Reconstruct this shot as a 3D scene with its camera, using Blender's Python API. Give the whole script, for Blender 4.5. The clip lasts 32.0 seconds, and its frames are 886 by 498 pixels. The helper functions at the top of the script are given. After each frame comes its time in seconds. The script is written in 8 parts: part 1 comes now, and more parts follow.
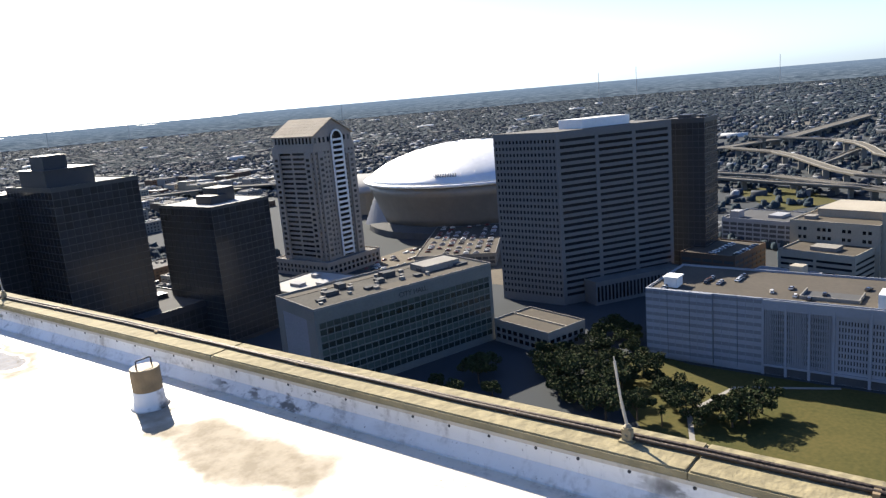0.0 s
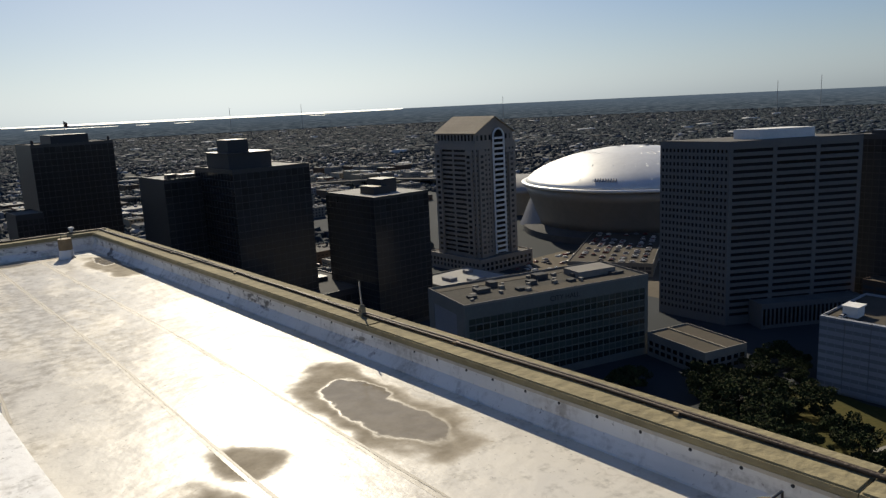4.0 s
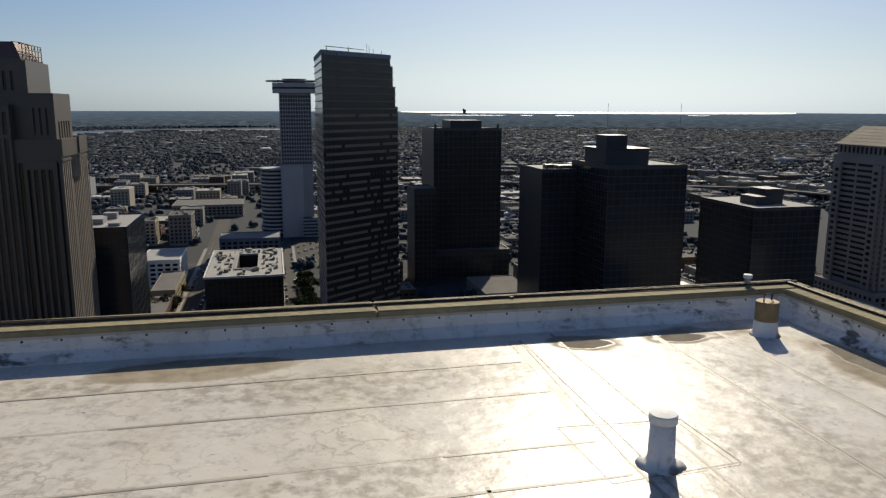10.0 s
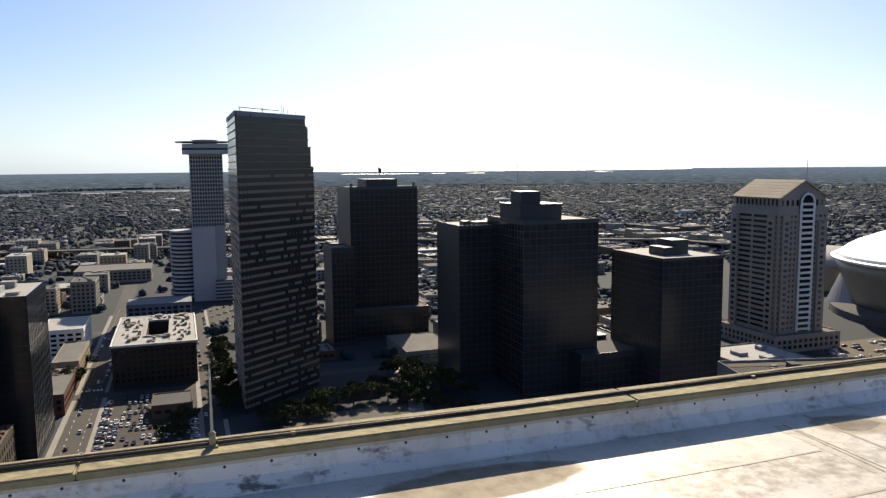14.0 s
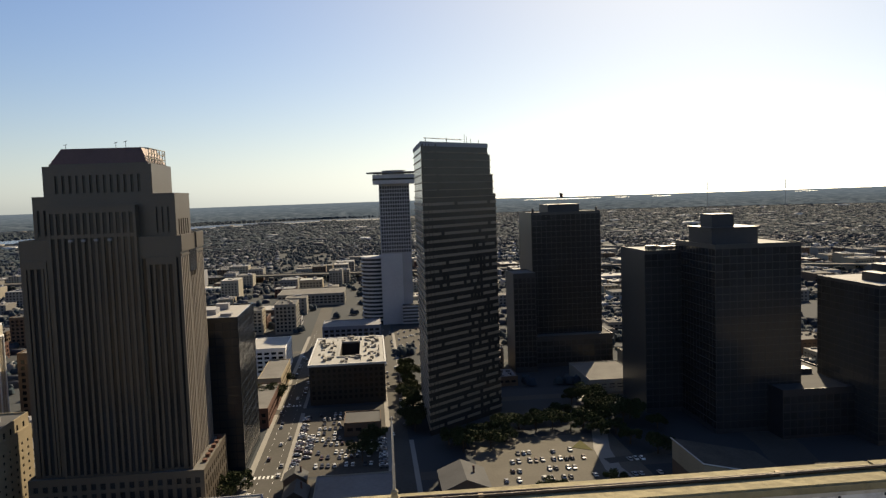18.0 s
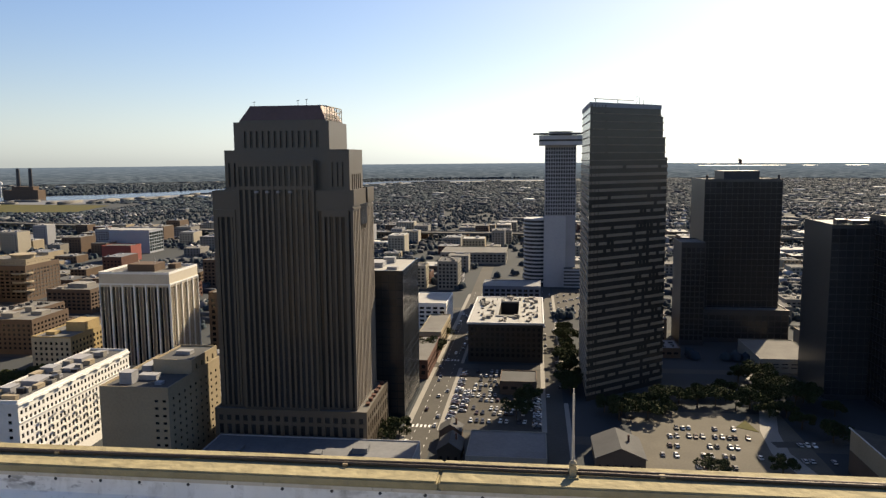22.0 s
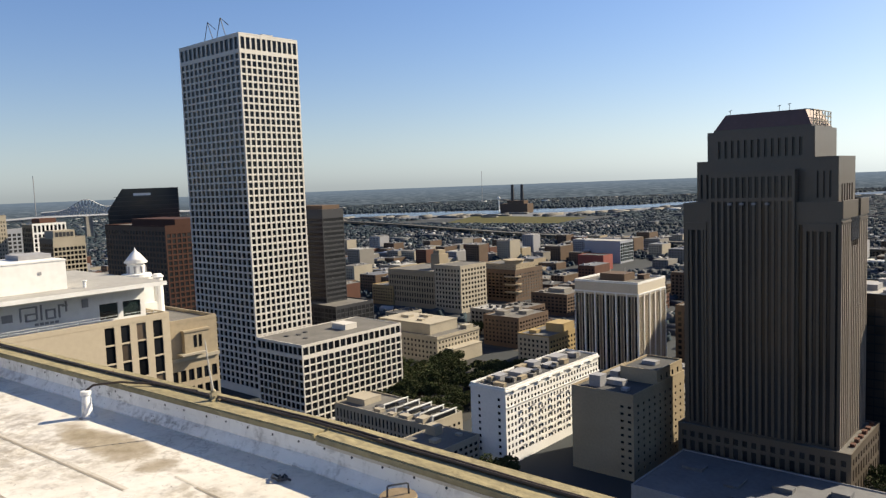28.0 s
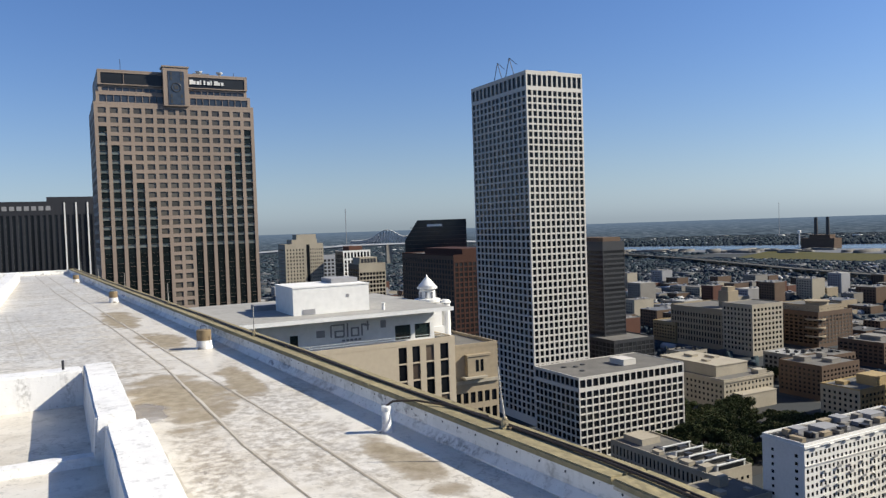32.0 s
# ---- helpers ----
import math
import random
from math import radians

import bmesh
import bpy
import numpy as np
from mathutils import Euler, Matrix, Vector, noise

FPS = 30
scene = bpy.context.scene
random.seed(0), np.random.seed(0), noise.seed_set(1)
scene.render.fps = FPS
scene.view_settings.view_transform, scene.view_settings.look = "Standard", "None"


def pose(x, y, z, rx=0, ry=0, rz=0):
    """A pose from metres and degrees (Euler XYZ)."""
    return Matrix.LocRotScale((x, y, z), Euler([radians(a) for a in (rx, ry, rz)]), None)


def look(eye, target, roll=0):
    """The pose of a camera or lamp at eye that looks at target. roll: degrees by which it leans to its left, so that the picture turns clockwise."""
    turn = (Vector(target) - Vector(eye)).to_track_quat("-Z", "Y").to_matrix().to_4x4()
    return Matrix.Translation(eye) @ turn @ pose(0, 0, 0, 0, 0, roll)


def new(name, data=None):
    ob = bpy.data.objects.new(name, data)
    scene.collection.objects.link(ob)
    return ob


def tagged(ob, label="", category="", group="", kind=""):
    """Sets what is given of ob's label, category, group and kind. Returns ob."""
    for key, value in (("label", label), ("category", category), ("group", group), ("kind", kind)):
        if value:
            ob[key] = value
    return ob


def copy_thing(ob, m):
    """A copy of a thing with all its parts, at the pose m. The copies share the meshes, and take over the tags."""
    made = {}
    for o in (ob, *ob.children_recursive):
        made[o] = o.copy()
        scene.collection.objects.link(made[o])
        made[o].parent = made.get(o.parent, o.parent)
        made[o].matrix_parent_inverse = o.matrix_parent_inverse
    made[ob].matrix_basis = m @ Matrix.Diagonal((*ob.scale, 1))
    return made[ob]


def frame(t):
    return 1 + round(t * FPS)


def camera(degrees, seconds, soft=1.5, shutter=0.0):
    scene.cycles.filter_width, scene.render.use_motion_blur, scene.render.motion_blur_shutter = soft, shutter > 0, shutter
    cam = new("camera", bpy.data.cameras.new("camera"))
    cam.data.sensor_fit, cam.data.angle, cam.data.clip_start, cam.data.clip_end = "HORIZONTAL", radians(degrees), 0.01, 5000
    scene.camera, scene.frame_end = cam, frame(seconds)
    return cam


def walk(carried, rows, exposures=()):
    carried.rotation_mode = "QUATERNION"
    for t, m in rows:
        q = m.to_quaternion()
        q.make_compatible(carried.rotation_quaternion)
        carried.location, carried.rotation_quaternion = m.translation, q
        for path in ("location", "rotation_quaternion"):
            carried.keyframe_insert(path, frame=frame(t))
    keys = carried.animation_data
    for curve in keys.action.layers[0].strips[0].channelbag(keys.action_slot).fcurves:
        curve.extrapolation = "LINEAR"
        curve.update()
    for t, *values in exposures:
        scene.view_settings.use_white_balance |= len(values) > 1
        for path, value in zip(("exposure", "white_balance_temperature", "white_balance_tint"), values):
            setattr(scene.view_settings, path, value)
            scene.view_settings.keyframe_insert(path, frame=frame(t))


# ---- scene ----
cam = camera(61.01, 32.0, soft=1.35)
PATH = [
    (0.0, look((-2.632, -13.251, 128.083), (5.029, -7.160, 126.029), -4.98)),
    (0.5, look((-2.698, -13.026, 128.085), (4.671, -6.584, 126.037), -3.80)),
    (1.0, look((-2.660, -12.585, 128.070), (4.473, -5.810, 126.275), -3.98)),
    (1.5, look((-2.744, -12.195, 128.059), (4.341, -5.337, 126.389), -3.97)),
    (2.0, look((-2.790, -11.803, 128.038), (4.374, -5.036, 126.342), -2.84)),
    (2.5, look((-2.814, -11.429, 128.044), (4.160, -4.479, 126.293), -3.75)),
    (4.5, look((-2.666, -9.642, 127.992), (3.517, -2.030, 126.040), -1.95)),
    (5.0, look((-2.898, -9.038, 128.082), (3.193, -1.354, 126.117), -1.55)),
    (5.5, look((-2.693, -8.491, 127.957), (2.915, -0.405, 126.182), -2.52)),
    (6.0, look((-2.771, -8.288, 128.029), (2.511, -0.004, 126.164), -1.99)),
    (6.5, look((-2.889, -7.925, 128.055), (2.275, 0.429, 126.175), -1.81)),
    (7.0, look((-2.924, -7.439, 128.052), (1.602, 1.317, 126.364), -1.75)),
    (7.5, look((-2.986, -6.940, 128.021), (0.916, 2.071, 126.133), -1.03)),
    (8.0, look((-3.112, -6.545, 128.055), (0.589, 2.532, 126.076), -0.78)),
    (8.5, look((-3.199, -6.180, 128.069), (0.291, 3.033, 126.353), -0.15)),
    (9.0, look((-3.351, -5.730, 128.029), (-0.049, 3.534, 126.220), 0.57)),
    (9.5, look((-3.517, -5.234, 127.963), (-0.583, 4.149, 126.131), 1.09)),
    (10.0, look((-3.709, -4.810, 127.900), (-1.545, 4.774, 126.041), 0.18)),
    (10.5, look((-4.045, -4.584, 127.920), (-2.381, 5.069, 125.909), 0.15)),
    (11.0, look((-4.333, -4.339, 127.923), (-2.874, 5.305, 125.716), 0.39)),
    (11.5, look((-4.529, -4.007, 127.884), (-2.621, 5.576, 125.757), -0.19)),
    (12.0, look((-4.771, -3.744, 127.873), (-2.230, 5.701, 125.787), 0.71)),
    (12.5, look((-4.955, -4.012, 128.065), (-2.050, 5.399, 126.335), -0.07)),
    (13.0, look((-5.133, -3.920, 128.160), (-1.920, 5.414, 126.565), -2.17)),
    (13.5, look((-5.360, -3.902, 128.041), (-2.038, 5.435, 126.708), -0.55)),
    (15.5, look((-6.081, -3.006, 127.938), (-3.177, 6.529, 127.131), -2.35)),
    (16.0, look((-6.028, -2.855, 127.960), (-3.758, 6.842, 127.060), -1.90)),
    (16.5, look((-5.906, -2.776, 127.930), (-4.051, 7.010, 127.040), -1.73)),
    (17.0, look((-5.597, -2.732, 127.809), (-4.104, 7.125, 127.027), -1.68)),
    (17.5, look((-5.464, -2.916, 127.922), (-4.233, 6.982, 127.212), -1.62)),
    (18.0, look((-5.572, -3.341, 128.017), (-4.623, 6.588, 127.297), -1.94)),
    (18.5, look((-5.654, -3.497, 128.138), (-5.233, 6.463, 127.343), -1.57)),
    (19.0, look((-5.688, -3.456, 128.119), (-5.956, 6.498, 127.194), -0.06)),
    (19.5, look((-5.658, -2.798, 127.847), (-6.250, 7.134, 126.848), -0.70)),
    (20.0, look((-5.642, -2.533, 127.735), (-6.368, 7.389, 126.722), -0.83)),
    (20.5, look((-5.646, -2.574, 127.750), (-6.459, 7.345, 126.768), -0.78)),
    (21.0, look((-5.659, -2.825, 127.866), (-6.550, 7.083, 126.850), -0.60)),
    (21.5, look((-5.675, -3.105, 127.965), (-6.659, 6.789, 126.899), -0.54)),
    (22.0, look((-5.695, -3.305, 128.049), (-6.900, 6.551, 126.860), -0.49)),
    (22.5, look((-5.713, -3.250, 128.026), (-7.319, 6.534, 126.731), -0.96)),
    (23.0, look((-5.731, -3.112, 127.965), (-8.044, 6.520, 126.596), -1.13)),
    (23.5, look((-5.765, -3.068, 127.940), (-8.867, 6.318, 126.429), -1.42)),
    (24.0, look((-5.894, -3.066, 127.956), (-9.329, 6.176, 126.288), -2.71)),
    (24.5, look((-5.929, -3.148, 128.011), (-9.675, 5.945, 126.198), -3.21)),
    (25.0, look((-6.201, -2.880, 127.945), (-10.789, 5.805, 126.067), -3.28)),
    (25.5, look((-6.356, -2.752, 127.960), (-11.548, 5.640, 126.344), -3.69)),
    (27.5, look((-6.530, -2.708, 128.010), (-12.658, 5.123, 126.948), -1.87)),
    (28.0, look((-6.557, -2.696, 128.014), (-13.183, 4.742, 127.130), -2.13)),
    (28.5, look((-6.575, -2.684, 128.010), (-13.494, 4.501, 127.298), -1.62)),
    (29.0, look((-6.649, -2.672, 127.997), (-13.891, 4.195, 127.359), -1.68)),
    (29.5, look((-6.692, -2.656, 127.985), (-14.324, 3.775, 127.346), -1.64)),
    (30.0, look((-6.690, -2.660, 127.994), (-14.607, 3.424, 127.438), -1.66)),
    (30.5, look((-6.726, -2.657, 127.987), (-14.963, 2.994, 127.522), -1.65)),
    (31.0, look((-6.784, -2.637, 127.970), (-15.216, 2.720, 127.527), -1.82)),
    (31.5, look((-6.828, -2.629, 127.963), (-15.551, 2.243, 127.557), -1.94)),
    (32.0, look((-6.848, -2.621, 127.963), (-15.729, 1.964, 127.634), -1.95)),
]
walk(cam, PATH, [(0.0, 1.45, 6550, 10), (1.0, 1.05, 6750, 9), (2.0, 0.48, 7250, 7), (2.5, 0.33, 7250, 7), (4.5, -0.1, 6950, 8), (6.0, -0.24, 6950, 8), (9.0, -0.1, 6900, 8), (11.0, 0.2, 6800, 9), (12.0, 0.45, 6700, 10), (13.0, 0.85, 6850, 10), (13.5, 0.85, 7000, 10), (15.5, 0.58, 7900, 10), (17, 0.6, 8400, 9), (20.0, 0.84, 8250, 9), (24.0, 1.12, 7650, 11), (25.5, 1.2, 7150, 11), (28.0, 0.95, 7400, 9), (32.0, 0.66, 6450, 8)])

# ---- light ----
SUN_AZ, SUN_EL = radians(25.0), radians(34.0)
SKY_TINT, HAZE_TINT, HALO_TINT = (0.86, 1.10, 1.54, 1), (1.02, 1.20, 1.36, 1), (1.62, 1.58, 1.48, 1)
world = bpy.data.worlds.new("world")
scene.world = world
world.use_nodes = True
nt = world.node_tree
sky = nt.nodes.new("ShaderNodeTexSky")
sky.sky_type = "NISHITA"
sky.sun_disc = False
sky.sun_elevation, sky.sun_rotation = SUN_EL, SUN_AZ
sky.air_density, sky.dust_density, sky.ozone_density = 1.0, 0.5, 3.0


def blend(fac, a, b, kind="MIX"):
    mx = nt.nodes.new("ShaderNodeMix")
    mx.data_type, mx.blend_type = "RGBA", kind
    for sock, val in ((0, fac), (6, a), (7, b)):
        if isinstance(val, (float, tuple)):
            mx.inputs[sock].default_value = val
        else:
            nt.links.new(val, mx.inputs[sock])
    return mx.outputs[2]


def calc(op, a, b):
    mt = nt.nodes.new("ShaderNodeMath")
    mt.operation, mt.use_clamp = op, True
    for sock, val in ((0, a), (1, b)):
        if isinstance(val, float):
            mt.inputs[sock].default_value = val
        else:
            nt.links.new(val, mt.inputs[sock])
    return mt.outputs[0]


# hazy air: the sky pales towards the horizon and towards the sun
sun_way = Vector((math.sin(SUN_AZ) * math.cos(SUN_EL), math.cos(SUN_AZ) * math.cos(SUN_EL), math.sin(SUN_EL)))
way = nt.nodes.new("ShaderNodeTexCoord")
near_sun = nt.nodes.new("ShaderNodeVectorMath")
near_sun.operation = "DOT_PRODUCT"
near_sun.inputs[1].default_value = sun_way
nt.links.new(way.outputs["Generated"], near_sun.inputs[0])
level = nt.nodes.new("ShaderNodeSeparateXYZ")
nt.links.new(way.outputs["Generated"], level.inputs[0])
grey = nt.nodes.new("ShaderNodeRGBToBW")
nt.links.new(sky.outputs[0], grey.inputs[0])
low = calc("POWER", calc("SUBTRACT", 1.0, level.outputs[2]), 9.0)
halo = calc("MULTIPLY", calc("POWER", near_sun.outputs["Value"], 8.0), 0.75)
clear = blend(1.0, sky.outputs[0], SKY_TINT, "MULTIPLY")
pale = blend(1.0, grey.outputs[0], HAZE_TINT, "MULTIPLY")
white = blend(1.0, grey.outputs[0], HALO_TINT, "MULTIPLY")
nt.links.new(blend(halo, blend(calc("MULTIPLY", low, 0.9), clear, pale), white), nt.nodes["Background"].inputs[0])
nt.nodes["Background"].inputs[1].default_value = 0.053
sun = new("sun", bpy.data.lights.new("sun", "SUN"))
sun.data.energy, sun.data.angle, sun.data.color = 5.0, radians(0.53), (1.0, 0.92, 0.79)
sun.rotation_mode = "QUATERNION"
sun.rotation_quaternion = sun_way.to_track_quat("Z", "Y")


# ---- materials ----
def material(name, color, rough=0.8, metal=0.0, var=0.25, grain=3.0, big=0.15, bump=0.2, color2=None, vary=0.0, spec=0.5, coords="Object"):
    """A procedural surface: fine grain and wide stains mixed into the colour, relief, and a shift for each object."""
    m = bpy.data.materials.new(name)
    m.use_nodes = True
    t = m.node_tree
    bsdf = t.nodes["Principled BSDF"]
    bsdf.inputs["Roughness"].default_value = rough
    bsdf.inputs["Metallic"].default_value = metal
    bsdf.inputs["Specular IOR Level"].default_value = spec if rough < 0.8 else spec * 0.3
    co = t.nodes.new("ShaderNodeTexCoord")
    fine = t.nodes.new("ShaderNodeTexNoise")
    fine.inputs["Scale"].default_value = grain
    fine.inputs["Detail"].default_value = 6
    wide = t.nodes.new("ShaderNodeTexNoise")
    wide.inputs["Scale"].default_value = big
    wide.inputs["Detail"].default_value = 4
    t.links.new(co.outputs[coords], fine.inputs["Vector"])
    t.links.new(co.outputs[coords], wide.inputs["Vector"])
    add = t.nodes.new("ShaderNodeMath")
    add.operation = "ADD"
    t.links.new(fine.outputs[0], add.inputs[0])
    t.links.new(wide.outputs[0], add.inputs[1])
    ramp = t.nodes.new("ShaderNodeMapRange")
    ramp.inputs["From Min"].default_value, ramp.inputs["From Max"].default_value = 0.65, 1.35
    t.links.new(add.outputs[0], ramp.inputs["Value"])
    mix = t.nodes.new("ShaderNodeMix")
    mix.data_type = "RGBA"
    c2 = color2 or tuple(c * (1 - var) for c in color)
    mix.inputs[6].default_value = (*color, 1)
    mix.inputs[7].default_value = (*c2, 1)
    t.links.new(ramp.outputs[0], mix.inputs[0])
    out = mix.outputs[2]
    if vary:
        info = t.nodes.new("ShaderNodeObjectInfo")
        hsv = t.nodes.new("ShaderNodeHueSaturation")
        rng = t.nodes.new("ShaderNodeMapRange")
        rng.inputs["To Min"].default_value, rng.inputs["To Max"].default_value = 1 - vary, 1 + vary
        t.links.new(info.outputs["Random"], rng.inputs["Value"])
        t.links.new(rng.outputs[0], hsv.inputs["Value"])
        t.links.new(out, hsv.inputs["Color"])
        out = hsv.outputs[0]
    t.links.new(out, bsdf.inputs["Base Color"])
    if bump:
        b = t.nodes.new("ShaderNodeBump")
        b.inputs["Strength"].default_value = bump
        b.inputs["Distance"].default_value = 0.05
        t.links.new(fine.outputs[0], b.inputs["Height"])
        t.links.new(b.outputs[0], bsdf.inputs["Normal"])
    return m


def island_material(name, colors, rough=0.85, grain=0.3, spec=0.4):
    """A surface whose loose pieces each take one of several colours."""
    m = material(name, (0.5, 0.5, 0.5), rough, 0, 0.3, grain, grain / 8, 0.1, spec=spec)
    t = m.node_tree
    bsdf = t.nodes["Principled BSDF"]
    geo = t.nodes.new("ShaderNodeNewGeometry")
    ramp = t.nodes.new("ShaderNodeValToRGB")
    ramp.color_ramp.interpolation = "CONSTANT"
    while len(ramp.color_ramp.elements) < len(colors):
        ramp.color_ramp.elements.new(0.5)
    for n, c in enumerate(colors):
        ramp.color_ramp.elements[n].position = n / len(colors)
        ramp.color_ramp.elements[n].color = (*c, 1)
    t.links.new(geo.outputs["Random Per Island"], ramp.inputs[0])
    mul = t.nodes.new("ShaderNodeMix")
    mul.data_type, mul.blend_type = "RGBA", "MULTIPLY"
    mul.inputs[0].default_value = 0.7
    old = bsdf.inputs["Base Color"].links[0].from_socket
    bright = t.nodes.new("ShaderNodeHueSaturation")
    bright.inputs["Value"].default_value = 2.0
    t.links.new(old, bright.inputs["Color"])
    t.links.new(ramp.outputs[0], mul.inputs[6])
    t.links.new(bright.outputs[0], mul.inputs[7])
    t.links.new(mul.outputs[2], bsdf.inputs["Base Color"])
    return m


M = {}
M["concrete"] = material("concrete", (0.24, 0.225, 0.20), 0.85, grain=1.2, big=0.08)
M["white_wall"] = material("white_wall", (0.74, 0.73, 0.70), 0.75, var=0.18, grain=0.8, big=0.06)
M["travertine"] = material("travertine", (0.56, 0.53, 0.48), 0.7, var=0.15, grain=1.0, big=0.05)
M["tan_wall"] = material("tan_wall", (0.33, 0.272, 0.190), 0.85, grain=1.0, big=0.07)
M["beige_plain"] = material("beige_plain", (0.46, 0.39, 0.29), 0.85, var=0.12, grain=1.0, big=0.07)
M["slab_grey"] = material("slab_grey", (0.50, 0.50, 0.49), 0.7, var=0.2, grain=0.6, big=0.08)
M["blind_brown"] = material("blind_brown", (0.09, 0.065, 0.045), 0.4, var=0.3, grain=0.6, big=0.1, bump=0.02, vary=0.4)
M["cream_wall"] = material("cream_wall", (0.37, 0.33, 0.26), 0.85, grain=1.0, big=0.07)
M["ochre_wall"] = material("ochre_wall", (0.36, 0.27, 0.14), 0.85, grain=1.0, big=0.07)
M["brown_granite"] = material("brown_granite", (0.098, 0.078, 0.058), 0.42, grain=1.5, big=0.04)
M["pink_granite"] = material("pink_granite", (0.29, 0.224, 0.175), 0.6, grain=1.5, big=0.04)
M["brick_red"] = material("brick_red", (0.12, 0.06, 0.045), 0.85, grain=1.5, big=0.1)
M["brick_brown"] = material("brick_brown", (0.13, 0.09, 0.065), 0.85, grain=1.5, big=0.1)
M["dark_metal"] = material("dark_metal", (0.030, 0.031, 0.036), 0.5, 0.1, grain=0.5, big=0.03)
M["gray_wall"] = material("gray_wall", (0.30, 0.30, 0.31), 0.8, grain=1.0, big=0.06)
M["blue_gray"] = material("blue_gray", (0.275, 0.29, 0.32), 0.7, var=0.15, grain=0.7, big=0.05)
M["glass_dark"] = material("glass_dark", (0.011, 0.0125, 0.015), 0.12, 0.0, var=0.4, grain=0.2, big=0.03, bump=0.01, vary=0.5, spec=0.25)
M["screen_shade"] = material("screen_shade", (0.172, 0.180, 0.200), 0.75, var=0.15, grain=0.6, big=0.05)
M["curtain_black"] = material("curtain_black", (0.042, 0.044, 0.047), 0.35, 0.0, var=0.3, grain=0.3, big=0.03, bump=0.02)
M["roof_tar"] = material("roof_tar", (0.040, 0.038, 0.034), 0.95, var=0.45, grain=0.7, big=0.09, color2=(0.085, 0.078, 0.066))
M["plaza_tan"] = material("plaza_tan", (0.125, 0.105, 0.078), 0.9, var=0.35, grain=0.3, big=0.03)
M["glass_green"] = material("glass_green", (0.025, 0.045, 0.045), 0.12, 0.0, var=0.4, grain=0.2, big=0.05, bump=0.01, vary=0.45, spec=0.8)
M["glass_black"] = material("glass_black", (0.033, 0.035, 0.038), 0.16, 0.0, var=0.4, grain=0.1, big=0.02, bump=0.008, vary=0.3, spec=0.26)
M["glass_blind"] = material("glass_blind", (0.10, 0.095, 0.085), 0.25, 0.0, var=0.4, grain=0.3, big=0.05, bump=0.01, vary=0.7)
M["pale_panel"] = material("pale_panel", (0.36, 0.365, 0.38), 0.75, var=0.15, grain=0.6, big=0.05)
M["fin_white"] = material("fin_white", (0.52, 0.46, 0.365), 0.75, var=0.2, grain=0.8, big=0.06)
M["fin_infill"] = material("fin_infill", (0.17, 0.13, 0.095), 0.7, var=0.3, grain=0.5, big=0.06)
M["roof_gravel"] = material("roof_gravel", (0.17, 0.162, 0.148), 0.95, var=0.4, grain=2.0, big=0.1)
M["roof_white"] = material("roof_white", (0.35, 0.34, 0.315), 0.8, var=0.25, grain=0.8, big=0.12)
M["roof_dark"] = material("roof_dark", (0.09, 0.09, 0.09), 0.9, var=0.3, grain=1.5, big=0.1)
M["asphalt"] = material("asphalt", (0.055, 0.054, 0.052), 0.9, var=0.3, grain=1.0, big=0.05)
M["lot_pave"] = material("lot_pave", (0.118, 0.107, 0.088), 0.9, var=0.3, grain=1.0, big=0.06)
M["sidewalk"] = material("sidewalk", (0.27, 0.255, 0.23), 0.9, var=0.2, grain=1.0, big=0.08)
M["paint_white"] = material("paint_white", (0.7, 0.7, 0.68), 0.7, var=0.2, grain=4)
M["lawn"] = material("lawn", (0.040, 0.044, 0.011), 0.95, grain=0.6, big=0.04, color2=(0.085, 0.070, 0.020))
M["bark"] = material("bark", (0.09, 0.065, 0.045), 0.95, grain=5, big=0.6)
M["leaf"] = island_material("leaf", [(0.028, 0.042, 0.018), (0.040, 0.054, 0.022), (0.052, 0.062, 0.026), (0.034, 0.042, 0.020), (0.062, 0.058, 0.030)], 0.9, spec=0.2)
M["steel"] = material("steel", (0.45, 0.45, 0.45), 0.4, 0.9, grain=6, big=0.6)
M["water"] = material("water", (0.10, 0.12, 0.135), 0.22, grain=0.02, big=0.003, bump=0.05)
# trees, houses and ground: blue haze of distance put into the base colours
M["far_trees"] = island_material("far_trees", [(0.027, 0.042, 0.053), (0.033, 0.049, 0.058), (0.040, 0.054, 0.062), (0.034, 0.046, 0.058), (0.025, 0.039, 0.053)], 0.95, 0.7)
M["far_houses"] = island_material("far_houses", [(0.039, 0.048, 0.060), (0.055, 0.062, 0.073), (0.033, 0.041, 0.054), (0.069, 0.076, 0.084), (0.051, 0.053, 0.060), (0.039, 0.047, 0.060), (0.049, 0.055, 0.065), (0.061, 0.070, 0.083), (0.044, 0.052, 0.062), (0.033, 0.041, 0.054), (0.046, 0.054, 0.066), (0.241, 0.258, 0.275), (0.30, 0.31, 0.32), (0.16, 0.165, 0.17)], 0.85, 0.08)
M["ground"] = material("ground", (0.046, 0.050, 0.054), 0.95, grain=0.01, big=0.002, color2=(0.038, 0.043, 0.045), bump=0)

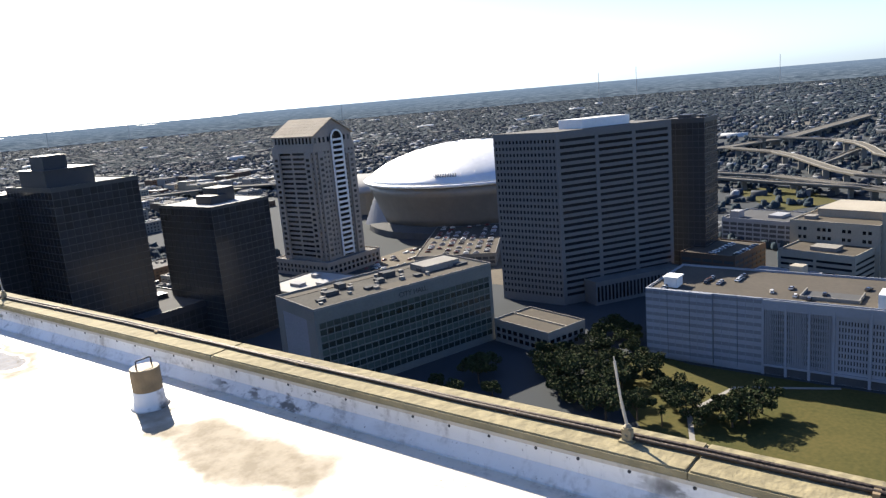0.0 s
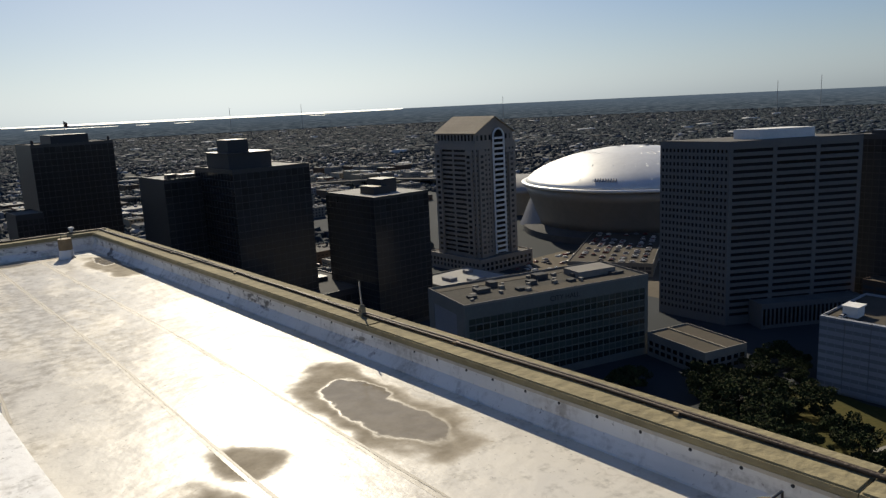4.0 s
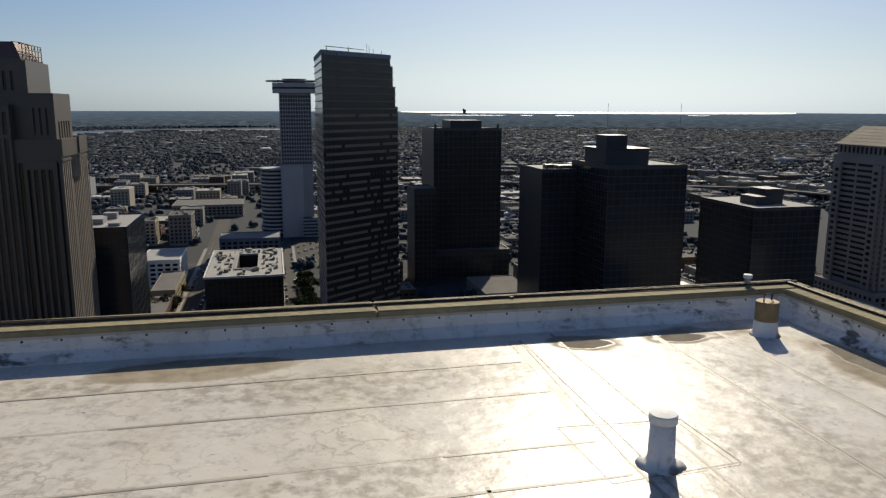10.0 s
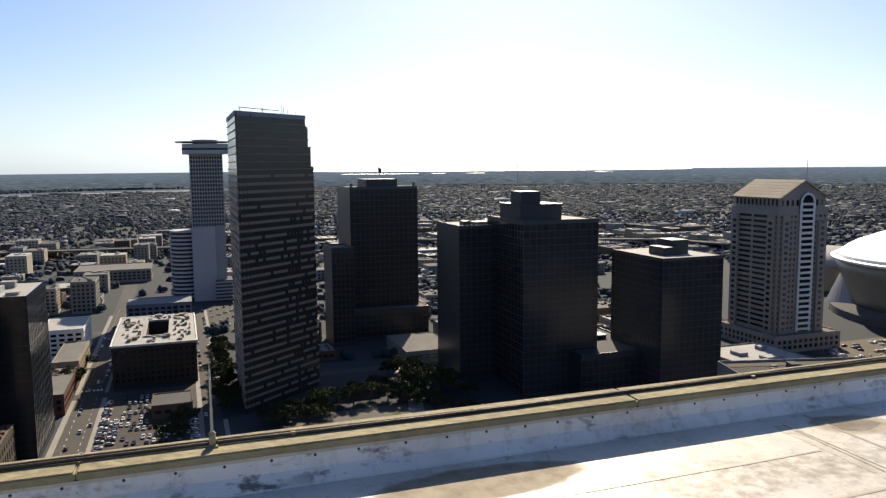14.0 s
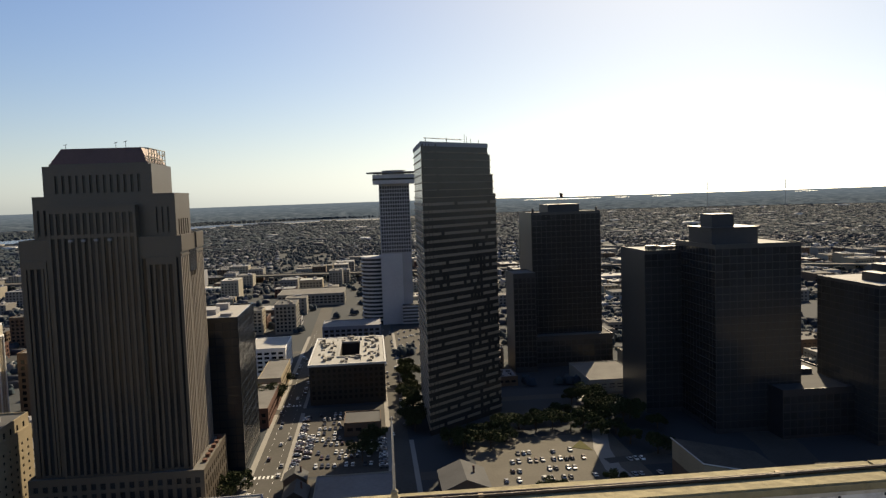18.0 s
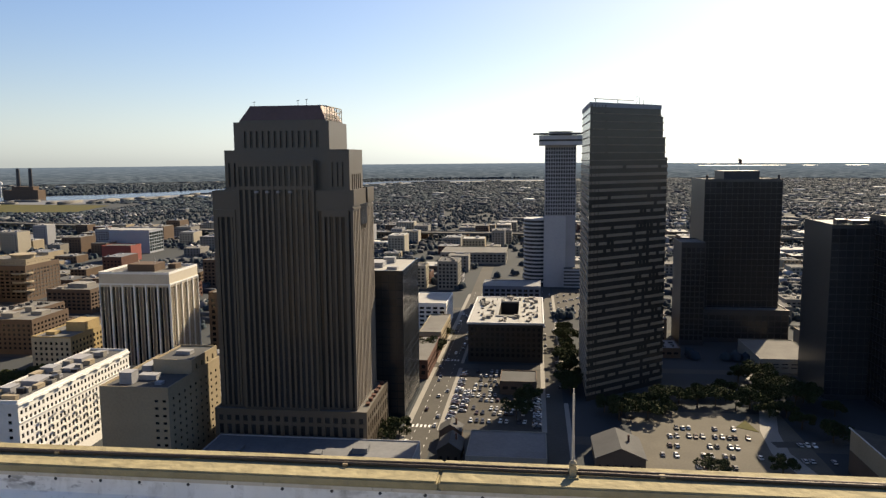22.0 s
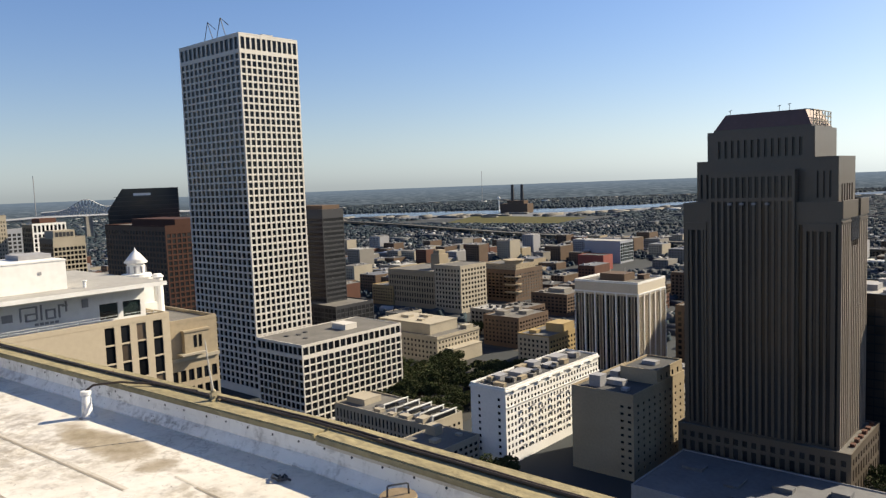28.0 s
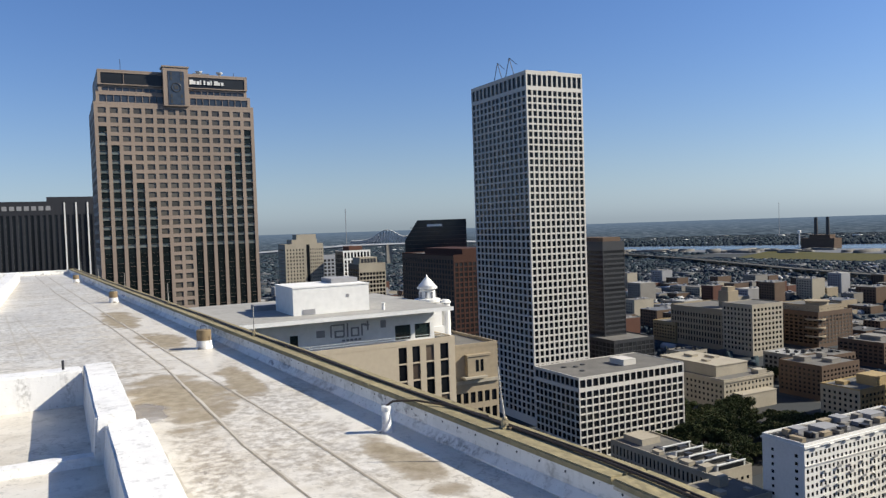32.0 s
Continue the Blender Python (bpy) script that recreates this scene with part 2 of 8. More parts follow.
M["copper_red"] = material("copper_red", (0.15, 0.085, 0.070), 0.6, 0.2, grain=0.8, big=0.1)
M["roof_slate"] = material("roof_slate", (0.125, 0.13, 0.14), 0.75, var=0.35, grain=0.6, big=0.08)
M["glass_bronze"] = material("glass_bronze", (0.055, 0.046, 0.038), 0.18, var=0.4, grain=0.25, big=0.04, bump=0.02)
M["band_stone"] = material("band_stone", (0.235, 0.175, 0.122), 0.55, grain=0.8, big=0.05)
M["buff_stone"] = material("buff_stone", (0.285, 0.245, 0.205), 0.75, grain=0.8, big=0.05)
M["roof_metal_tan"] = material("roof_metal_tan", (0.36, 0.295, 0.215), 0.8, 0.0, var=0.3, grain=0.5, big=0.05)
M["glass_city"] = material("glass_city", (0.022, 0.036, 0.033), 0.2, var=0.4, grain=0.3, big=0.05, bump=0.02, vary=0.4)
M["glass_city2"] = material("glass_city2", (0.04, 0.060, 0.052), 0.35, var=0.4, grain=0.3, big=0.05, bump=0.02, vary=0.3)
M["mullion_green"] = material("mullion_green", (0.14, 0.148, 0.135), 0.7, var=0.25, grain=0.8, big=0.08)
M["tower_grey"] = material("tower_grey", (0.158, 0.154, 0.147), 0.8, var=0.18, grain=0.8, big=0.05)
M["deck_tan"] = material("deck_tan", (0.088, 0.075, 0.058), 0.9, var=0.4, grain=0.5, big=0.05, color2=(0.06, 0.052, 0.042))
M["dome_metal"] = material("dome_metal", (0.74, 0.73, 0.70), 0.42, 0.35, var=0.15, grain=0.2, big=0.03, bump=0.05)
M["bowl_metal"] = material("bowl_metal", (0.22, 0.20, 0.175), 0.45, 0.35, var=0.2, grain=0.2, big=0.03, bump=0.05)
M["glass_crown"] = material("glass_crown", (0.05, 0.065, 0.09), 0.12, var=0.5, grain=0.5, big=0.08, bump=0.02, vary=0.4)
M["glass_slate"] = material("glass_slate", (0.015, 0.022, 0.03), 0.12, var=0.4, grain=0.1, big=0.03, bump=0.01)

M["road_grey"] = material("road_grey", (0.078, 0.073, 0.065), 0.9, var=0.3, grain=0.6, big=0.04)
M["lot_grey"] = material("lot_grey", (0.07, 0.064, 0.056), 0.9, var=0.35, grain=0.5, big=0.05)
M["brick_deep"] = material("brick_deep", (0.068, 0.034, 0.027), 0.85, grain=1.5, big=0.1)
M["brick_dark"] = material("brick_dark", (0.052, 0.044, 0.037), 0.85, grain=1.5, big=0.1)
M["blue_paint"] = material("blue_paint", (0.125, 0.15, 0.20), 0.7, var=0.2, grain=0.7, big=0.05)
M["red_paint"] = material("red_paint", (0.26, 0.05, 0.035), 0.7, grain=0.5, big=0.05)
M["bridge_grey"] = material("bridge_grey", (0.40, 0.41, 0.42), 0.7, grain=0.1, big=0.02)
M["far_cars"] = island_material("far_cars", [(0.50, 0.50, 0.49), (0.03, 0.03, 0.035), (0.22, 0.22, 0.23), (0.60, 0.59, 0.56), (0.09, 0.09, 0.10), (0.16, 0.04, 0.035), (0.32, 0.32, 0.33)], 0.4, 2.0)
# nearer houses, also blued in base colour for the haze over them
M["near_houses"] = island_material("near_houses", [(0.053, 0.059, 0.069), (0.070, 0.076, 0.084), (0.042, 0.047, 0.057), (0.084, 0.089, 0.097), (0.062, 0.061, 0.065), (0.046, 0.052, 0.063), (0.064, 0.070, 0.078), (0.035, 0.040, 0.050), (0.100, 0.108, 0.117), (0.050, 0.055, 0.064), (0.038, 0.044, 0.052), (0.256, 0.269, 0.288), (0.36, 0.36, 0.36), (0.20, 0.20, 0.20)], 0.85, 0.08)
M["far_sheds"] = island_material("far_sheds", [(0.10, 0.105, 0.11), (0.20, 0.205, 0.21), (0.065, 0.07, 0.078), (0.55, 0.55, 0.54), (0.09, 0.088, 0.086), (0.055, 0.058, 0.066), (0.07, 0.075, 0.085), (0.14, 0.145, 0.15)], 0.8, 0.05)

# ---- building blocks ----
class Boxes:
    """Gathers plain boxes and prisms into one mesh."""

    def __init__(self):
        self.v, self.f = [], []

    def box(self, x0, y0, z0, x1, y1, z1):
        n = len(self.v)
        self.v += [(x0, y0, z0), (x1, y0, z0), (x1, y1, z0), (x0, y1, z0), (x0, y0, z1), (x1, y0, z1), (x1, y1, z1), (x0, y1, z1)]
        self.f += [tuple(n + k for k in q) for q in ((3, 2, 1, 0), (4, 5, 6, 7), (0, 1, 5, 4), (1, 2, 6, 5), (2, 3, 7, 6), (3, 0, 4, 7))]
        return self

    def span(self, p, q):
        return self.box(*(min(a, b) for a, b in zip(p, q)), *(max(a, b) for a, b in zip(p, q)))

    def prism(self, ring, z0, z1, ring_top=None):
        n, k = len(self.v), len(ring)
        self.v += [(x, y, z0) for x, y in ring] + [(x, y, z1) for x, y in (ring_top or ring)]
        self.f += [tuple(n + i for i in reversed(range(k))), tuple(n + k + i for i in range(k))]
        self.f += [(n + i, n + (i + 1) % k, n + k + (i + 1) % k, n + k + i) for i in range(k)]
        return self

    def lathe(self, rings, segs=24, x=0.0, y=0.0):
        """rings: (radius, z) from below to above."""
        n = len(self.v)
        for r, z in rings:
            self.v += [(x + r * math.cos(2 * math.pi * i / segs), y + r * math.sin(2 * math.pi * i / segs), z) for i in range(segs)]
        for j in range(len(rings) - 1):
            self.f += [(n + j * segs + i, n + j * segs + (i + 1) % segs, n + (j + 1) * segs + (i + 1) % segs, n + (j + 1) * segs + i) for i in range(segs)]
        self.f += [tuple(n + i for i in reversed(range(segs))), tuple(n + (len(rings) - 1) * segs + i for i in range(segs))]
        return self

    def bar(self, p, q, r, segs=6):
        """A round bar from p to q."""
        a, b = Vector(p), Vector(q)
        rot = (b - a).to_track_quat("Z", "Y").to_matrix()
        n = len(self.v)
        for c in (a, b):
            self.v += [tuple(c + rot @ Vector((r * math.cos(2 * math.pi * i / segs), r * math.sin(2 * math.pi * i / segs), 0))) for i in range(segs)]
        self.f += [(n + i, n + (i + 1) % segs, n + segs + (i + 1) % segs, n + segs + i) for i in range(segs)]
        self.f += [tuple(n + i for i in reversed(range(segs))), tuple(n + segs + i for i in range(segs))]
        return self

    def mesh(self, name, mat, smooth=False):
        me = bpy.data.meshes.new(name)
        me.from_pydata(self.v, [], self.f)
        me.materials.append(mat)
        if smooth:
            me.shade_smooth()
        return me


def part(name, shape, mat, parent, label="", kind="", smooth=False):
    """Links a shape as one mesh object under a thing or a part."""
    me = shape.mesh(name, mat, smooth) if isinstance(shape, Boxes) else shape
    ob = new(name, me)
    ob.parent = parent
    if label:
        ob["label"] = label
    if kind:
        ob["kind"] = kind
    return ob


def thing(name, label, category, x=0, y=0, z=0, turn=0, group="", kind=""):
    ob = new(name)
    ob.matrix_basis = pose(x, y, z, 0, 0, turn)
    return tagged(ob, label, category, group, kind)


def setting(name, shape, mat, label="", category="", smooth=False):
    ob = new(name, shape.mesh(name, mat, smooth))
    return tagged(ob, label, category, "", "structure")


class Face:
    """One side of a box 0..a by 0..b: s runs along it, d outwards."""

    def __init__(self, side, a, b, ox=0.0, oy=0.0):
        self.o, self.e, self.n, self.w = {"S": ((ox, oy), (1, 0), (0, -1), a), "E": ((ox + a, oy), (0, 1), (1, 0), b),
                                          "N": ((ox + a, oy + b), (-1, 0), (0, 1), a), "W": ((ox, oy + b), (0, -1), (-1, 0), b)}[side]

    def at(self, s, d, z):
        return (self.o[0] + s * self.e[0] + d * self.n[0], self.o[1] + s * self.e[1] + d * self.n[1], z)

    def box(self, mb, s0, s1, d0, d1, z0, z1):
        mb.span(self.at(s0, d0, z0), self.at(s1, d1, z1))

    def turn(self):
        return math.atan2(self.e[1], self.e[0])


def even(s0, s1, count, gap, edge=None):
    """Openings (a, b) spread evenly from s0 to s1 with piers of width gap between them."""
    edge = gap if edge is None else edge
    w = (s1 - s0 - 2 * edge - (count - 1) * gap) / count
    return [(s0 + edge + k * (w + gap), s0 + edge + k * (w + gap) + w) for k in range(count)]


def skin(root, face, h, cols, rows, depth, wall_mat, glass, hole=None, ends=(True, True), limit=300, keep=False, name="window", z0=0.0, label=""):
    """One wall of a building as a sheet with recessed openings, each with a window of its own. cols and rows: (from, to) of the openings.
    hole(c, r) may give a material for that opening, or None for solid wall."""
    sl = sorted({0.0, face.w, *(round(v, 4) for c in cols for v in c)})
    zl = sorted({z0, h, *(round(v, 4) for r in rows for v in r)})
    ci = {round(c[0], 4): n for n, c in enumerate(cols)}
    ri = {round(r[0], 4): n for n, r in enumerate(rows)}
    mb = Boxes()
    ns = len(sl)
    mb.v = [face.at(s, 0, z) for z in zl for s in sl]
    panes, rest = {}, {}
    spots = []
    for j in range(len(zl) - 1):
        for i in range(ns - 1):
            q = (j * ns + i, j * ns + i + 1, (j + 1) * ns + i + 1, (j + 1) * ns + i)
            c, r = ci.get(sl[i]), ri.get(zl[j])
            mat = None
            if c is not None and r is not None:
                mat = hole(c, r) if hole else glass
            if mat is None:
                mb.f.append(q)
                continue
            n = len(mb.v)
            mb.v += [face.at(s, -depth, z) for s, z in ((sl[i], zl[j]), (sl[i + 1], zl[j]), (sl[i + 1], zl[j + 1]), (sl[i], zl[j + 1]))]
            mb.f += [(q[k], q[(k + 1) % 4], n + (k + 1) % 4, n + k) for k in range(4)]
            spots.append((sl[i], sl[i + 1], zl[j], zl[j + 1], mat))
    for k, s in ((0, 0.0), (ns - 1, face.w)):
        if ends[0 if k == 0 else 1]:
            n = len(mb.v)
            mb.v += [face.at(s, -depth - 0.05, z0), face.at(s, -depth - 0.05, h)]
            mb.f.append(tuple(j * ns + k for j in range(len(zl))) + (n + 1, n))
    part("wall", mb, wall_mat, root, label)
    spots.sort(key=lambda p: -p[3])
    top = root.parent or root
    if not keep:
        limit = min(limit, 50 if top.location.length < 410 else 18)
    for n, (a, b, z, y, mat) in enumerate(spots):
        w, t = b - a, y - z
        if n < limit:
            key = (round(w, 2), round(t, 2), mat.name)
            if key not in panes:
                panes[key] = Boxes().box(-w / 2, -0.05, -t / 2, w / 2, 0.05, t / 2).mesh(name, mat)
            ob = new(name, panes[key])
            ob.parent = root
            px, py, _ = face.at((a + b) / 2, -depth + 0.06, 0)
            ob.matrix_basis = Matrix.Translation((px, py, (z + y) / 2)) @ Matrix.Rotation(face.turn(), 4, "Z")
        else:
            face.box(rest.setdefault(mat.name, (Boxes(), mat))[0], a, b, -depth, -depth + 0.1, z, y)
    for shape, mat in rest.values():
        part("glazing", shape, mat, root, kind="stuff")


def flat_roof(root, a, b, h, roof_mat, wall_mat, ox=0.0, oy=0.0, rim=0.8, t=0.4):
    """A flat roof with one rim round it."""
    mb = Boxes()
    for z in (h - 0.05, h + rim):
        mb.v += [(ox, oy, z), (ox + a, oy, z), (ox + a, oy + b, z), (ox, oy + b, z), (ox + t, oy + t, z), (ox + a - t, oy + t, z), (ox + a - t, oy + b - t, z), (ox + t, oy + b - t, z)]
    for k in range(4):
        n = (k + 1) % 4
        mb.f += [(k, n, 8 + n, 8 + k), (8 + k, 8 + n, 12 + n, 12 + k), (4 + n, 4 + k, 12 + k, 12 + n)]
    part("roof_rim", mb, wall_mat, root)
    part("roof", Boxes().box(ox + t + 0.01, oy + t + 0.01, h - 0.1, ox + a - t - 0.01, oy + b - t - 0.01, h + 0.12), roof_mat, root)


def roof_units(root, spots, mat=None):
    """Plant boxes on a roof: (x, y, z, length, width, height)."""
    for x, y, z, l, w, h in spots:
        mb = Boxes().box(x - l / 2, y - w / 2, z, x + l / 2, y + w / 2, z + h)
        mb.box(x - l / 2 - 0.1, y - w / 2 - 0.1, z + h, x + l / 2 + 0.1, y + w / 2 + 0.1, z + h + 0.15)
        part("roof_unit", mb, mat or M["gray_wall"], root)

# ---- ground and distance ----
g = Boxes()
g.v = [(4900 * math.cos(i * math.pi / 24), 4900 * math.sin(i * math.pi / 24), 0) for i in range(48)]
g.f = [tuple(range(48))]
setting("ground", g, M["ground"], "flat dark urban ground reaching to the horizon", "ground")

# distant land: the haze is put into an emitted colour, evener towards the top
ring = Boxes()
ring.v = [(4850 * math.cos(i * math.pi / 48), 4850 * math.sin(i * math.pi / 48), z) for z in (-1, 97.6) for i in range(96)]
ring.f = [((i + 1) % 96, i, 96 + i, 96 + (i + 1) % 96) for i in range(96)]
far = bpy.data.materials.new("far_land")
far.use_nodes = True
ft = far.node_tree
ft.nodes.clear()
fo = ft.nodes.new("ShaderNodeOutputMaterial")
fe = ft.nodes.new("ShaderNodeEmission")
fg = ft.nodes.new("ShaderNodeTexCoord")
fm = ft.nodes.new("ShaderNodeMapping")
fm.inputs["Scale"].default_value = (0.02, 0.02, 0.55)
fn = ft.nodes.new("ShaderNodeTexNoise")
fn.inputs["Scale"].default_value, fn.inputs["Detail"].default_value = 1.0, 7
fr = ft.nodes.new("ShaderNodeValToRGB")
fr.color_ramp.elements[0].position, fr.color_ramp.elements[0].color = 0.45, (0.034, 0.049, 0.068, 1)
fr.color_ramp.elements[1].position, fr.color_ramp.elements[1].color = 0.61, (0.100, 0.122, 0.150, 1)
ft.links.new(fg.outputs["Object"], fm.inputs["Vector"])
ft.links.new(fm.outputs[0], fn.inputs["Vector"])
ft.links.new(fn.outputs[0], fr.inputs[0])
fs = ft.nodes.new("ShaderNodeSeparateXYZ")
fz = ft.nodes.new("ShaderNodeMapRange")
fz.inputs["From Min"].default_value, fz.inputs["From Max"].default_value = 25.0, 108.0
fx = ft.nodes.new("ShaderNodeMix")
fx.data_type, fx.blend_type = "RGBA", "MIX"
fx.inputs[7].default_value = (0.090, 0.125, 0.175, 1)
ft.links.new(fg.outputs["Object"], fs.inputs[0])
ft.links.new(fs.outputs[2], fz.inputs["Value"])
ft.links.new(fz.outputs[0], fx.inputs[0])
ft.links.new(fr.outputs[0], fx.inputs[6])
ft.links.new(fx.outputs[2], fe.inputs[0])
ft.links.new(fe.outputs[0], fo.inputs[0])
setting("backdrop", ring, far, "wooded land at the horizon, blue haze put into its glow", "backdrop")
# sun glint on distant water, put in as strips that emit light
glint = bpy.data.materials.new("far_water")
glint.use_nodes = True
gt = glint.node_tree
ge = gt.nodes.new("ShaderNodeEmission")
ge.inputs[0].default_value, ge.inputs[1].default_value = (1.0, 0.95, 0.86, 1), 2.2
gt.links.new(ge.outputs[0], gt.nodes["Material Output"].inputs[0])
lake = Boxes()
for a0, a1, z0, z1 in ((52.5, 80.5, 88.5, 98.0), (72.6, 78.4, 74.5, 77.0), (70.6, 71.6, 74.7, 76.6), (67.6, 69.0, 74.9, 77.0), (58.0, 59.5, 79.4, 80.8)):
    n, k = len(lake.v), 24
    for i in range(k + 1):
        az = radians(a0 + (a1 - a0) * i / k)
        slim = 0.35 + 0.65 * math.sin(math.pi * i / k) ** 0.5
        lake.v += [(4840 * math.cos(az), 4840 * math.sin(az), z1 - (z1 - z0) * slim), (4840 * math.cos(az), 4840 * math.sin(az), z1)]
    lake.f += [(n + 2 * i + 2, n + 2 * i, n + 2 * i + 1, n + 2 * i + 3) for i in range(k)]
setting("far_water", lake, glint, "bright strips along the horizon, a water glint given as glow", "water")


# ---- towers round about ----
def block(name, label, x, y, a, b, h, wall_mat, faces, roof=None, turn=0.0, rim=0.9, depth=0.4, z0=0.0, root=None, ox=0.0, oy=0.0, group=""):
    """A box building. faces: side -> dict of cols, rows and what else skin() takes; the other sides are plain."""
    root = root or thing(name, label, "building", x, y, 0, turn, group)
    d = {k: depth if k in faces else 0.0 for k in "SENW"}
    part("body", Boxes().box(ox + d["W"], oy + d["S"], z0, ox + a - d["E"], oy + b - d["N"], h - 0.02), wall_mat, root)
    nxt = {"S": ("W", "E"), "E": ("S", "N"), "N": ("E", "W"), "W": ("N", "S")}
    for side, spec in faces.items():
        spec = dict(spec)
        mat = spec.pop("wall", wall_mat)
        skin(root, Face(side, a, b, ox, oy), h, depth=depth - 0.02, wall_mat=mat, ends=tuple(q not in faces for q in nxt[side]), z0=z0, **spec)
    flat_roof(root, a, b, h, roof or M["roof_gravel"], wall_mat, ox, oy, rim)
    return root


def grid(w, count, gap, h0, h1, storeys, sp, glass, **more):
    return dict(cols=even(0, w, count, gap), rows=even(h0, h1, storeys, sp), glass=glass, **more)


GD, GG, GB, GL = M["glass_dark"], M["glass_green"], M["glass_black"], M["glass_blind"]

# white office tower and its low annexe
whitetower = block("office_tower", "tall white stone tower with a grid of dark windows", -463, 259, 68, 43, 220, M["travertine"],
              {"S": dict(cols=even(0, 68, 13, 1.3), rows=even(4, 210, 48, 1.05) + [(211.5, 218.5)], glass=GD, limit=150, keep=True),
               "E": dict(cols=even(0, 43, 11, 1.05), rows=even(4, 210, 48, 1.05) + [(211.5, 218.5)], glass=GD, limit=150, keep=True)}, depth=0.75)
roof_units(whitetower, [(34, 22, 220, 40, 20, 3), (50, 30, 223, 10, 8, 1.5)], M["travertine"])
jib = Boxes()
for q in ((20, 6), (36, 5)):
    jib.bar((q[0], q[1], 220), (q[0] + 6, q[1], 234), 0.25).bar((q[0] + 12, q[1], 220), (q[0] + 6, q[1], 234), 0.25).bar((q[0] + 6, q[1], 234), (q[0] + 16, q[1] - 1, 228), 0.2)
part("roof_crane", jib, M["dark_metal"], whitetower, "thin steel window-cleaning cranes")
low = block("office_block", "low white office block with square dark windows", -364, 238, 41, 74, 44.6, M["travertine"],
            {"S": dict(cols=even(0, 41, 10, 0.6), rows=even(0.5, 38, 9, 0.8) + [(39.4, 43.6)], glass=GD),
             "E": dict(cols=even(0, 74, 17, 0.7), rows=even(0.5, 38, 9, 0.8) + [(39.4, 43.6)], glass=GD)}, depth=0.7, rim=0.5)
roof_units(low, [(22, 46, 44.6, 12, 9, 3.2)], M["travertine"])
for q in ((12, 12), (15, 18), (12, 25), (26, 14)):
    part("roof_fan", Boxes().lathe([(1.5, 44.6), (1.5, 45.3), (1.2, 45.4)], 14, *q), M["roof_dark"], low)


# pink granite tower: a wedge of punched windows, dark glass strips to both sides of it
M["spandrel_green"] = material("spandrel_green", (0.13, 0.15, 0.14), 0.3, var=0.35, grain=0.4, big=0.05, bump=0.02, vary=0.3)
M["strip_glass"] = material("strip_glass", (0.012, 0.018, 0.018), 0.14, var=0.4, grain=0.3, big=0.05, bump=0.015, vary=0.4, spec=0.2)
M["window_tan"] = material("window_tan", (0.10, 0.088, 0.072), 0.2, var=0.35, grain=0.4, big=0.05, bump=0.02, vary=0.35)
STRIP_FROM = (2, 4, 6, 8, 10, 14, 99)


def wedge(c, r):
    """Rows of windows and spandrels by turns from below; each column has a storey under which it turns into a glass strip."""
    storey = 44 - r // 2
    if storey >= STRIP_FROM[min(c, 13 - c)]:
        # below storey 14 spandrels are dark too: a reflection put into the colour
        return M["strip_glass"] if r % 2 or storey > 14 else M["spandrel_green"]
    return M["window_tan"] if r % 2 else None


rows = []
for k in range(45):
    top = 181.6 - (44 - k) * 3.95
    rows += [(top - 3.93, top - 2.42), (top - 2.4, top)]
pinktower = block("granite_tower", "pink granite office tower with glass strips and stepped crown", -395, 14.4, 44, 66, 183, M["pink_granite"],
             {"E": dict(cols=even(0, 66, 14, 1.45), rows=rows, glass=GG, hole=wedge, limit=330, keep=True),
              "S": dict(cols=even(0, 44, 10, 1.7), rows=even(4, 181, 45, 1.5), glass=GG, limit=60)}, depth=0.5)
for z0, z1, ins in ((183, 188, 1.0), (188, 191.4, 2.2)):
    block("", "", 0, 0, 44 - 2 * ins, 66 - 2 * ins, z1, M["pink_granite"],
          {"E": dict(cols=even(1, 28 - ins, 9, 0.16, 0.3) + even(38.4 - ins, 65 - 2 * ins, 9, 0.16, 0.3), rows=[(z0 + 0.9, z1 - 1.0)], glass=M["glass_crown"], limit=0)}, z0=z0, root=pinktower, ox=ins, oy=ins, rim=0.3)
block("", "", 0, 0, 41, 62, 197.2, M["pink_granite"], {"E": dict(cols=[(1.2, 10), (10.2, 26), (36.5, 60.8)], rows=[(191.8, 196.4)], glass=M["glass_black"])}, z0=191.4, root=pinktower, ox=1.5, oy=2, rim=0.5)
part("crown_bay", Boxes().box(39, 27.6, 183, 45.2, 38.0, 199.6).box(38.6, 27.2, 199.6, 45.5, 38.4, 200.2), M["pink_granite"], pinktower)
part("clock_panel", Boxes().box(45.2, 29.6, 183.6, 45.35, 36.2, 198), M["glass_crown"], pinktower, "blue glass panel with a pale medallion")
dial = Boxes()
for k in range(16):
    a0, a1 = k * math.pi / 8, (k + 1) * math.pi / 8
    dial.bar((45.42, 32.9 + 1.9 * math.cos(a0), 191 + 1.9 * math.sin(a0)), (45.42, 32.9 + 1.9 * math.cos(a1), 191 + 1.9 * math.sin(a1)), 0.18, 5)
dial.box(45.35, 32.1, 190.2, 45.5, 33.7, 191.8)
for y in (30.4, 34.6):
    for z in (184.2, 186.6, 194, 196.2):
        dial.box(45.35, y, z, 45.45, y + 0.9, z + 1.5)
part("medallion", dial, M["glass_blind"], pinktower)
sign = Boxes()
for k, (w, t) in enumerate(((1.6, 2.0), (1.1, 1.5), (1.2, 1.5), (0.5, 2.0), (0.7, 1.9), (1.2, 1.5), (0.5, 2.0), (1.6, 1.9), (1.1, 1.4), (1.1, 1.4))):
    y = 38.9 + k * 1.5
    sign.box(42.5, y, 193.2, 42.75, y + w, 193.2 + t)
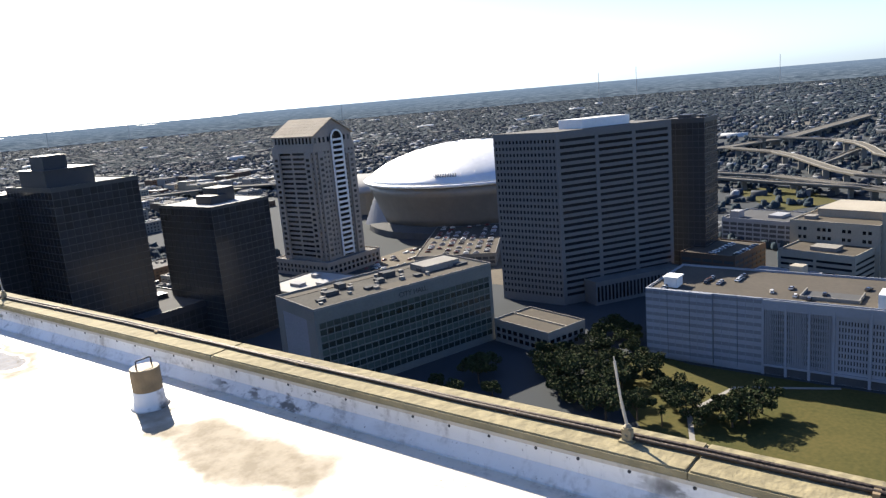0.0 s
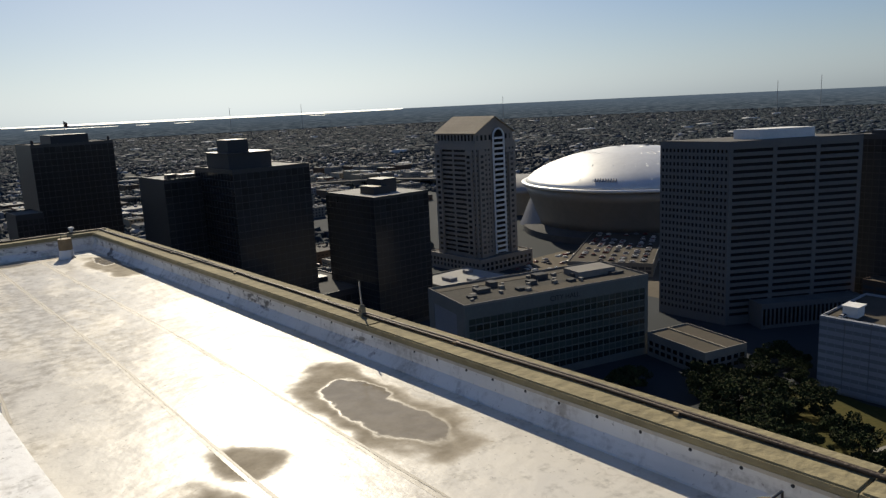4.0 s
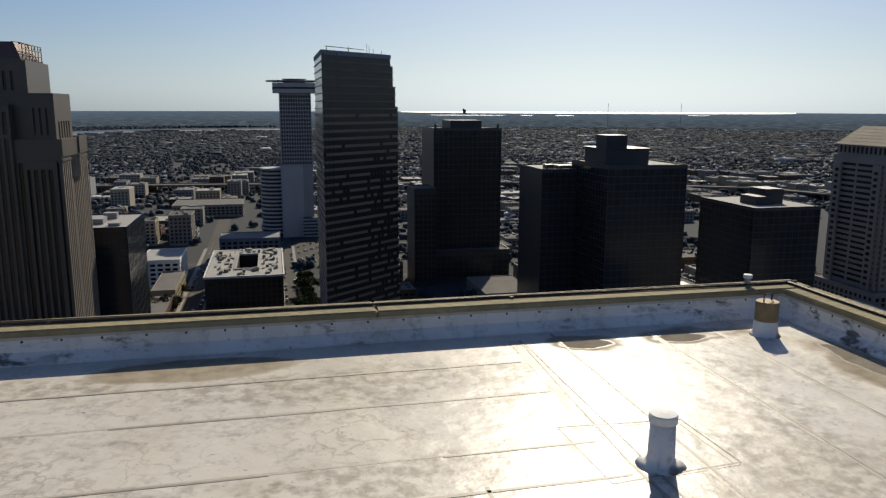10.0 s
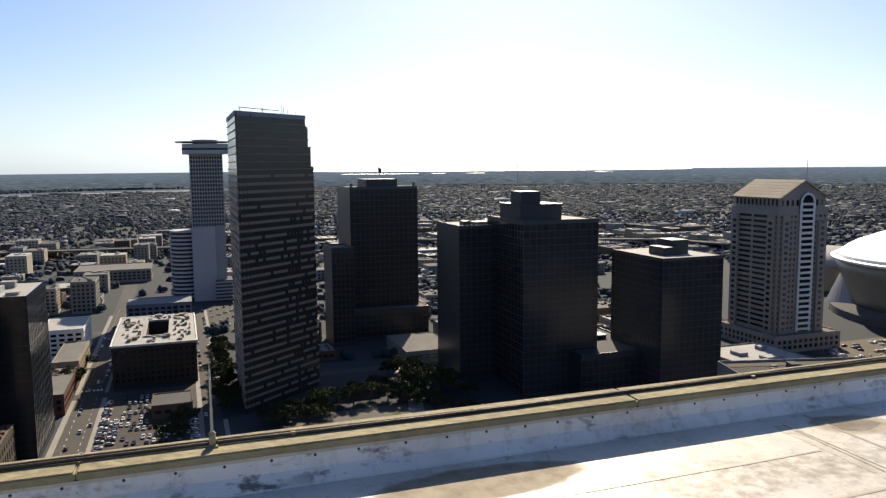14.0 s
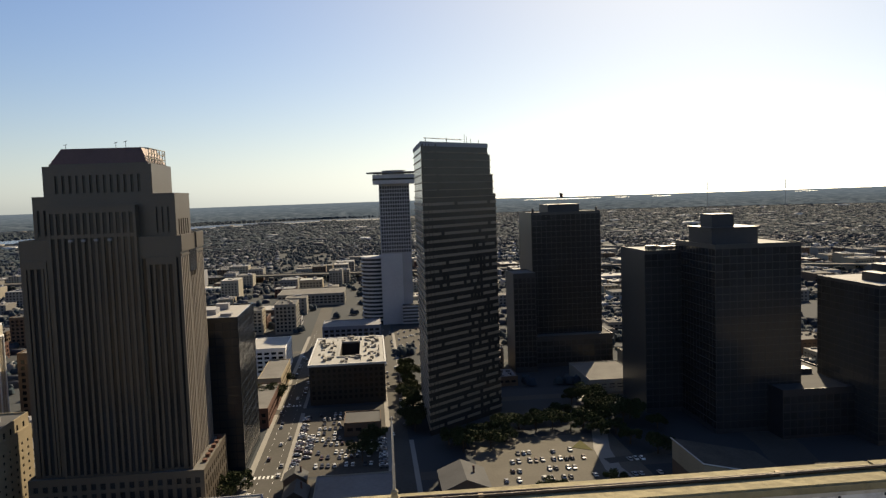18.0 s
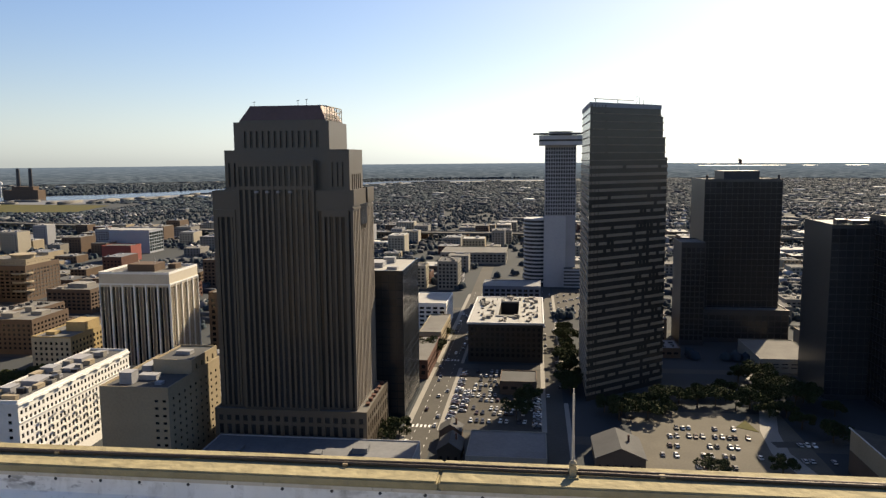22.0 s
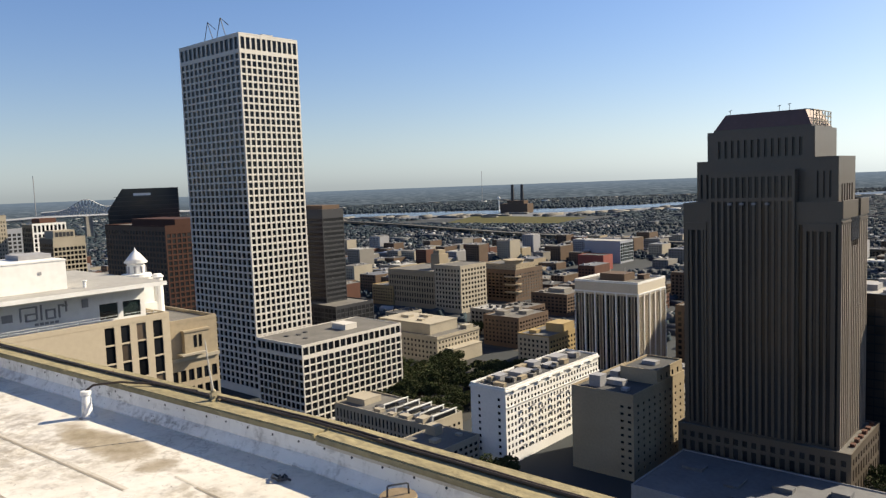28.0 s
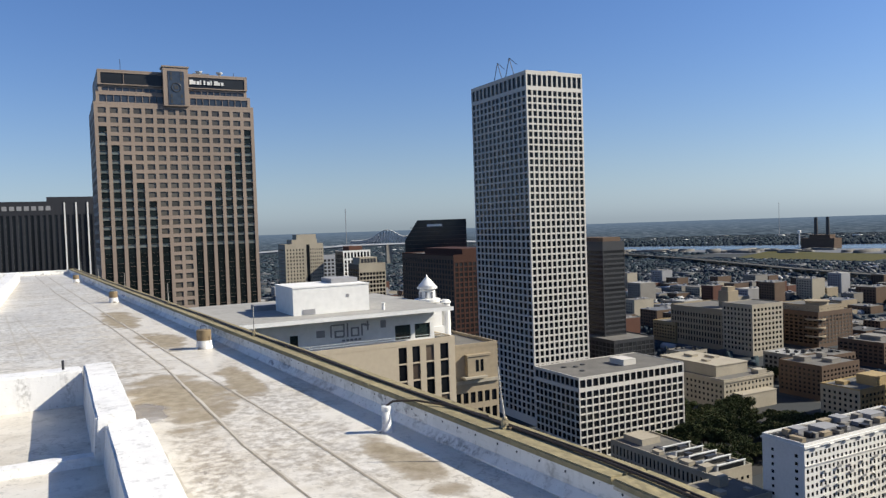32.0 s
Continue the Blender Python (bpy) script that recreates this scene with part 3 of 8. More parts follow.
part("sign", sign, M["paint_white"], pinktower, "white sign letters as plain bars")
roof_units(pinktower, [(20, 40, 197.3, 5, 5, 3.4), (30, 46, 197.3, 3, 7, 3.0), (12, 14, 197.3, 9, 8, 1.6)])
for y in (44, 53):
    part("dish", Boxes().lathe([(0.2, 197.4), (0.2, 198.6), (1.3, 199.6), (1.5, 200.1)], 12, 37, y), M["paint_white"], pinktower)
part("aerial", Boxes().bar((30, 12, 197.3), (30, 12, 205), 0.12, 5).bar((34, 60, 197.3), (34, 60, 201), 0.1, 5), M["dark_metal"], pinktower)


# hotel with a white penthouse
penthotel = block("hotel_tower", "beige hotel tower with tall window strips", -190.8, 6, 40, 67.8, 102.6, M["beige_plain"],
              {"E": dict(cols=[(54.4, 56.3), (57.6, 59.4), (60.8, 62.7), (64.2, 66.2)], rows=even(62, 102.3, 11, 0.3, 0.0), glass=GD, limit=60, hole=lambda c, r: M["blind_brown"] if (r * 3 + c) % 4 == 0 else GD),
               "N": dict(cols=even(0, 40, 5, 3.0), rows=even(62, 101.5, 11, 0.5), glass=GD, limit=20)}, M["roof_gravel"], rim=1.0)
block("", "", 0, 0, 34, 62.9, 109.4, M["white_wall"], {"E": dict(cols=[(4, 9), (20, 25), (30.5, 32.2), (53.5, 57.2), (58.2, 61.9)], rows=[(103.3, 106.5)], glass=GG)}, M["roof_white"], z0=102.7, root=penthotel, ox=2, oy=2, rim=0.1)
part("roof_slab", Boxes().box(-2, 8, 109.55, 42, 66.7, 110.25), M["roof_white"], penthotel, "thin pale overhanging roof slab")
part("slab_fascia", Boxes().box(42.004, 8, 109.5, 42.09, 66.7, 110.3), M["white_wall"], penthotel)
part("lower_slab", Boxes().box(6, -2, 108.2, 40, 8, 108.8).box(10, 0, 103, 34, 7.9, 108.2), M["white_wall"], penthotel)
part("plant_room", Boxes().box(20.5, 34, 110.25, 34, 50.6, 115.8).box(20.4, 33.9, 115.8, 34.1, 50.7, 116.05), M["white_wall"], penthotel, "white windowless plant room")
part("roof_plant", Boxes().box(22, 44, 116.05, 29, 50, 117).box(14, 30, 110.25, 19, 44, 111.4), M["gray_wall"], penthotel)
part("hatch", Boxes().box(34, 36, 110.4, 34.12, 38.6, 111.4), M["gray_wall"], penthotel)
part("vent", Boxes().box(34, 45.5, 113.4, 34.08, 46.1, 114), M["gray_wall"], penthotel)
part("louvre", Boxes().box(36, 38, 105.6, 36.12, 39.8, 107).box(36, 52.2, 106.4, 36.1, 53.4, 108), M["gray_wall"], penthotel)
part("vent_pipe", Boxes().lathe([(0.3, 110.25), (0.3, 111.4), (0.45, 111.5), (0.45, 111.7)], 10, 36, 53), M["white_wall"], penthotel)
rail = Boxes()
for k in range(27):
    rail.bar((39.7, 1 + k * 2.45, 103.5), (39.7, 1 + k * 2.45, 104.5), 0.04, 4)
for z in (104.0, 104.5):
    rail.bar((39.7, 1, z), (39.7, 65.5, z), 0.04, 4)
part("terrace_rail", rail, M["paint_white"], penthotel)
logo = Boxes()
for y, z, w, t in ((41.0, 105.4, 0.3, 2.5), (41.2, 107.7, 2.9, 0.3), (43.8, 105.4, 0.3, 2.4), (41.9, 105.2, 2.0, 0.35), (41.9, 106.4, 1.9, 0.3), (41.9, 105.2, 0.35, 1.4), (44.6, 105.2, 0.3, 2.9), (45.5, 105.3, 0.3, 1.7), (47.0, 105.3, 0.3, 1.7), (45.5, 105.2, 1.8, 0.3), (45.5, 106.8, 1.8, 0.3), (47.8, 105.2, 0.3, 2.4), (47.8, 107.4, 1.1, 0.3), (49.1, 106.2, 0.3, 2.0), (48.5, 107.2, 1.1, 0.25), (43.5, 104.3, 0.6, 0.45), (44.4, 104.3, 0.6, 0.45), (45.3, 104.3, 0.6, 0.45), (46.2, 104.3, 0.6, 0.45), (47.1, 104.3, 0.6, 0.45)):
    logo.box(36.0, y, z, 36.16, y + w, z + t)
part("sign", logo, M["gray_wall"], penthotel, "grey sign letters as plain bars")
tan = block("stone_annexe", "tan stone office building beside the hotel", -176.8, 74.2, 24, 11.6, 100.3, M["tan_wall"],
            {"E": dict(cols=even(0, 11.6, 6, 0.55), rows=even(60, 91.5, 8, 1.3), glass=GD, limit=45), "S": dict(cols=even(0, 24, 6, 1.8), rows=even(60, 92, 9, 1.3), glass=GD, limit=10)}, rim=0.8)
part("terrace_roof", Boxes().box(24, 1.9, 93.6, 26.2, 7.6, 94.0), M["cream_wall"], tan)
part("stone_bay", Boxes().box(24, 3.1, 94, 25.2, 8.9, 98.4).box(24, 2.9, 98.4, 25.4, 9.1, 98.8), M["tan_wall"], tan)
for y in (5.2, 6.4):
    part("bay_window", Boxes().box(25.2, y, 95, 25.26, y + 0.7, 97.6), GD, tan)
part("cornice", Boxes().box(24, 0, 92.3, 24.5, 11.6, 93), M["cream_wall"], tan)
bell = thing("cupola", "white cone-roofed cupola on a stone roof", "cupola", -170.8, 77.3, 0)
part("base", Boxes().box(-2.9, -2.6, 100.4, 2.9, 2.9, 103.4).box(-2.4, -2.2, 103.4, 2.4, 2.6, 109), M["white_wall"], bell)
part("balcony", Boxes().lathe([(2.4, 108.8), (3.2, 109.3), (3.2, 110), (2.2, 110.1)], 20), M["white_wall"], bell)
part("drum", Boxes().lathe([(1.9, 110), (1.9, 112.3), (2.5, 112.5), (2.5, 112.9)], 16), M["white_wall"], bell)
for k in range(8):
    a = k * math.pi / 4 + 0.2
    part("arch_opening", Boxes().bar((1.86 * math.cos(a), 1.86 * math.sin(a), 110.3), (1.86 * math.cos(a), 1.86 * math.sin(a), 111.8), 0.3, 8), M["gray_wall"], bell)
part("cone_roof", Boxes().lathe([(2.4, 112.9), (1.9, 113.5), (0.9, 114.7), (0.25, 115.3), (0.06, 116)], 20), M["white_wall"], bell, smooth=True)
part("turret", Boxes().lathe([(1.2, 100.4), (1.2, 108.6), (1.5, 108.9), (0.9, 109.6)], 14, 1.2, 4.2), M["white_wall"], bell)

# white hotel, tan block, fin tower
hot = block("white_hotel", "white stuccoed hotel with rows of windows and a cluttered roof", -225, 258, 20, 81, 35, M["white_wall"],
            {"S": dict(cols=[(4.2, 5.6), (15.4, 17.0)], rows=even(3, 32.5, 9, 1.7), glass=GD), "E": grid(81, 30, 1.25, 3, 33.0, 9, 1.35, GD, limit=220)}, M["roof_dark"], rim=1.0)
roof_units(hot, [(4 + (k * 5) % 13, 5 + k * 4.3, 35.05, 1.5 + k % 3, 2 + k % 2, 1.0 + (k % 4) * 0.5) for k in range(17)], M["concrete"])
roof_units(hot, [(8, 12, 35, 5, 6, 3), (10, 26, 35, 8, 10, 2.2), (7, 40, 35, 6, 6, 3.4), (12, 47, 35, 4, 8, 1.6), (8, 60, 35, 7, 9, 2.5), (11, 72, 35, 5, 5, 1.8), (14, 34, 35, 3, 3, 1.4)])
for k in range(8):
    for z in range(6):
        part("balcony", Boxes().box(20, 11.1 + k * 8.0, 6.2 + z * 3.4, 20.9, 13.6 + k * 8.0, 6.4 + z * 3.4).box(20.8, 11.1 + k * 8.0, 6.4 + z * 3.4, 20.9, 13.6 + k * 8.0, 7.3 + z * 3.4), M["white_wall"] if (k + z) % 3 else M["gray_wall"], hot)
    part("awning", Boxes().prism([(20, 5 + k * 9.5), (21, 5 + k * 9.5), (21, 8 + k * 9.5), (20, 8 + k * 9.5)], 33.6, 34), M["white_wall"], hot)
part("cornice", Boxes().box(-0.5, -0.5, 33.9, 20.6, 0, 34.8).box(20, 0, 33.9, 20.6, 81.4, 34.8), M["white_wall"], hot)
part("string_course", Boxes().box(20, 0, 26.6, 20.4, 81.2, 27.1), M["white_wall"], hot)
roof_units(hot, [(14, 4, 35.05, 6, 2.2, 1.7), (6, 8, 35.05, 3, 3, 2.4), (15, 20, 35.05, 2.4, 5, 1.5), (5, 33, 35.05, 3, 7, 2.6), (15, 56, 35.05, 3, 4, 2)], M["tan_wall"])
roof_units(hot, [(10, 6, 35.05, 2, 4, 1.2), (13, 12, 35.05, 3, 2, 2.2), (4, 18, 35.05, 4, 2, 1.2), (16, 29, 35.05, 2, 4, 2.6), (11, 36, 35.05, 3, 2, 1.8), (16, 44, 35.05, 3, 3, 1.2)], M["dark_metal"])
brn = block("tan_block", "tan brick apartment block with a dark flat roof", -182, 276, 29.7, 50, 36, M["tan_wall"],
            {"S": dict(cols=[(23.6, 25.2), (27, 28.6)], rows=even(1, 34, 10, 2.0), glass=GD), "E": dict(cols=even(0, 50, 9, 3.6), rows=even(1, 34, 10, 1.9), glass=GD)}, M["roof_dark"], rim=1.2)
block("", "", 0, 0, 17.6, 26, 41.6, M["tan_wall"], {"E": dict(cols=even(0, 26, 4, 3.8), rows=[(37.4, 39.8)], glass=GD)}, M["roof_dark"], z0=36, root=brn, ox=11.5, oy=23)
roof_units(brn, [(8, 9, 36, 5.5, 5.5, 5), (14, 15, 36, 8, 4.4, 2.2), (7, 30, 36, 4.4, 9, 2.6), (20, 36, 41.6, 6.6, 4.4, 1.6), (4, 20, 36, 2, 3, 1.4), (22, 8, 36, 3, 3, 1.2)])
def fin_front(w, bays):
    """Columns of three narrow slots between broad fins."""
    step = w / bays
    return [(k * step + 0.75 + q * (step - 0.9) / 3, k * step + 0.75 + (q + 1) * (step - 0.9) / 3 - 0.35) for k in range(bays) for q in range(3)]


def fin_fill(c, r):
    return GD if c % 3 != 1 else M["fin_infill"]


wht = block("fin_tower", "pale office block with white vertical fins and dark slots", -274, 429, 46, 39, 59, M["white_wall"],
            {"S": dict(wall=M["fin_white"], cols=fin_front(46, 6), rows=[(1, 51.0)], glass=GD, hole=fin_fill), "E": dict(wall=M["fin_white"], cols=fin_front(39, 5), rows=[(1, 51.0)], glass=GD, hole=fin_fill)}, depth=0.9, rim=1.4)
for side, w, n in (("S", 46, 6), ("E", 39, 5)):
    fc = Face(side, 46, 39)
    for k in range(n + 1):
        fin = Boxes()
        fc.box(fin, max(0, k * w / n - 0.45), min(w, k * w / n + 0.45), 0, 0.55, 0, 52.4)
        part("fin", fin, M["white_wall"], wht)
    band = Boxes()
    fc.box(band, 0, w, 0, 0.5, 52.4, 53.2)
    part("band", band, M["white_wall"], wht)
roof_units(wht, [(22, 18, 59, 18, 14, 4.5), (36, 28, 59, 5, 8, 3), (12, 24, 59, 6, 9, 3)], M["brick_brown"])
part("aerial", Boxes().bar((30, 14, 63), (30, 14, 68), 0.12, 5).bar((16, 20, 63), (16, 20, 66), 0.1, 5), M["steel"], wht)

# brown granite tower with a stepped top
fa = thing("setback_tower", "brown granite tower with dark window strips and a stepped mansard top", "building", -140.5, 300)


def strips(w, n, pier=0.95):
    return even(0, w, n, pier)


def fa_tier(a, b, z0, z1, ox, oy, s_cols, e_cols, s_rows, e_rows, rim=1.2):
    block("", "", 0, 0, a, b, z1, M["brown_granite"], {"S": dict(cols=s_cols, rows=s_rows, glass=GB), "E": dict(cols=e_cols, rows=e_rows, glass=GB)}, z0=z0, root=fa, ox=ox, oy=oy, depth=0.9, rim=rim)


# shaft with its lower wings
fa_tier(60.3, 39, 0, 114.4, 0, 0, strips(60.3, 24), even(0.6, 12.9, 4, 0.6) + even(14.0, 25.0, 4, 0.6) + even(26.0, 38.4, 4, 0.6), [(22.6, 107)], [(22.6, 107)])
# bay that runs up the middle of the front, past the first setback
block("", "", 0, 0, 33, 4.5, 127.5, M["brown_granite"], {"S": dict(cols=strips(33, 13, 1.0), rows=[(22.6, 116), (117.4, 125.6)], glass=GB)}, root=fa, ox=11.5, oy=-1.6, depth=0.8, rim=0.6)
fa_tier(54, 24, 114.5, 131.6, 4.3, 4, even(0, 9, 3, 1.5) + even(45, 53, 3, 1.5), even(2, 22, 5, 1.8), [(117, 127)], [(115.5, 122)], 0.8)
fa_tier(41.6, 30, 131.7, 143.4, 7.6, 7, even(3, 38.6, 13, 1.5), [], [(133.4, 140.4)], [], 0.8)
# portal frames of the wings and the caps of the side piers
for x0, x1 in ((1.2, 9.8), (47.5, 58.6)):
    part("portal_frame", Boxes().box(x0, -0.5, 104.5, x1, 0, 107.6).box(x0, -0.5, 22, x0 + 0.9, 0, 104.5).box(x1 - 0.9, -0.5, 22, x1, 0, 104.5), M["brown_granite"], fa)
for y0, y1 in ((0.0, 13.2), (25.8, 39.0)):
    part("pier_cap", Boxes().box(60.3, y0, 109.2, 60.9, y1, 115.8), M["brown_granite"], fa)
    part("cap_shadow_band", Boxes().box(60.3, y0 + 0.2, 107.4, 60.75, y1 - 0.2, 108.2), M["brown_granite"], fa)
# buff instead of brown granite: sunlight on this side put into the colour
for k in range(15):
    y = 0.3 + k * 2.7
    part("side_pier", Boxes().box(60.3, y, 22, 60.48, y + 0.85, 107 if not 4 < k < 10 else 98), M["buff_stone"], fa)
part("side_recess", Boxes().box(60.28, 13.6, 100, 60.5, 25.4, 109), GB, fa)
for x in (19.5, 24.2, 28.9, 34.0):
    part("flood_lamp", Boxes().box(x, -3.0, 114.6, x + 1.4, -1.7, 115.5), M["gray_wall"], fa)
# mansard with its lit end and the rack on it
part("mansard_base", Boxes().box(9.8, 8.2, 144, 47.6, 36.2, 145.0), M["brown_granite"], fa)
part("mansard_roof", Boxes().prism([(10, 8.4), (47.4, 8.4), (47.4, 36), (10, 36)], 145, 151.2, [(13.6, 11.5), (44.4, 11.5), (44.4, 33), (13.6, 33)]), M["copper_red"], fa, "dull red sloping metal roof")
frame_bars = Boxes()
for y in (9, 13, 17, 21, 25, 29, 33):
    frame_bars.bar((48, y, 144.6), (48, y, 150.6), 0.2, 5)
for z in (146.6, 148.6, 150.6):
    frame_bars.bar((48, 9, z), (48, 33, z), 0.18, 5)
for y in (9, 17, 25):
    frame_bars.bar((48, y, 144.8), (48, y + 8, 150.6), 0.16, 5).bar((48, y, 150.6), (44.5, y, 151), 0.16, 5)
part("roof_rack", frame_bars, M["cream_wall"], fa)
for x, y, t in ((14.5, 14, 153.2), (34, 14, 153.6), (36, 20, 154.5)):
    part("aerial", Boxes().bar((x, y, 151.1), (x, y, t), 0.1, 5).bar((x - 0.7, y, t - 0.4), (x + 0.7, y, t), 0.12, 4), M["dark_metal"], fa)
# foot with two rows of openings over an arcade
block("", "", 0, 0, 66.8, 46, 21.6, M["brown_granite"], {"S": dict(cols=even(0, 66.8, 18, 1.7), rows=[(2, 9.5), (11.2, 15.6), (17.2, 19.6)], glass=GB), "E": dict(cols=even(0, 46, 11, 2.2), rows=[(2, 9.5), (11.2, 15.6), (17.2, 19.6)], glass=GB)}, root=fa, ox=-1.4, oy=-4.0, depth=0.7)
roof_units(fa, [(63.2, 8 + 6 * k, 21.7, 1.6, 2.4, 1.0 + 0.3 * (k % 2)) for k in range(6)], M["brick_red"])
annex = block("low_hall", "low hall with a grey-blue roof of plant and skylights", -166, 250.5, 86, 46, 12, M["gray_wall"], {"E": grid(46, 12, 2, 2, 10, 2, 1.5, GD)}, M["roof_slate"], rim=0.6)
annex.matrix_basis = pose(-138, 246, 0)
roof_units(annex, [(12, 30, 12, 8, 6, 1.2), (30, 24, 12, 5, 10, 0.9), (46, 28, 12, 7, 4, 1.6), (56, 18, 12, 6, 9, 1.1), (38, 12, 12, 9, 4, 0.8), (64, 34, 12, 6, 6, 2.2)], M["roof_slate"])
dkf = block("dark_block", "dark glass office block with a pale roof", -112, 353, 43, 48, 73.4, M["glass_slate"],
            {"S": grid(43, 12, 0.3, 2, 72.5, 18, 0.5, GB, limit=60), "E": grid(48, 13, 0.3, 2, 72.5, 18, 0.5, GB, limit=120)}, M["roof_white"], depth=0.25)
roof_units(dkf, [(24, 20, 73.4, 12, 10, 2.5), (30, 34, 73.4, 6, 5, 3), (16, 34, 73.4, 4, 4, 2), (36, 10, 73.4, 5, 4, 1.4)])

# banded tower with a slanting front
en = thing("banded_tower", "tall tower of stone bands and dark glass with a stepped edge", "building", 0, 0, 0)


def en_plan(z, grow=0.0):
    step = 0 if z > 150 else (1.6 if z > 139 else (3.2 if z > 128 else 4.8))
    back = 30 if z > 128 else 34
    return [(22 - grow, 388 - grow), (62 + step + grow, 421 + step - grow), (62 + step + grow, 421 + back + grow), (22 - grow, 421 + back + grow)]


for za, zb in ((0, 127.9), (127.9, 138.9), (138.9, 149.9), (149.9, 155)):
    part("glass_core", Boxes().prism(en_plan((za + zb) / 2 + 10 * (za == 0)), za, zb), M["glass_bronze"], en, "dark bronze glass")
for k in range(38):
    z = 3 + k * 3.98
    thick = 1.5 if z < 124 else 0.5
    part("spandrel_band", Boxes().prism(en_plan(z, 0.35), z, z + thick), M["band_stone"], en)
mull = Boxes()
for k in range(22):
    u = (k + 0.5) / 22
    for z0, z1 in ((3, 127.8), (128, 138.9), (139, 149.9), (150, 154.8)):
        p = en_plan(z0 + 0.1)
        x, y = p[0][0] + (p[1][0] - p[0][0]) * u, p[0][1] + (p[1][1] - p[0][1]) * u
        w = (0.4 if k % 4 == 0 else 0.18) if z0 > 100 else 0.12
        mull.prism([(x - w, y - w - 0.12), (x + w, y + w * 0.6 - 0.12), (x + w, y + w + 0.1), (x - w, y + w + 0.1)], z0, z1)
part("mullions", mull, M["glass_bronze"], en, kind="stuff")
# bays of open loggias that break the bands
loggias = Boxes()
loggia_rnd = random.Random(9)
for k in range(31):
    z = 3 + k * 3.98
    for bay in range(22):
        if loggia_rnd.random() < (0.30 if bay > 11 and z < 104 else 0.06):
            p = en_plan(z, 0.42)
            u0, u1 = (bay + 0.06) / 22, (bay + 0.94) / 22
            ends = [(p[0][0] + (p[1][0] - p[0][0]) * u, p[0][1] + (p[1][1] - p[0][1]) * u) for u in (u0, u1)]
            loggias.prism([ends[0], ends[1], (ends[1][0], ends[1][1] + 0.3), (ends[0][0], ends[0][1] + 0.3)], z - 0.2, z + 1.7)
part("loggia_glazing", loggias, M["glass_bronze"], en, "dark open bays between the bands", kind="stuff")
part("roof", Boxes().prism(en_plan(155, -0.8), 154.9, 155.3), M["roof_gravel"], en)
part("parapet", Boxes().prism(en_plan(155, 0.3), 153.6, 156.0), M["gray_wall"], en)
part("roof_boom", Boxes().bar((24, 392, 158), (46, 408, 157.6), 0.22, 5).bar((37, 402, 155.3), (37, 402, 158.5), 0.2, 5).bar((25, 393, 155.3), (25, 393, 158.2), 0.2, 5), M["dark_metal"], en)
for x, y, t in ((48, 412, 161), (49.5, 414, 160), (52, 416, 158.5), (57, 420, 158)):
    part("aerial", Boxes().bar((x, y, 155.2), (x, y, t), 0.12, 5), M["dark_metal"], en)

# slab tower with a broad crown
plz = block("crowned_tower", "slender tower with a broad white crown and blank lower wall", 4.5, 747, 30, 28, 140, M["gray_wall"],
            {"S": dict(cols=even(0, 30, 12, 0.8), rows=even(71, 139.5, 18, 1.2), glass=GB, limit=216)}, depth=0.6)
part("blank_wall", Boxes().box(-1, -1.2, 0, 20.5, 0, 71), M["pale_panel"], plz, "blank pale grey wall panel")
part("crown", Boxes().prism([(-6, -2), (-2, -6), (31, -6), (36, -2), (36, 30), (31, 34), (-2, 34), (-6, 30)], 140.5, 150), M["pale_panel"], plz)
part("crown_windows", Boxes().prism([(-6.2, -2.1), (-2.1, -6.2), (31.1, -6.2), (36.2, -2.1), (36.2, 30), (31, 34), (-2, 34), (-6.2, 30)], 144.2, 146), GB, plz)
part("crown_roof", Boxes().prism([(-12, 2), (-3, -9), (33, -9), (42, 2), (42, 26), (33, 37), (-3, 37), (-12, 26)], 151.5, 152.3), M["gray_wall"], plz)
part("penthouse", Boxes().lathe([(11, 150), (11, 153.5), (13, 154)], 16, 15, 14), M["gray_wall"], plz)
wing = Boxes().lathe([(13.5, 0), (13.5, 68)], 28, -7, 14)
part("round_wing", wing, GB, plz, "curved wing of dark glass")
for k in range(17):
    part("wing_band", Boxes().lathe([(14, 4 + k * 3.9), (14, 5.7 + k * 3.9)], 28, -7, 14), M["pale_panel"], plz)
for k in range(6):
    part("car_deck", Boxes().box(18, -8, 1 + k * 3.3, 45, 22, 2.4 + k * 3.3), M["pale_panel"], plz)
part("deck_core", Boxes().box(19, -7, 0, 44, 21, 20), M["roof_dark"], plz)

# black glass towers
ent = block("black_tower", "black glass tower with a flag on its roof", 112, 540, 52, 45, 112, M["curtain_black"],
            {"S": grid(52, 14, 0.25, 2, 111, 26, 0.4, GB, limit=180)}, depth=0.2, rim=0.6)
part("plant_room", Boxes().box(14, 6, 112, 38, 34, 118), M["dark_metal"], ent)
part("flag_pole", Boxes().bar((25, 12, 118), (25, 12, 127), 0.15, 6), M["steel"], ent)
flag = Boxes()
flag.v = [(25.1 + 0.45 * i, 12 + 0.25 * math.sin(i * 1.1), 126.8 - j * 3.4 - 0.25 * i) for j in (0, 1) for i in range(6)]
flag.f = [(i, i + 1, i + 7, i + 6) for i in range(5)]
part("flag", flag, M["brick_red"], ent, "dark flag hanging in the breeze")
for x in (2, 50):
    part("roof_post", Boxes().lathe([(0.9, 112), (0.9, 115), (0.3, 115.5)], 8, x, 3), M["dark_metal"], ent)
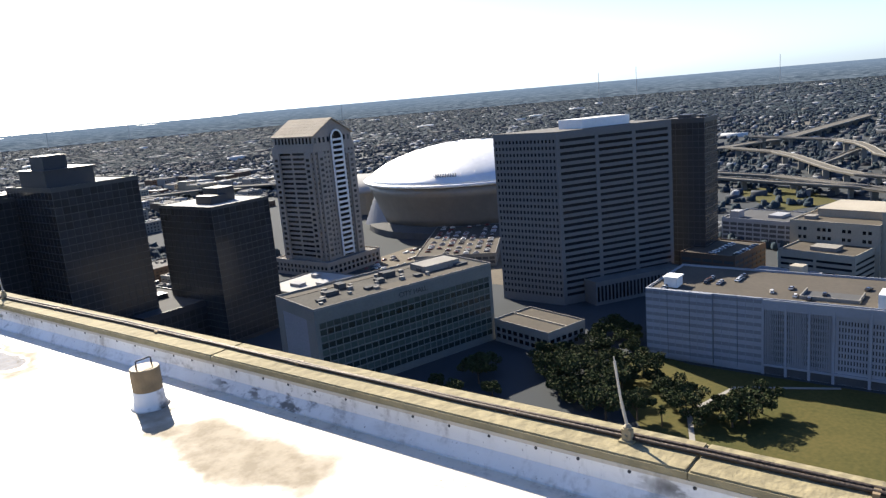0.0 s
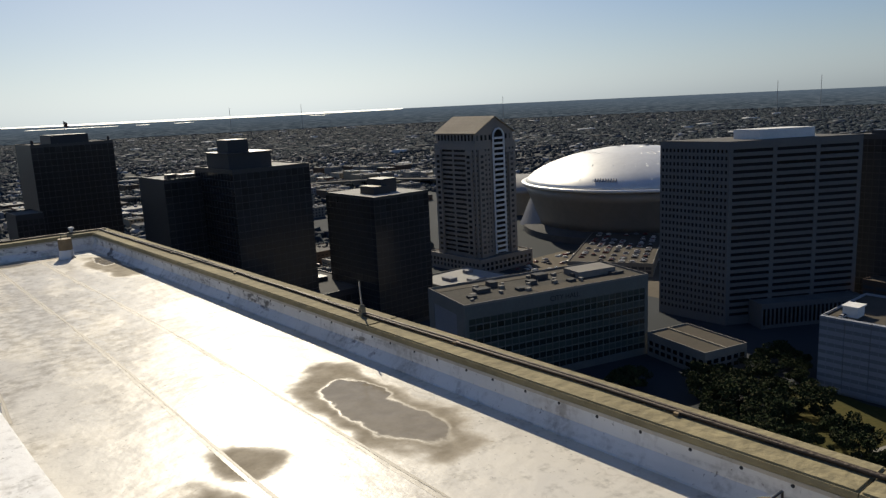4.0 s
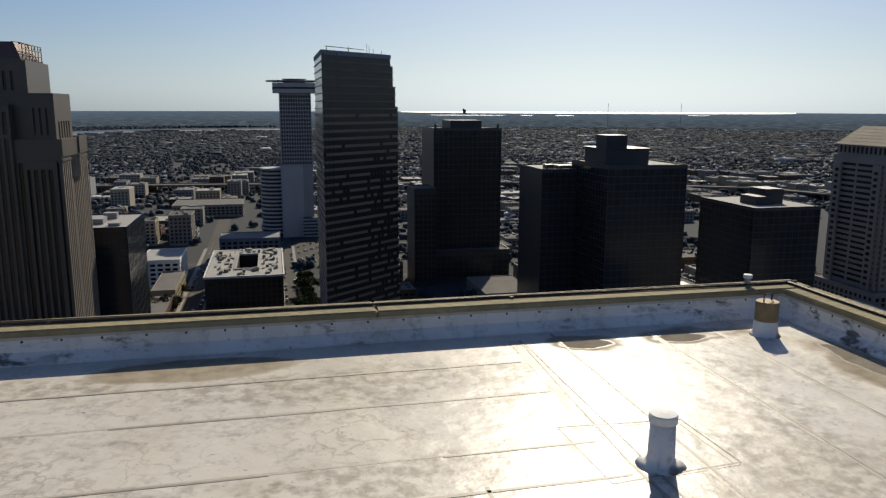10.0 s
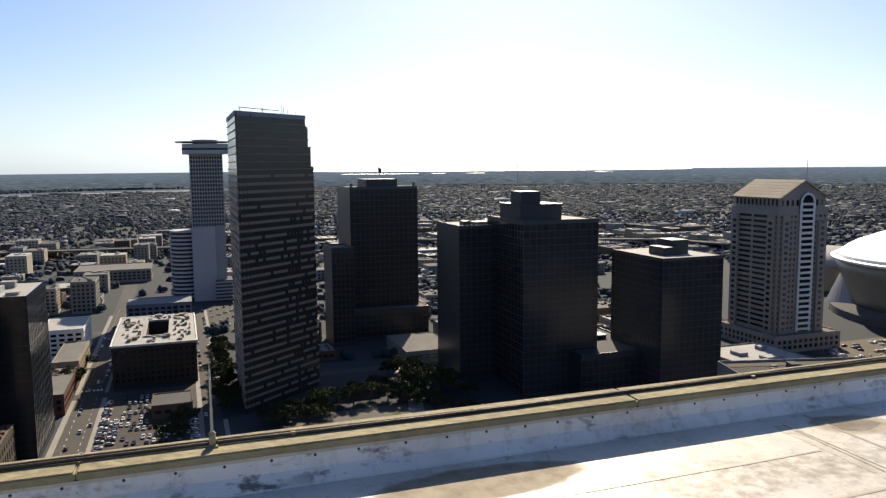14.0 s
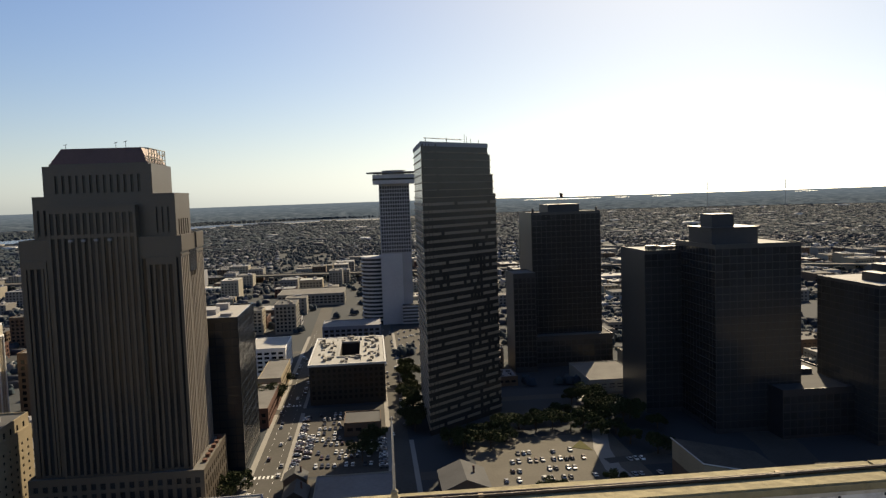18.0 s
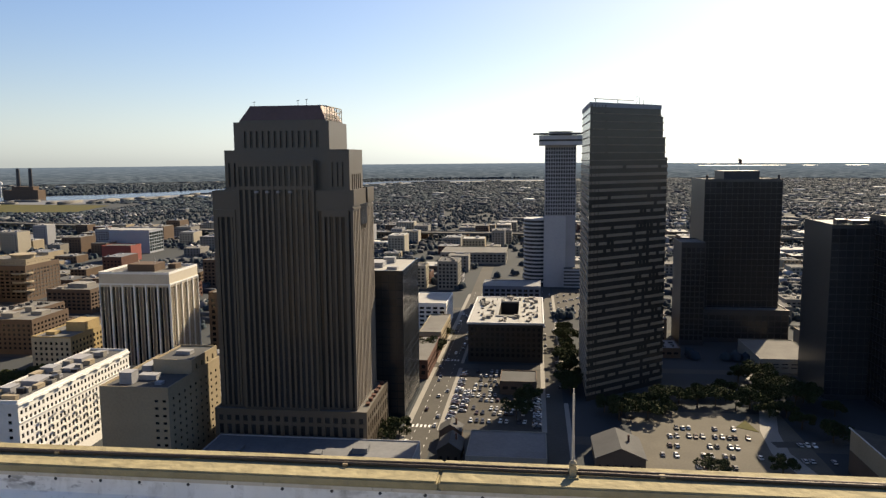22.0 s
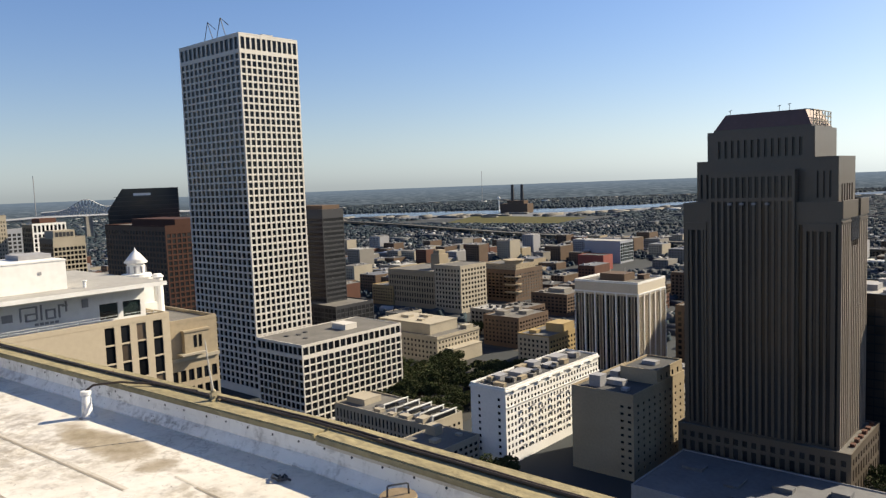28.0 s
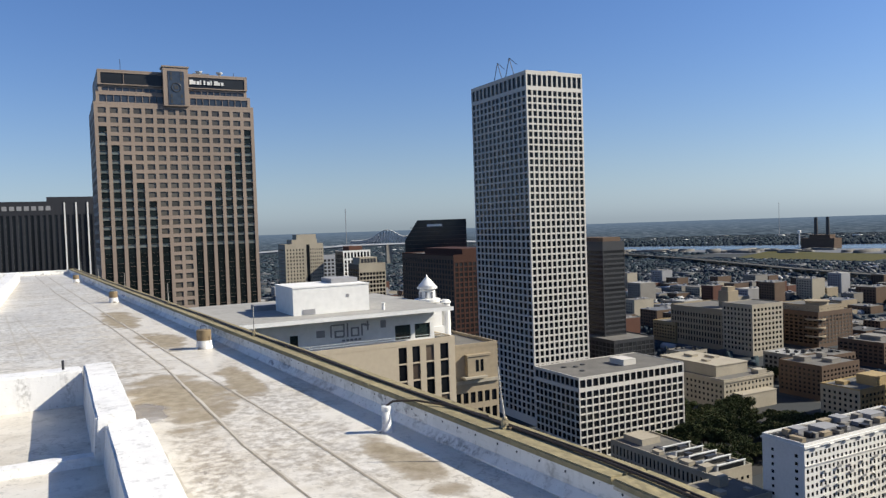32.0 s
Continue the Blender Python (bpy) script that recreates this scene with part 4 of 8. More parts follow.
block("", "", 0, 0, 16, 30, 70, M["dark_metal"], {"S": grid(16, 5, 0.5, 3, 68, 17, 0.8, GB)}, root=ent, ox=-19, oy=-24)
block("", "", 0, 0, 62, 30, 22, M["dark_metal"], {"S": grid(62, 14, 0.5, 2, 20, 4, 1.0, GB)}, root=ent, ox=-6, oy=-12)
blk2 = block("black_slab", "black glass slab with a stepped roof plant", 168, 362, 46, 50, 97, M["curtain_black"],
             {"S": grid(46, 12, 0.25, 2, 96, 24, 0.4, GB, limit=120), "W": grid(50, 13, 0.25, 2, 96, 24, 0.4, GB, limit=120)}, M["roof_white"], depth=0.2)
part("penthouse", Boxes().box(2, 8, 97, 27, 36, 105.5).box(1, 7, 105.5, 28, 37, 106.2), M["dark_metal"], blk2)
part("plant_room", Boxes().box(5, 14, 106.2, 17, 28, 113), M["dark_metal"], blk2)
wing2 = block("black_wing", "lower black glass wing beside the slab", 147, 405, 38, 40, 92, M["curtain_black"],
              {"S": grid(38, 10, 0.25, 2, 91, 23, 0.4, GB, limit=120)}, M["roof_white"], depth=0.2)
roof_units(wing2, [(6, 6, 92, 5, 5, 3), (18, 12, 92, 10, 8, 2), (28, 20, 92, 8, 6, 2.5)], M["dark_metal"])
blk1 = block("black_cube", "black glass block with a pale roof", 234, 330, 39, 50, 77.4, M["curtain_black"],
             {"S": grid(39, 10, 0.25, 2, 76.5, 20, 0.4, GB, limit=120), "W": grid(50, 13, 0.25, 2, 76.5, 20, 0.4, GB, limit=120)}, M["roof_white"], depth=0.2, rim=0.5)
part("plant_room", Boxes().box(9, 12, 77.4, 20, 26, 82), M["dark_metal"], blk1)
part("stair_tower", Boxes().box(17, 16, 77.4, 28, 30, 85.4), M["dark_metal"], blk1)

# added block: its dark colour stands in for the shaded gap between the towers
pod = block("black_podium", "added dark block in place of the shade between the black towers", 196, 348, 46, 60, 24, M["dark_metal"], {"S": grid(46, 12, 0.4, 1, 22, 5, 0.6, GB)}, M["roof_dark"], depth=0.2)
roof_units(pod, [(12, 20, 24, 8, 6, 2), (30, 36, 24, 10, 8, 2.5)], M["dark_metal"])

# gabled tower; pale glass on the south puts its reflections into the colour
gab = block("gabled_tower", "buff stone tower with a gabled metal roof and arched bay", 372, 396, 42, 46, 97, M["buff_stone"],
            {"W": dict(cols=[(2.2, 4.6), (6.4, 20.6), (22.2, 36.4), (38.2, 40.4), (42, 44.2)], rows=even(12, 94, 22, 1.9), glass=GD),
             "S": dict(cols=[(1.5, 3.6), (5.2, 7.3), (9.4, 12.0), (13.6, 15.4), (31, 33), (35, 37), (38.6, 40.4)], rows=even(12, 94, 22, 1.9), glass=GL)}, depth=0.6, rim=0.2)
part("attic", Boxes().box(1.6, 0.8, 97.1, 40.4, 45.2, 104.3), M["buff_stone"], gab)
for k in range(11):
    part("attic_window", Boxes().box(1.5, 3.0 + k * 3.8, 98.6, 1.62, 4.8 + k * 3.8, 103), GD, gab)
for k in (0, 1, 2, 3, 7, 8):
    part("side_window", Boxes().box(2.6 + k * 4.2, 0.7, 98.6, 4.6 + k * 4.2, 0.82, 102.4), GD if k % 2 else GL, gab)
tri = Boxes()
tri.v = [(1.6, 0.8, 104.3), (40.4, 0.8, 104.3), (21, 0.8, 115), (1.6, 45.2, 104.3), (40.4, 45.2, 104.3), (21, 45.2, 115)]
tri.f = [(0, 1, 2), (5, 4, 3), (0, 3, 4, 1), (0, 2, 5, 3), (1, 4, 5, 2)]
part("gable_wall", tri, M["buff_stone"], gab)
for sgn in (-1, 1):
    slope = Boxes()
    e, p = 21 + sgn * 20.6, 21
    slope.v = [(e, -0.6, 103.4), (e, 46.6, 103.4), (p, 46.6, 115.2), (p, -0.6, 115.2), (e, -0.6, 104.1), (e, 46.6, 104.1), (p, 46.6, 115.9), (p, -0.6, 115.9)]
    slope.f = [(3, 2, 1, 0), (4, 5, 6, 7), (0, 1, 5, 4), (1, 2, 6, 5), (2, 3, 7, 6), (3, 0, 4, 7)]
    roof_half = part("roof_slope", slope, M["roof_metal_tan"], gab, "pale tan standing-seam roof")
    for k in range(15):
        y = 0.6 + k * 3.2
        part("roof_seam", Boxes().bar((e, y, 104.15), (p, y, 115.95), 0.12, 4), M["roof_metal_tan"], roof_half)
    for k in range(5):
        u = (k + 1) / 6
        part("roof_lap", Boxes().bar((e + (p - e) * u, -0.6, 104.15 + 11.8 * u), (e + (p - e) * u, 46.6, 104.15 + 11.8 * u), 0.1, 4), M["roof_metal_tan"], roof_half)
# corner steps
for x0, y0, x1, y1, zt in ((-1.6, 2.5, 0, 9, 92), (-1.6, 37, 0, 43.5, 92), (2.5, -1.6, 8.5, 0, 92), (33.5, -1.6, 39.5, 0, 88)):
    part("corner_pier", Boxes().box(x0, y0, 11, x1, y1, zt), M["buff_stone"], gab)
    for k in range(19):
        z = 14 + k * 4.0
        part("pier_window", Boxes().box(x0 - 0.1 if x1 == 0 else x0 + 1.6, y0 + 1.6 if x1 == 0 else y0 - 0.1, z, x0 + 0.05 if x1 == 0 else x1 - 1.6, y1 - 1.6 if x1 == 0 else y0 + 0.05, z + 2), GL if y1 == 0 else GD, gab)
BAY = 23.5
arch = [(-5.5, 12.0)] + [(-5.5 * math.cos(a * math.pi / 16), 100.5 + 6 * math.sin(a * math.pi / 16)) for a in range(17)] + [(5.5, 12.0)]
bay = Boxes()
bay.v = [(BAY + x, -0.9, z) for x, z in arch] + [(BAY + x, 0.9, z) for x, z in arch]
n = len(arch)
bay.f = [tuple(range(n)), *((i, n + i, n + (i + 1) % n, (i + 1) % n) for i in range(n))]
part("arched_bay", bay, M["glass_dark"], gab, "tall arched bay of dark glass and white balconies")
for k in range(23):
    part("balcony", Boxes().box(BAY - 4.6, -1.9, 13 + k * 3.9, BAY + 4.6, -0.9, 14.6 + k * 3.9), M["white_wall"], gab)
rim_arch = Boxes()
for (xa, za), (xb, zb) in zip(arch[:-1], arch[1:]):
    rim_arch.bar((BAY + xa, -0.9, za), (BAY + xb, -0.9, zb), 0.8, 5)
part("arch_trim", rim_arch, M["white_wall"], gab)
block("", "", 0, 0, 56, 60, 11, M["buff_stone"], {"S": grid(56, 12, 1.8, 1, 10, 2, 1.4, GD), "W": grid(60, 14, 1.8, 1, 10, 2, 1.4, GD)}, M["roof_gravel"], root=gab, ox=-6, oy=-8)
podium = block("white_roof_podium", "low parking podium with a white roof of plant", 300, 325, 50, 60, 10, M["concrete"], {"W": grid(60, 10, 1.5, 1, 9, 2, 1.4, GD)}, M["roof_white"])
roof_units(podium, [(14, 16, 10, 8, 6, 2.5), (28, 26, 10, 12, 7, 1.6), (16, 40, 10, 6, 9, 2), (36, 12, 10, 7, 5, 1.2), (38, 46, 10, 5, 5, 2.2)])

# city hall
city = block("city_hall", "eleven-storey city hall with a gridded glass front", 205.5, 226, 101, 38, 40, M["concrete"],
             {"S": dict(wall=M["mullion_green"], cols=even(0, 101, 27, 0.35, 2.0), rows=even(3, 34.6, 10, 0.55), glass=M["glass_city"], limit=260, hole=lambda c, r: M["glass_city2"] if r % 2 else M["glass_city"]),
              "W": dict(cols=[(6, 30)], rows=[(3, 35)], glass=M["gray_wall"])}, roof=M["roof_tar"], turn=-15, depth=0.35, rim=1.0)
roof_units(city, [(10 + 9 * k, 12 + 7 * (k % 3), 40, 4 + 3 * (k % 2), 3 + k % 3, 1.2 + 0.6 * (k % 3)) for k in range(10)], M["roof_dark"])
roof_units(city, [(8 + 4.3 * k, 8 + (k * 7) % 24, 40, 1.6 + k % 2, 1.6, 0.8 + 0.4 * (k % 3)) for k in range(20)], M["concrete"])
part("roof_strip", Boxes().box(2, 30, 40.12, 98, 35, 40.3).box(40, 3, 40.12, 98, 12, 40.25), M["deck_tan"], city)
part("roof_house", Boxes().box(70, 14, 40, 92, 27, 43.2), M["concrete"], city)
txt = bpy.data.curves.new("lettering", "FONT")
txt.body, txt.size, txt.extrude = "CITY HALL", 3.4, 0.06
lettering = new("lettering", txt)
lettering.data.materials.append(M["dark_metal"])
lettering.parent = city
lettering.matrix_basis = Matrix.Translation((44, -0.1, 35.9)) @ Matrix.Rotation(math.pi / 2, 4, "X")

# grey tower: punched grid on one side, long bands on the other
def skew(u, v):
    """A point of the tower's plan, which is not square: u along the bands, v along the grid."""
    return (369 + 67 * u, 195.5 - 40 * u + 42 * v)


tid = thing("grey_tower", "grey tower, one side a grid of small windows, the other banded", "building", 369, 195.5, 0)
tid.matrix_basis = pose(369, 195.5, 0)
skin(tid, Face("W", 1, 42), 100, even(0, 42, 17, 1.15), even(3, 98, 25, 1.9), 0.5, M["tower_grey"], GD, limit=300)
turn = -31.0
sface = thing("band_side", "", "")
sface.parent = tid
sface.matrix_basis = pose(0, 0, 0, 0, 0, turn)
skin(sface, Face("S", 78, 1), 100, even(0, 78, 3, 2.2, 2.2), even(3, 98, 25, 2.0), 0.6, M["tower_grey"], GD, limit=80)
part("body", Boxes().prism([(0.55, 0.6), (66.8, -39.2), (67, 2), (0.55, 41.8)], 0, 99.9), M["tower_grey"], tid)
part("roof", Boxes().prism([(0.1, 0.3), (66.8, -39.6), (67, 2), (0.1, 42)], 99.9, 100.3), M["roof_gravel"], tid)
part("penthouse", Boxes().prism([(20, -6), (48, -22.5), (48, -8), (20, 9)], 100.3, 105.5), M["white_wall"], tid)
block("", "", 0, 0, 60, 20, 13, M["tower_grey"], {"S": grid(60, 24, 1.0, 1, 12, 1, 1, GD)}, root=sface, ox=14, oy=-12)
tid2 = block("dark_slab", "dark glass slab tower behind the grey one", 450, 140.5, 23, 28.5, 98.5, M["curtain_black"], {"W": grid(28.5, 8, 0.3, 2, 97, 25, 0.5, GB, limit=120), "S": grid(23, 7, 0.3, 2, 97, 25, 0.5, GB, limit=60)}, turn=0, depth=0.2)
roof_units(tid2, [(10, 14, 98.5, 9, 8, 2.5), (17, 6, 98.5, 4, 4, 1.5)], M["dark_metal"])

# parking garage; dark panes in its openings stand in for the shade inside
gar = block("parking_garage", "pale blue-grey parking garage with fins, cars on its roof", 312, -30, 46, 151, 32, M["blue_gray"],
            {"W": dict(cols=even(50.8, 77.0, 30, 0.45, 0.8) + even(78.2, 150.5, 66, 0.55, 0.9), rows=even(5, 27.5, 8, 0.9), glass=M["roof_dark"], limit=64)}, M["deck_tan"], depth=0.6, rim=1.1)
for k in range(9):
    y = 100.3 - k * 8.9 - (4.0 if k > 3 else 0) * (k - 3)
    part("pillar", Boxes().box(-0.9, y - 0.5, 0, 0.0, y + 0.5, 31.2), M["blue_gray"], gar)
for k in range(3):
    for q in range(9):
        y = 99.2 - k * 8.9 - q * 0.9
        part("fin", Boxes().box(-0.55, y - 0.30, 4.6, 0.0, y, 28.2), M["blue_gray"], gar)
part("fascia", Boxes().box(-0.7, 0, 28.3, 0.0, 100.6, 32.6), M["blue_gray"], gar)
part("sill_beam", Boxes().box(-0.7, 0, 3.6, 0.0, 100.6, 4.6), M["blue_gray"], gar)
for y0, y1, out in ((100.9, 110.6, 0.5), (110.8, 120.7, 0.5), (121.0, 130.8, 1.4), (131.0, 140.8, 1.4), (141.0, 150.9, 1.4)):
    screen = part("screen_panel", Boxes().box(-out, y0, 1.5, 0.02, y1, 33.0), M["blue_gray"], gar, "pale blue metal mesh screen")
    for q in range(9):
        part("screen_rail", Boxes().box(-out - 0.06, y0, 3.5 + q * 3.4, -out, y1, 5.0 + q * 3.4), M["screen_shade"], screen)
    for q in range(1, 3):
        y = y0 + (y1 - y0) * q / 3
        part("screen_post", Boxes().box(-out - 0.1, y - 0.1, 1.5, -out, y + 0.1, 33.0), M["blue_gray"], screen)
# dark sheet that stands in for the shade beneath the raised storeys
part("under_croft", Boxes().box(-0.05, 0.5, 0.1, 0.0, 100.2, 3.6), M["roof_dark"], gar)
part("stair_house", Boxes().box(6, 139, 32, 13, 145, 36.4).box(5.5, 138.5, 36.4, 13.5, 145.5, 37.0), M["white_wall"], gar)
part("ramp_wall", Boxes().box(7, 66, 32.1, 20, 66.4, 33.6).box(7, 87.6, 32.1, 20, 88, 33.6).box(6.6, 66, 32.1, 7, 88, 33.6), M["concrete"], gar)
part("plant_house", Boxes().box(2, 50, 32.1, 12, 59, 38), M["white_wall"], gar)
# dark plate on the deck in place of a shaded ramp hole
part("ramp_opening", Boxes().box(7.1, 66.5, 32.12, 19.8, 87.5, 32.2), M["roof_dark"], gar)
# both decks: open bays filled with dark panes for the shade within
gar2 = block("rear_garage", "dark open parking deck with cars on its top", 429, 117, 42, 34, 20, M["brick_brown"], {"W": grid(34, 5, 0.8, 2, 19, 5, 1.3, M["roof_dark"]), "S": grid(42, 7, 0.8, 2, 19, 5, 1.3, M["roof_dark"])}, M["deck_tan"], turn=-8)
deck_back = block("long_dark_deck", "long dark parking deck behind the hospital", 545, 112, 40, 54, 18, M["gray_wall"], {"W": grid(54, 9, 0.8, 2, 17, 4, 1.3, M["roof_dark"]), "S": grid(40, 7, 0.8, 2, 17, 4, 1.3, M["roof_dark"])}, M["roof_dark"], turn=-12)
roof_units(deck_back, [(8, 46, 18, 8, 7, 5), (20, 20, 18, 14, 10, 2)], M["gray_wall"])
hosp = block("hospital", "buff stepped hospital block with strip windows", 438, 57, 40, 42, 22, M["cream_wall"], {"W": dict(cols=[(1.5, 20), (21.5, 40.5)], rows=even(2, 20.5, 5, 1.9), glass=GD), "S": dict(cols=[(1.5, 38.5)], rows=even(2, 20.5, 5, 1.9), glass=GD)}, M["deck_tan"], turn=-12)
block("", "", 0, 0, 74, 50, 34, M["cream_wall"], {"W": dict(cols=[(5, 7), (8, 10), (16, 18), (19, 21), (22, 24), (30, 32), (33, 35), (41, 43), (44, 46)], rows=[(24, 26), (29, 31)], glass=GD), "S": grid(74, 12, 2.6, 2, 32, 7, 1.9, GD)}, M["deck_tan"], root=hosp, ox=27, oy=-2)
block("", "", 0, 0, 50, 60, 38, M["cream_wall"], {"W": grid(60, 12, 2.4, 3, 37, 8, 1.9, GD), "S": grid(50, 10, 2.4, 3, 37, 8, 1.9, GD)}, M["deck_tan"], root=hosp, ox=40, oy=-64)
part("stair_tower", Boxes().box(30, -12, 0, 38, -2, 42), M["cream_wall"], hosp)
part("penthouse", Boxes().box(46, 4, 34, 80, 40, 38.5).box(45.6, 3.6, 38.5, 80.4, 40.4, 39), M["cream_wall"], hosp)
roof_units(hosp, [(12, 20, 22, 10, 14, 2.2), (38, 40, 34, 6, 6, 2), (60, -30, 38, 14, 20, 4)], M["concrete"])
link_roof = block("blue_roof_hall", "low hall with a blue-grey roof between garage and hospital", 358, 66, 24, 30, 27, M["gray_wall"], {"W": grid(30, 6, 1.4, 2, 26, 6, 1.4, GD)}, M["roof_slate"], rim=0.5, turn=-10)
part("plant_box", Boxes().box(6, 2, 27, 12, 8, 34), M["cream_wall"], link_roof)
pav = block("low_pavilion", "low flat-roofed pavilion among trees", 292, 162, 26, 38, 11, M["concrete"], {"W": grid(38, 9, 1.2, 1, 9, 2, 1.2, GD), "S": grid(26, 6, 1.2, 1, 9, 2, 1.2, GD)}, M["deck_tan"], turn=-14)
part("ridge", Boxes().box(13, 0.3, 11.1, 13.5, 37.6, 11.9), M["cream_wall"], pav)

# stadium
dome = thing("stadium_dome", "huge round stadium with a pale metal dome", "stadium", 605, 425, 0)
part("dome", Boxes().lathe([(104, 47.5), (101, 51), (95, 56), (86, 61), (74, 66), (60, 70.5), (45, 74), (28, 76.8), (12, 78.2), (1, 78.6)], 128), M["dome_metal"], dome, "pale ribbed metal dome", smooth=True)
for k in range(48):
    a = k * math.pi / 24
    rib = Boxes()
    pts = [(104, 47.6), (95, 56.1), (74, 66.1), (45, 74.1), (12, 78.3)]
    for (r0, z0), (r1, z1) in zip(pts[:-1], pts[1:]):
        rib.bar((r0 * math.cos(a), r0 * math.sin(a), z0), (r1 * math.cos(a), r1 * math.sin(a), z1), 0.09, 4)
    part("dome_rib", rib, M["dome_metal"], dome)
part("lip", Boxes().lathe([(104, 45.5), (107, 46), (107.5, 47.6), (106, 48.6), (103.5, 48.2)], 128), M["dome_metal"], dome, smooth=True)
part("bowl", Boxes().lathe([(93, 9), (94, 16), (96.5, 26), (100.5, 36), (104.5, 45.6)], 128), M["bowl_metal"], dome, "bronze-grey metal wall leaning outwards", smooth=True)
part("skirt", Boxes().lathe([(106, 0), (106, 6), (103, 7), (94, 9.6)], 96), M["roof_dark"], dome)
for a in (133, 313):
    ring_b = [((93 + 17 * (1 - abs(k) / 6)) * math.cos(radians(a + k * 3.4)), (93 + 17 * (1 - abs(k) / 6)) * math.sin(radians(a + k * 3.4))) for k in range(-6, 7)] + [(92 * math.cos(radians(a + k * 3.4)), 92 * math.sin(radians(a + k * 3.4))) for k in (6, -6)]
    ring_t = [((95 + 1.5 * (1 - abs(k) / 6)) * math.cos(radians(a + k * 0.8)), (95 + 1.5 * (1 - abs(k) / 6)) * math.sin(radians(a + k * 0.8))) for k in range(-6, 7)] + [(94 * math.cos(radians(a + k * 0.8)), 94 * math.sin(radians(a + k * 0.8))) for k in (6, -6)]
    part("ramp_tower", Boxes().prism(ring_b, 5, 37, ring_t), M["gray_wall"], dome, "pale flared ramp wall")
for k in range(9):
    a = radians(-163.5 + k * 1.35)
    part("sign_letter", Boxes().bar((97.5 * math.cos(a), 97.5 * math.sin(a), 54.6), (95.2 * math.cos(a), 95.2 * math.sin(a), 56.8), 0.75, 4), M["gray_wall"], dome)
# dark panes here replace the shade inside the open deck
deck = block("stadium_deck", "long low concrete parking deck before the stadium", 440, 290, 120, 60, 9, M["concrete"], {"S": grid(120, 22, 1.0, 1, 8, 2, 1.0, M["roof_dark"]), "W": grid(60, 12, 1.0, 1, 8, 2, 1.0, M["roof_dark"])}, M["deck_tan"], turn=30, rim=0.8)
arena = thing("far_arena", "pale round arena beyond the stadium", "arena", 640, 610, 0)
part("wall", Boxes().lathe([(60, 0), (62, 24)], 48), M["cream_wall"], arena)
part("roof", Boxes().lathe([(64, 24), (62, 28), (40, 36), (1, 40)], 48), M["roof_white"], arena, smooth=True)

# block round a court
court = thing("courtyard_block", "dark brick block with a cluttered white-edged roof round a light court", "building", -47, 462, 0)
cw = Face("S", 47, 88)
skin(court, cw, 25, even(0, 47, 14, 1.5), even(2, 23.5, 6, 1.4), 0.38, M["brick_dark"], GD, ends=(False, False), limit=90)
skin(court, Face("W", 47, 88), 25, even(0, 88, 24, 1.5), even(2, 23.5, 6, 1.4), 0.38, M["brick_dark"], GD, ends=(False, False), limit=60)
skin(court, Face("E", 47, 88), 25, even(0, 88, 24, 1.5), even(2, 23.5, 6, 1.4), 0.38, M["brick_dark"], GD, ends=(False, False), limit=60)
body = Boxes()
for b in ((0.4, 0.4, 18, 88), (31, 0.4, 46.6, 88), (18, 0.4, 31, 20), (18, 68, 31, 88)):
    body.box(b[0], b[1], 0, b[2], b[3], 24.95)
part("body", body, M["brick_dark"], court)
top = Boxes()
for b in ((0.4, 0.4, 18, 87.6), (31, 0.4, 46.6, 87.6), (18, 0.4, 31, 20), (18, 68, 31, 87.6)):
    top.box(b[0], b[1], 24.9, b[2], b[3], 25.25)
part("roof", top, M["roof_white"], court)
part("cornice", Boxes().box(-0.8, -0.8, 24.3, 47.8, 0.1, 25.6).box(-0.8, 0.1, 24.3, 0.1, 88.8, 25.6).box(46.9, 0.1, 24.3, 47.8, 88.8, 25.6).box(0.1, 86.9, 24.3, 46.9, 88.8, 25.6), M["slab_grey"], court)
part("court_rim", Boxes().box(16.6, 18.6, 25.1, 32.4, 20, 26.2).box(16.6, 68, 25.1, 32.4, 69.4, 26.2).box(16.6, 20, 25.1, 18, 68, 26.2).box(31, 20, 25.1, 32.4, 68, 26.2), M["roof_white"], court)
clutter = Boxes()
plant_rnd = random.Random(41)
for x0, x1, y0, y1, n in ((2, 15, 2, 85, 34), (33.5, 44, 2, 85, 30), (17, 32, 2, 17, 12), (17, 32, 71, 85, 10)):
    for _ in range(n):
        ux, uy, l, w = plant_rnd.uniform(x0, x1), plant_rnd.uniform(y0, y1), plant_rnd.uniform(0.8, 3.2), plant_rnd.uniform(1.0, 6.0)
        clutter.box(ux, uy, 25.2, min(ux + l, x1), min(uy + w, y1 + 1), 25.2 + plant_rnd.uniform(0.5, 2.4))
part("roof_plant", clutter, M["concrete"], court, "grey boxes, ducts and skylights on the roof", kind="stuff")

# towers far off towards the river
darkslab = block("dark_hotel", "dark slab hotel tower with a sign band", -612, -66, 44, 92, 151, M["dark_metal"],
             {"E": dict(cols=even(0, 92, 26, 1.4), rows=[(3, 143)], glass=GB)}, depth=0.8)
sb = Boxes()
for k in range(8):
    sb.box(44, 30 + k * 4.2, 146, 44.2, 32.8 + k * 4.2, 148.8)
part("sign", sb, M["gray_wall"], darkslab, "pale sign letters as plain bars")
for y in (70, 77, 84):
    part("pale_strip", Boxes().box(44, y, 0, 44.5, y + 0.9, 151), M["white_wall"], darkslab)
part("stair_tower", Boxes().box(4, 60, 151, 40, 90, 155), M["dark_metal"], darkslab)
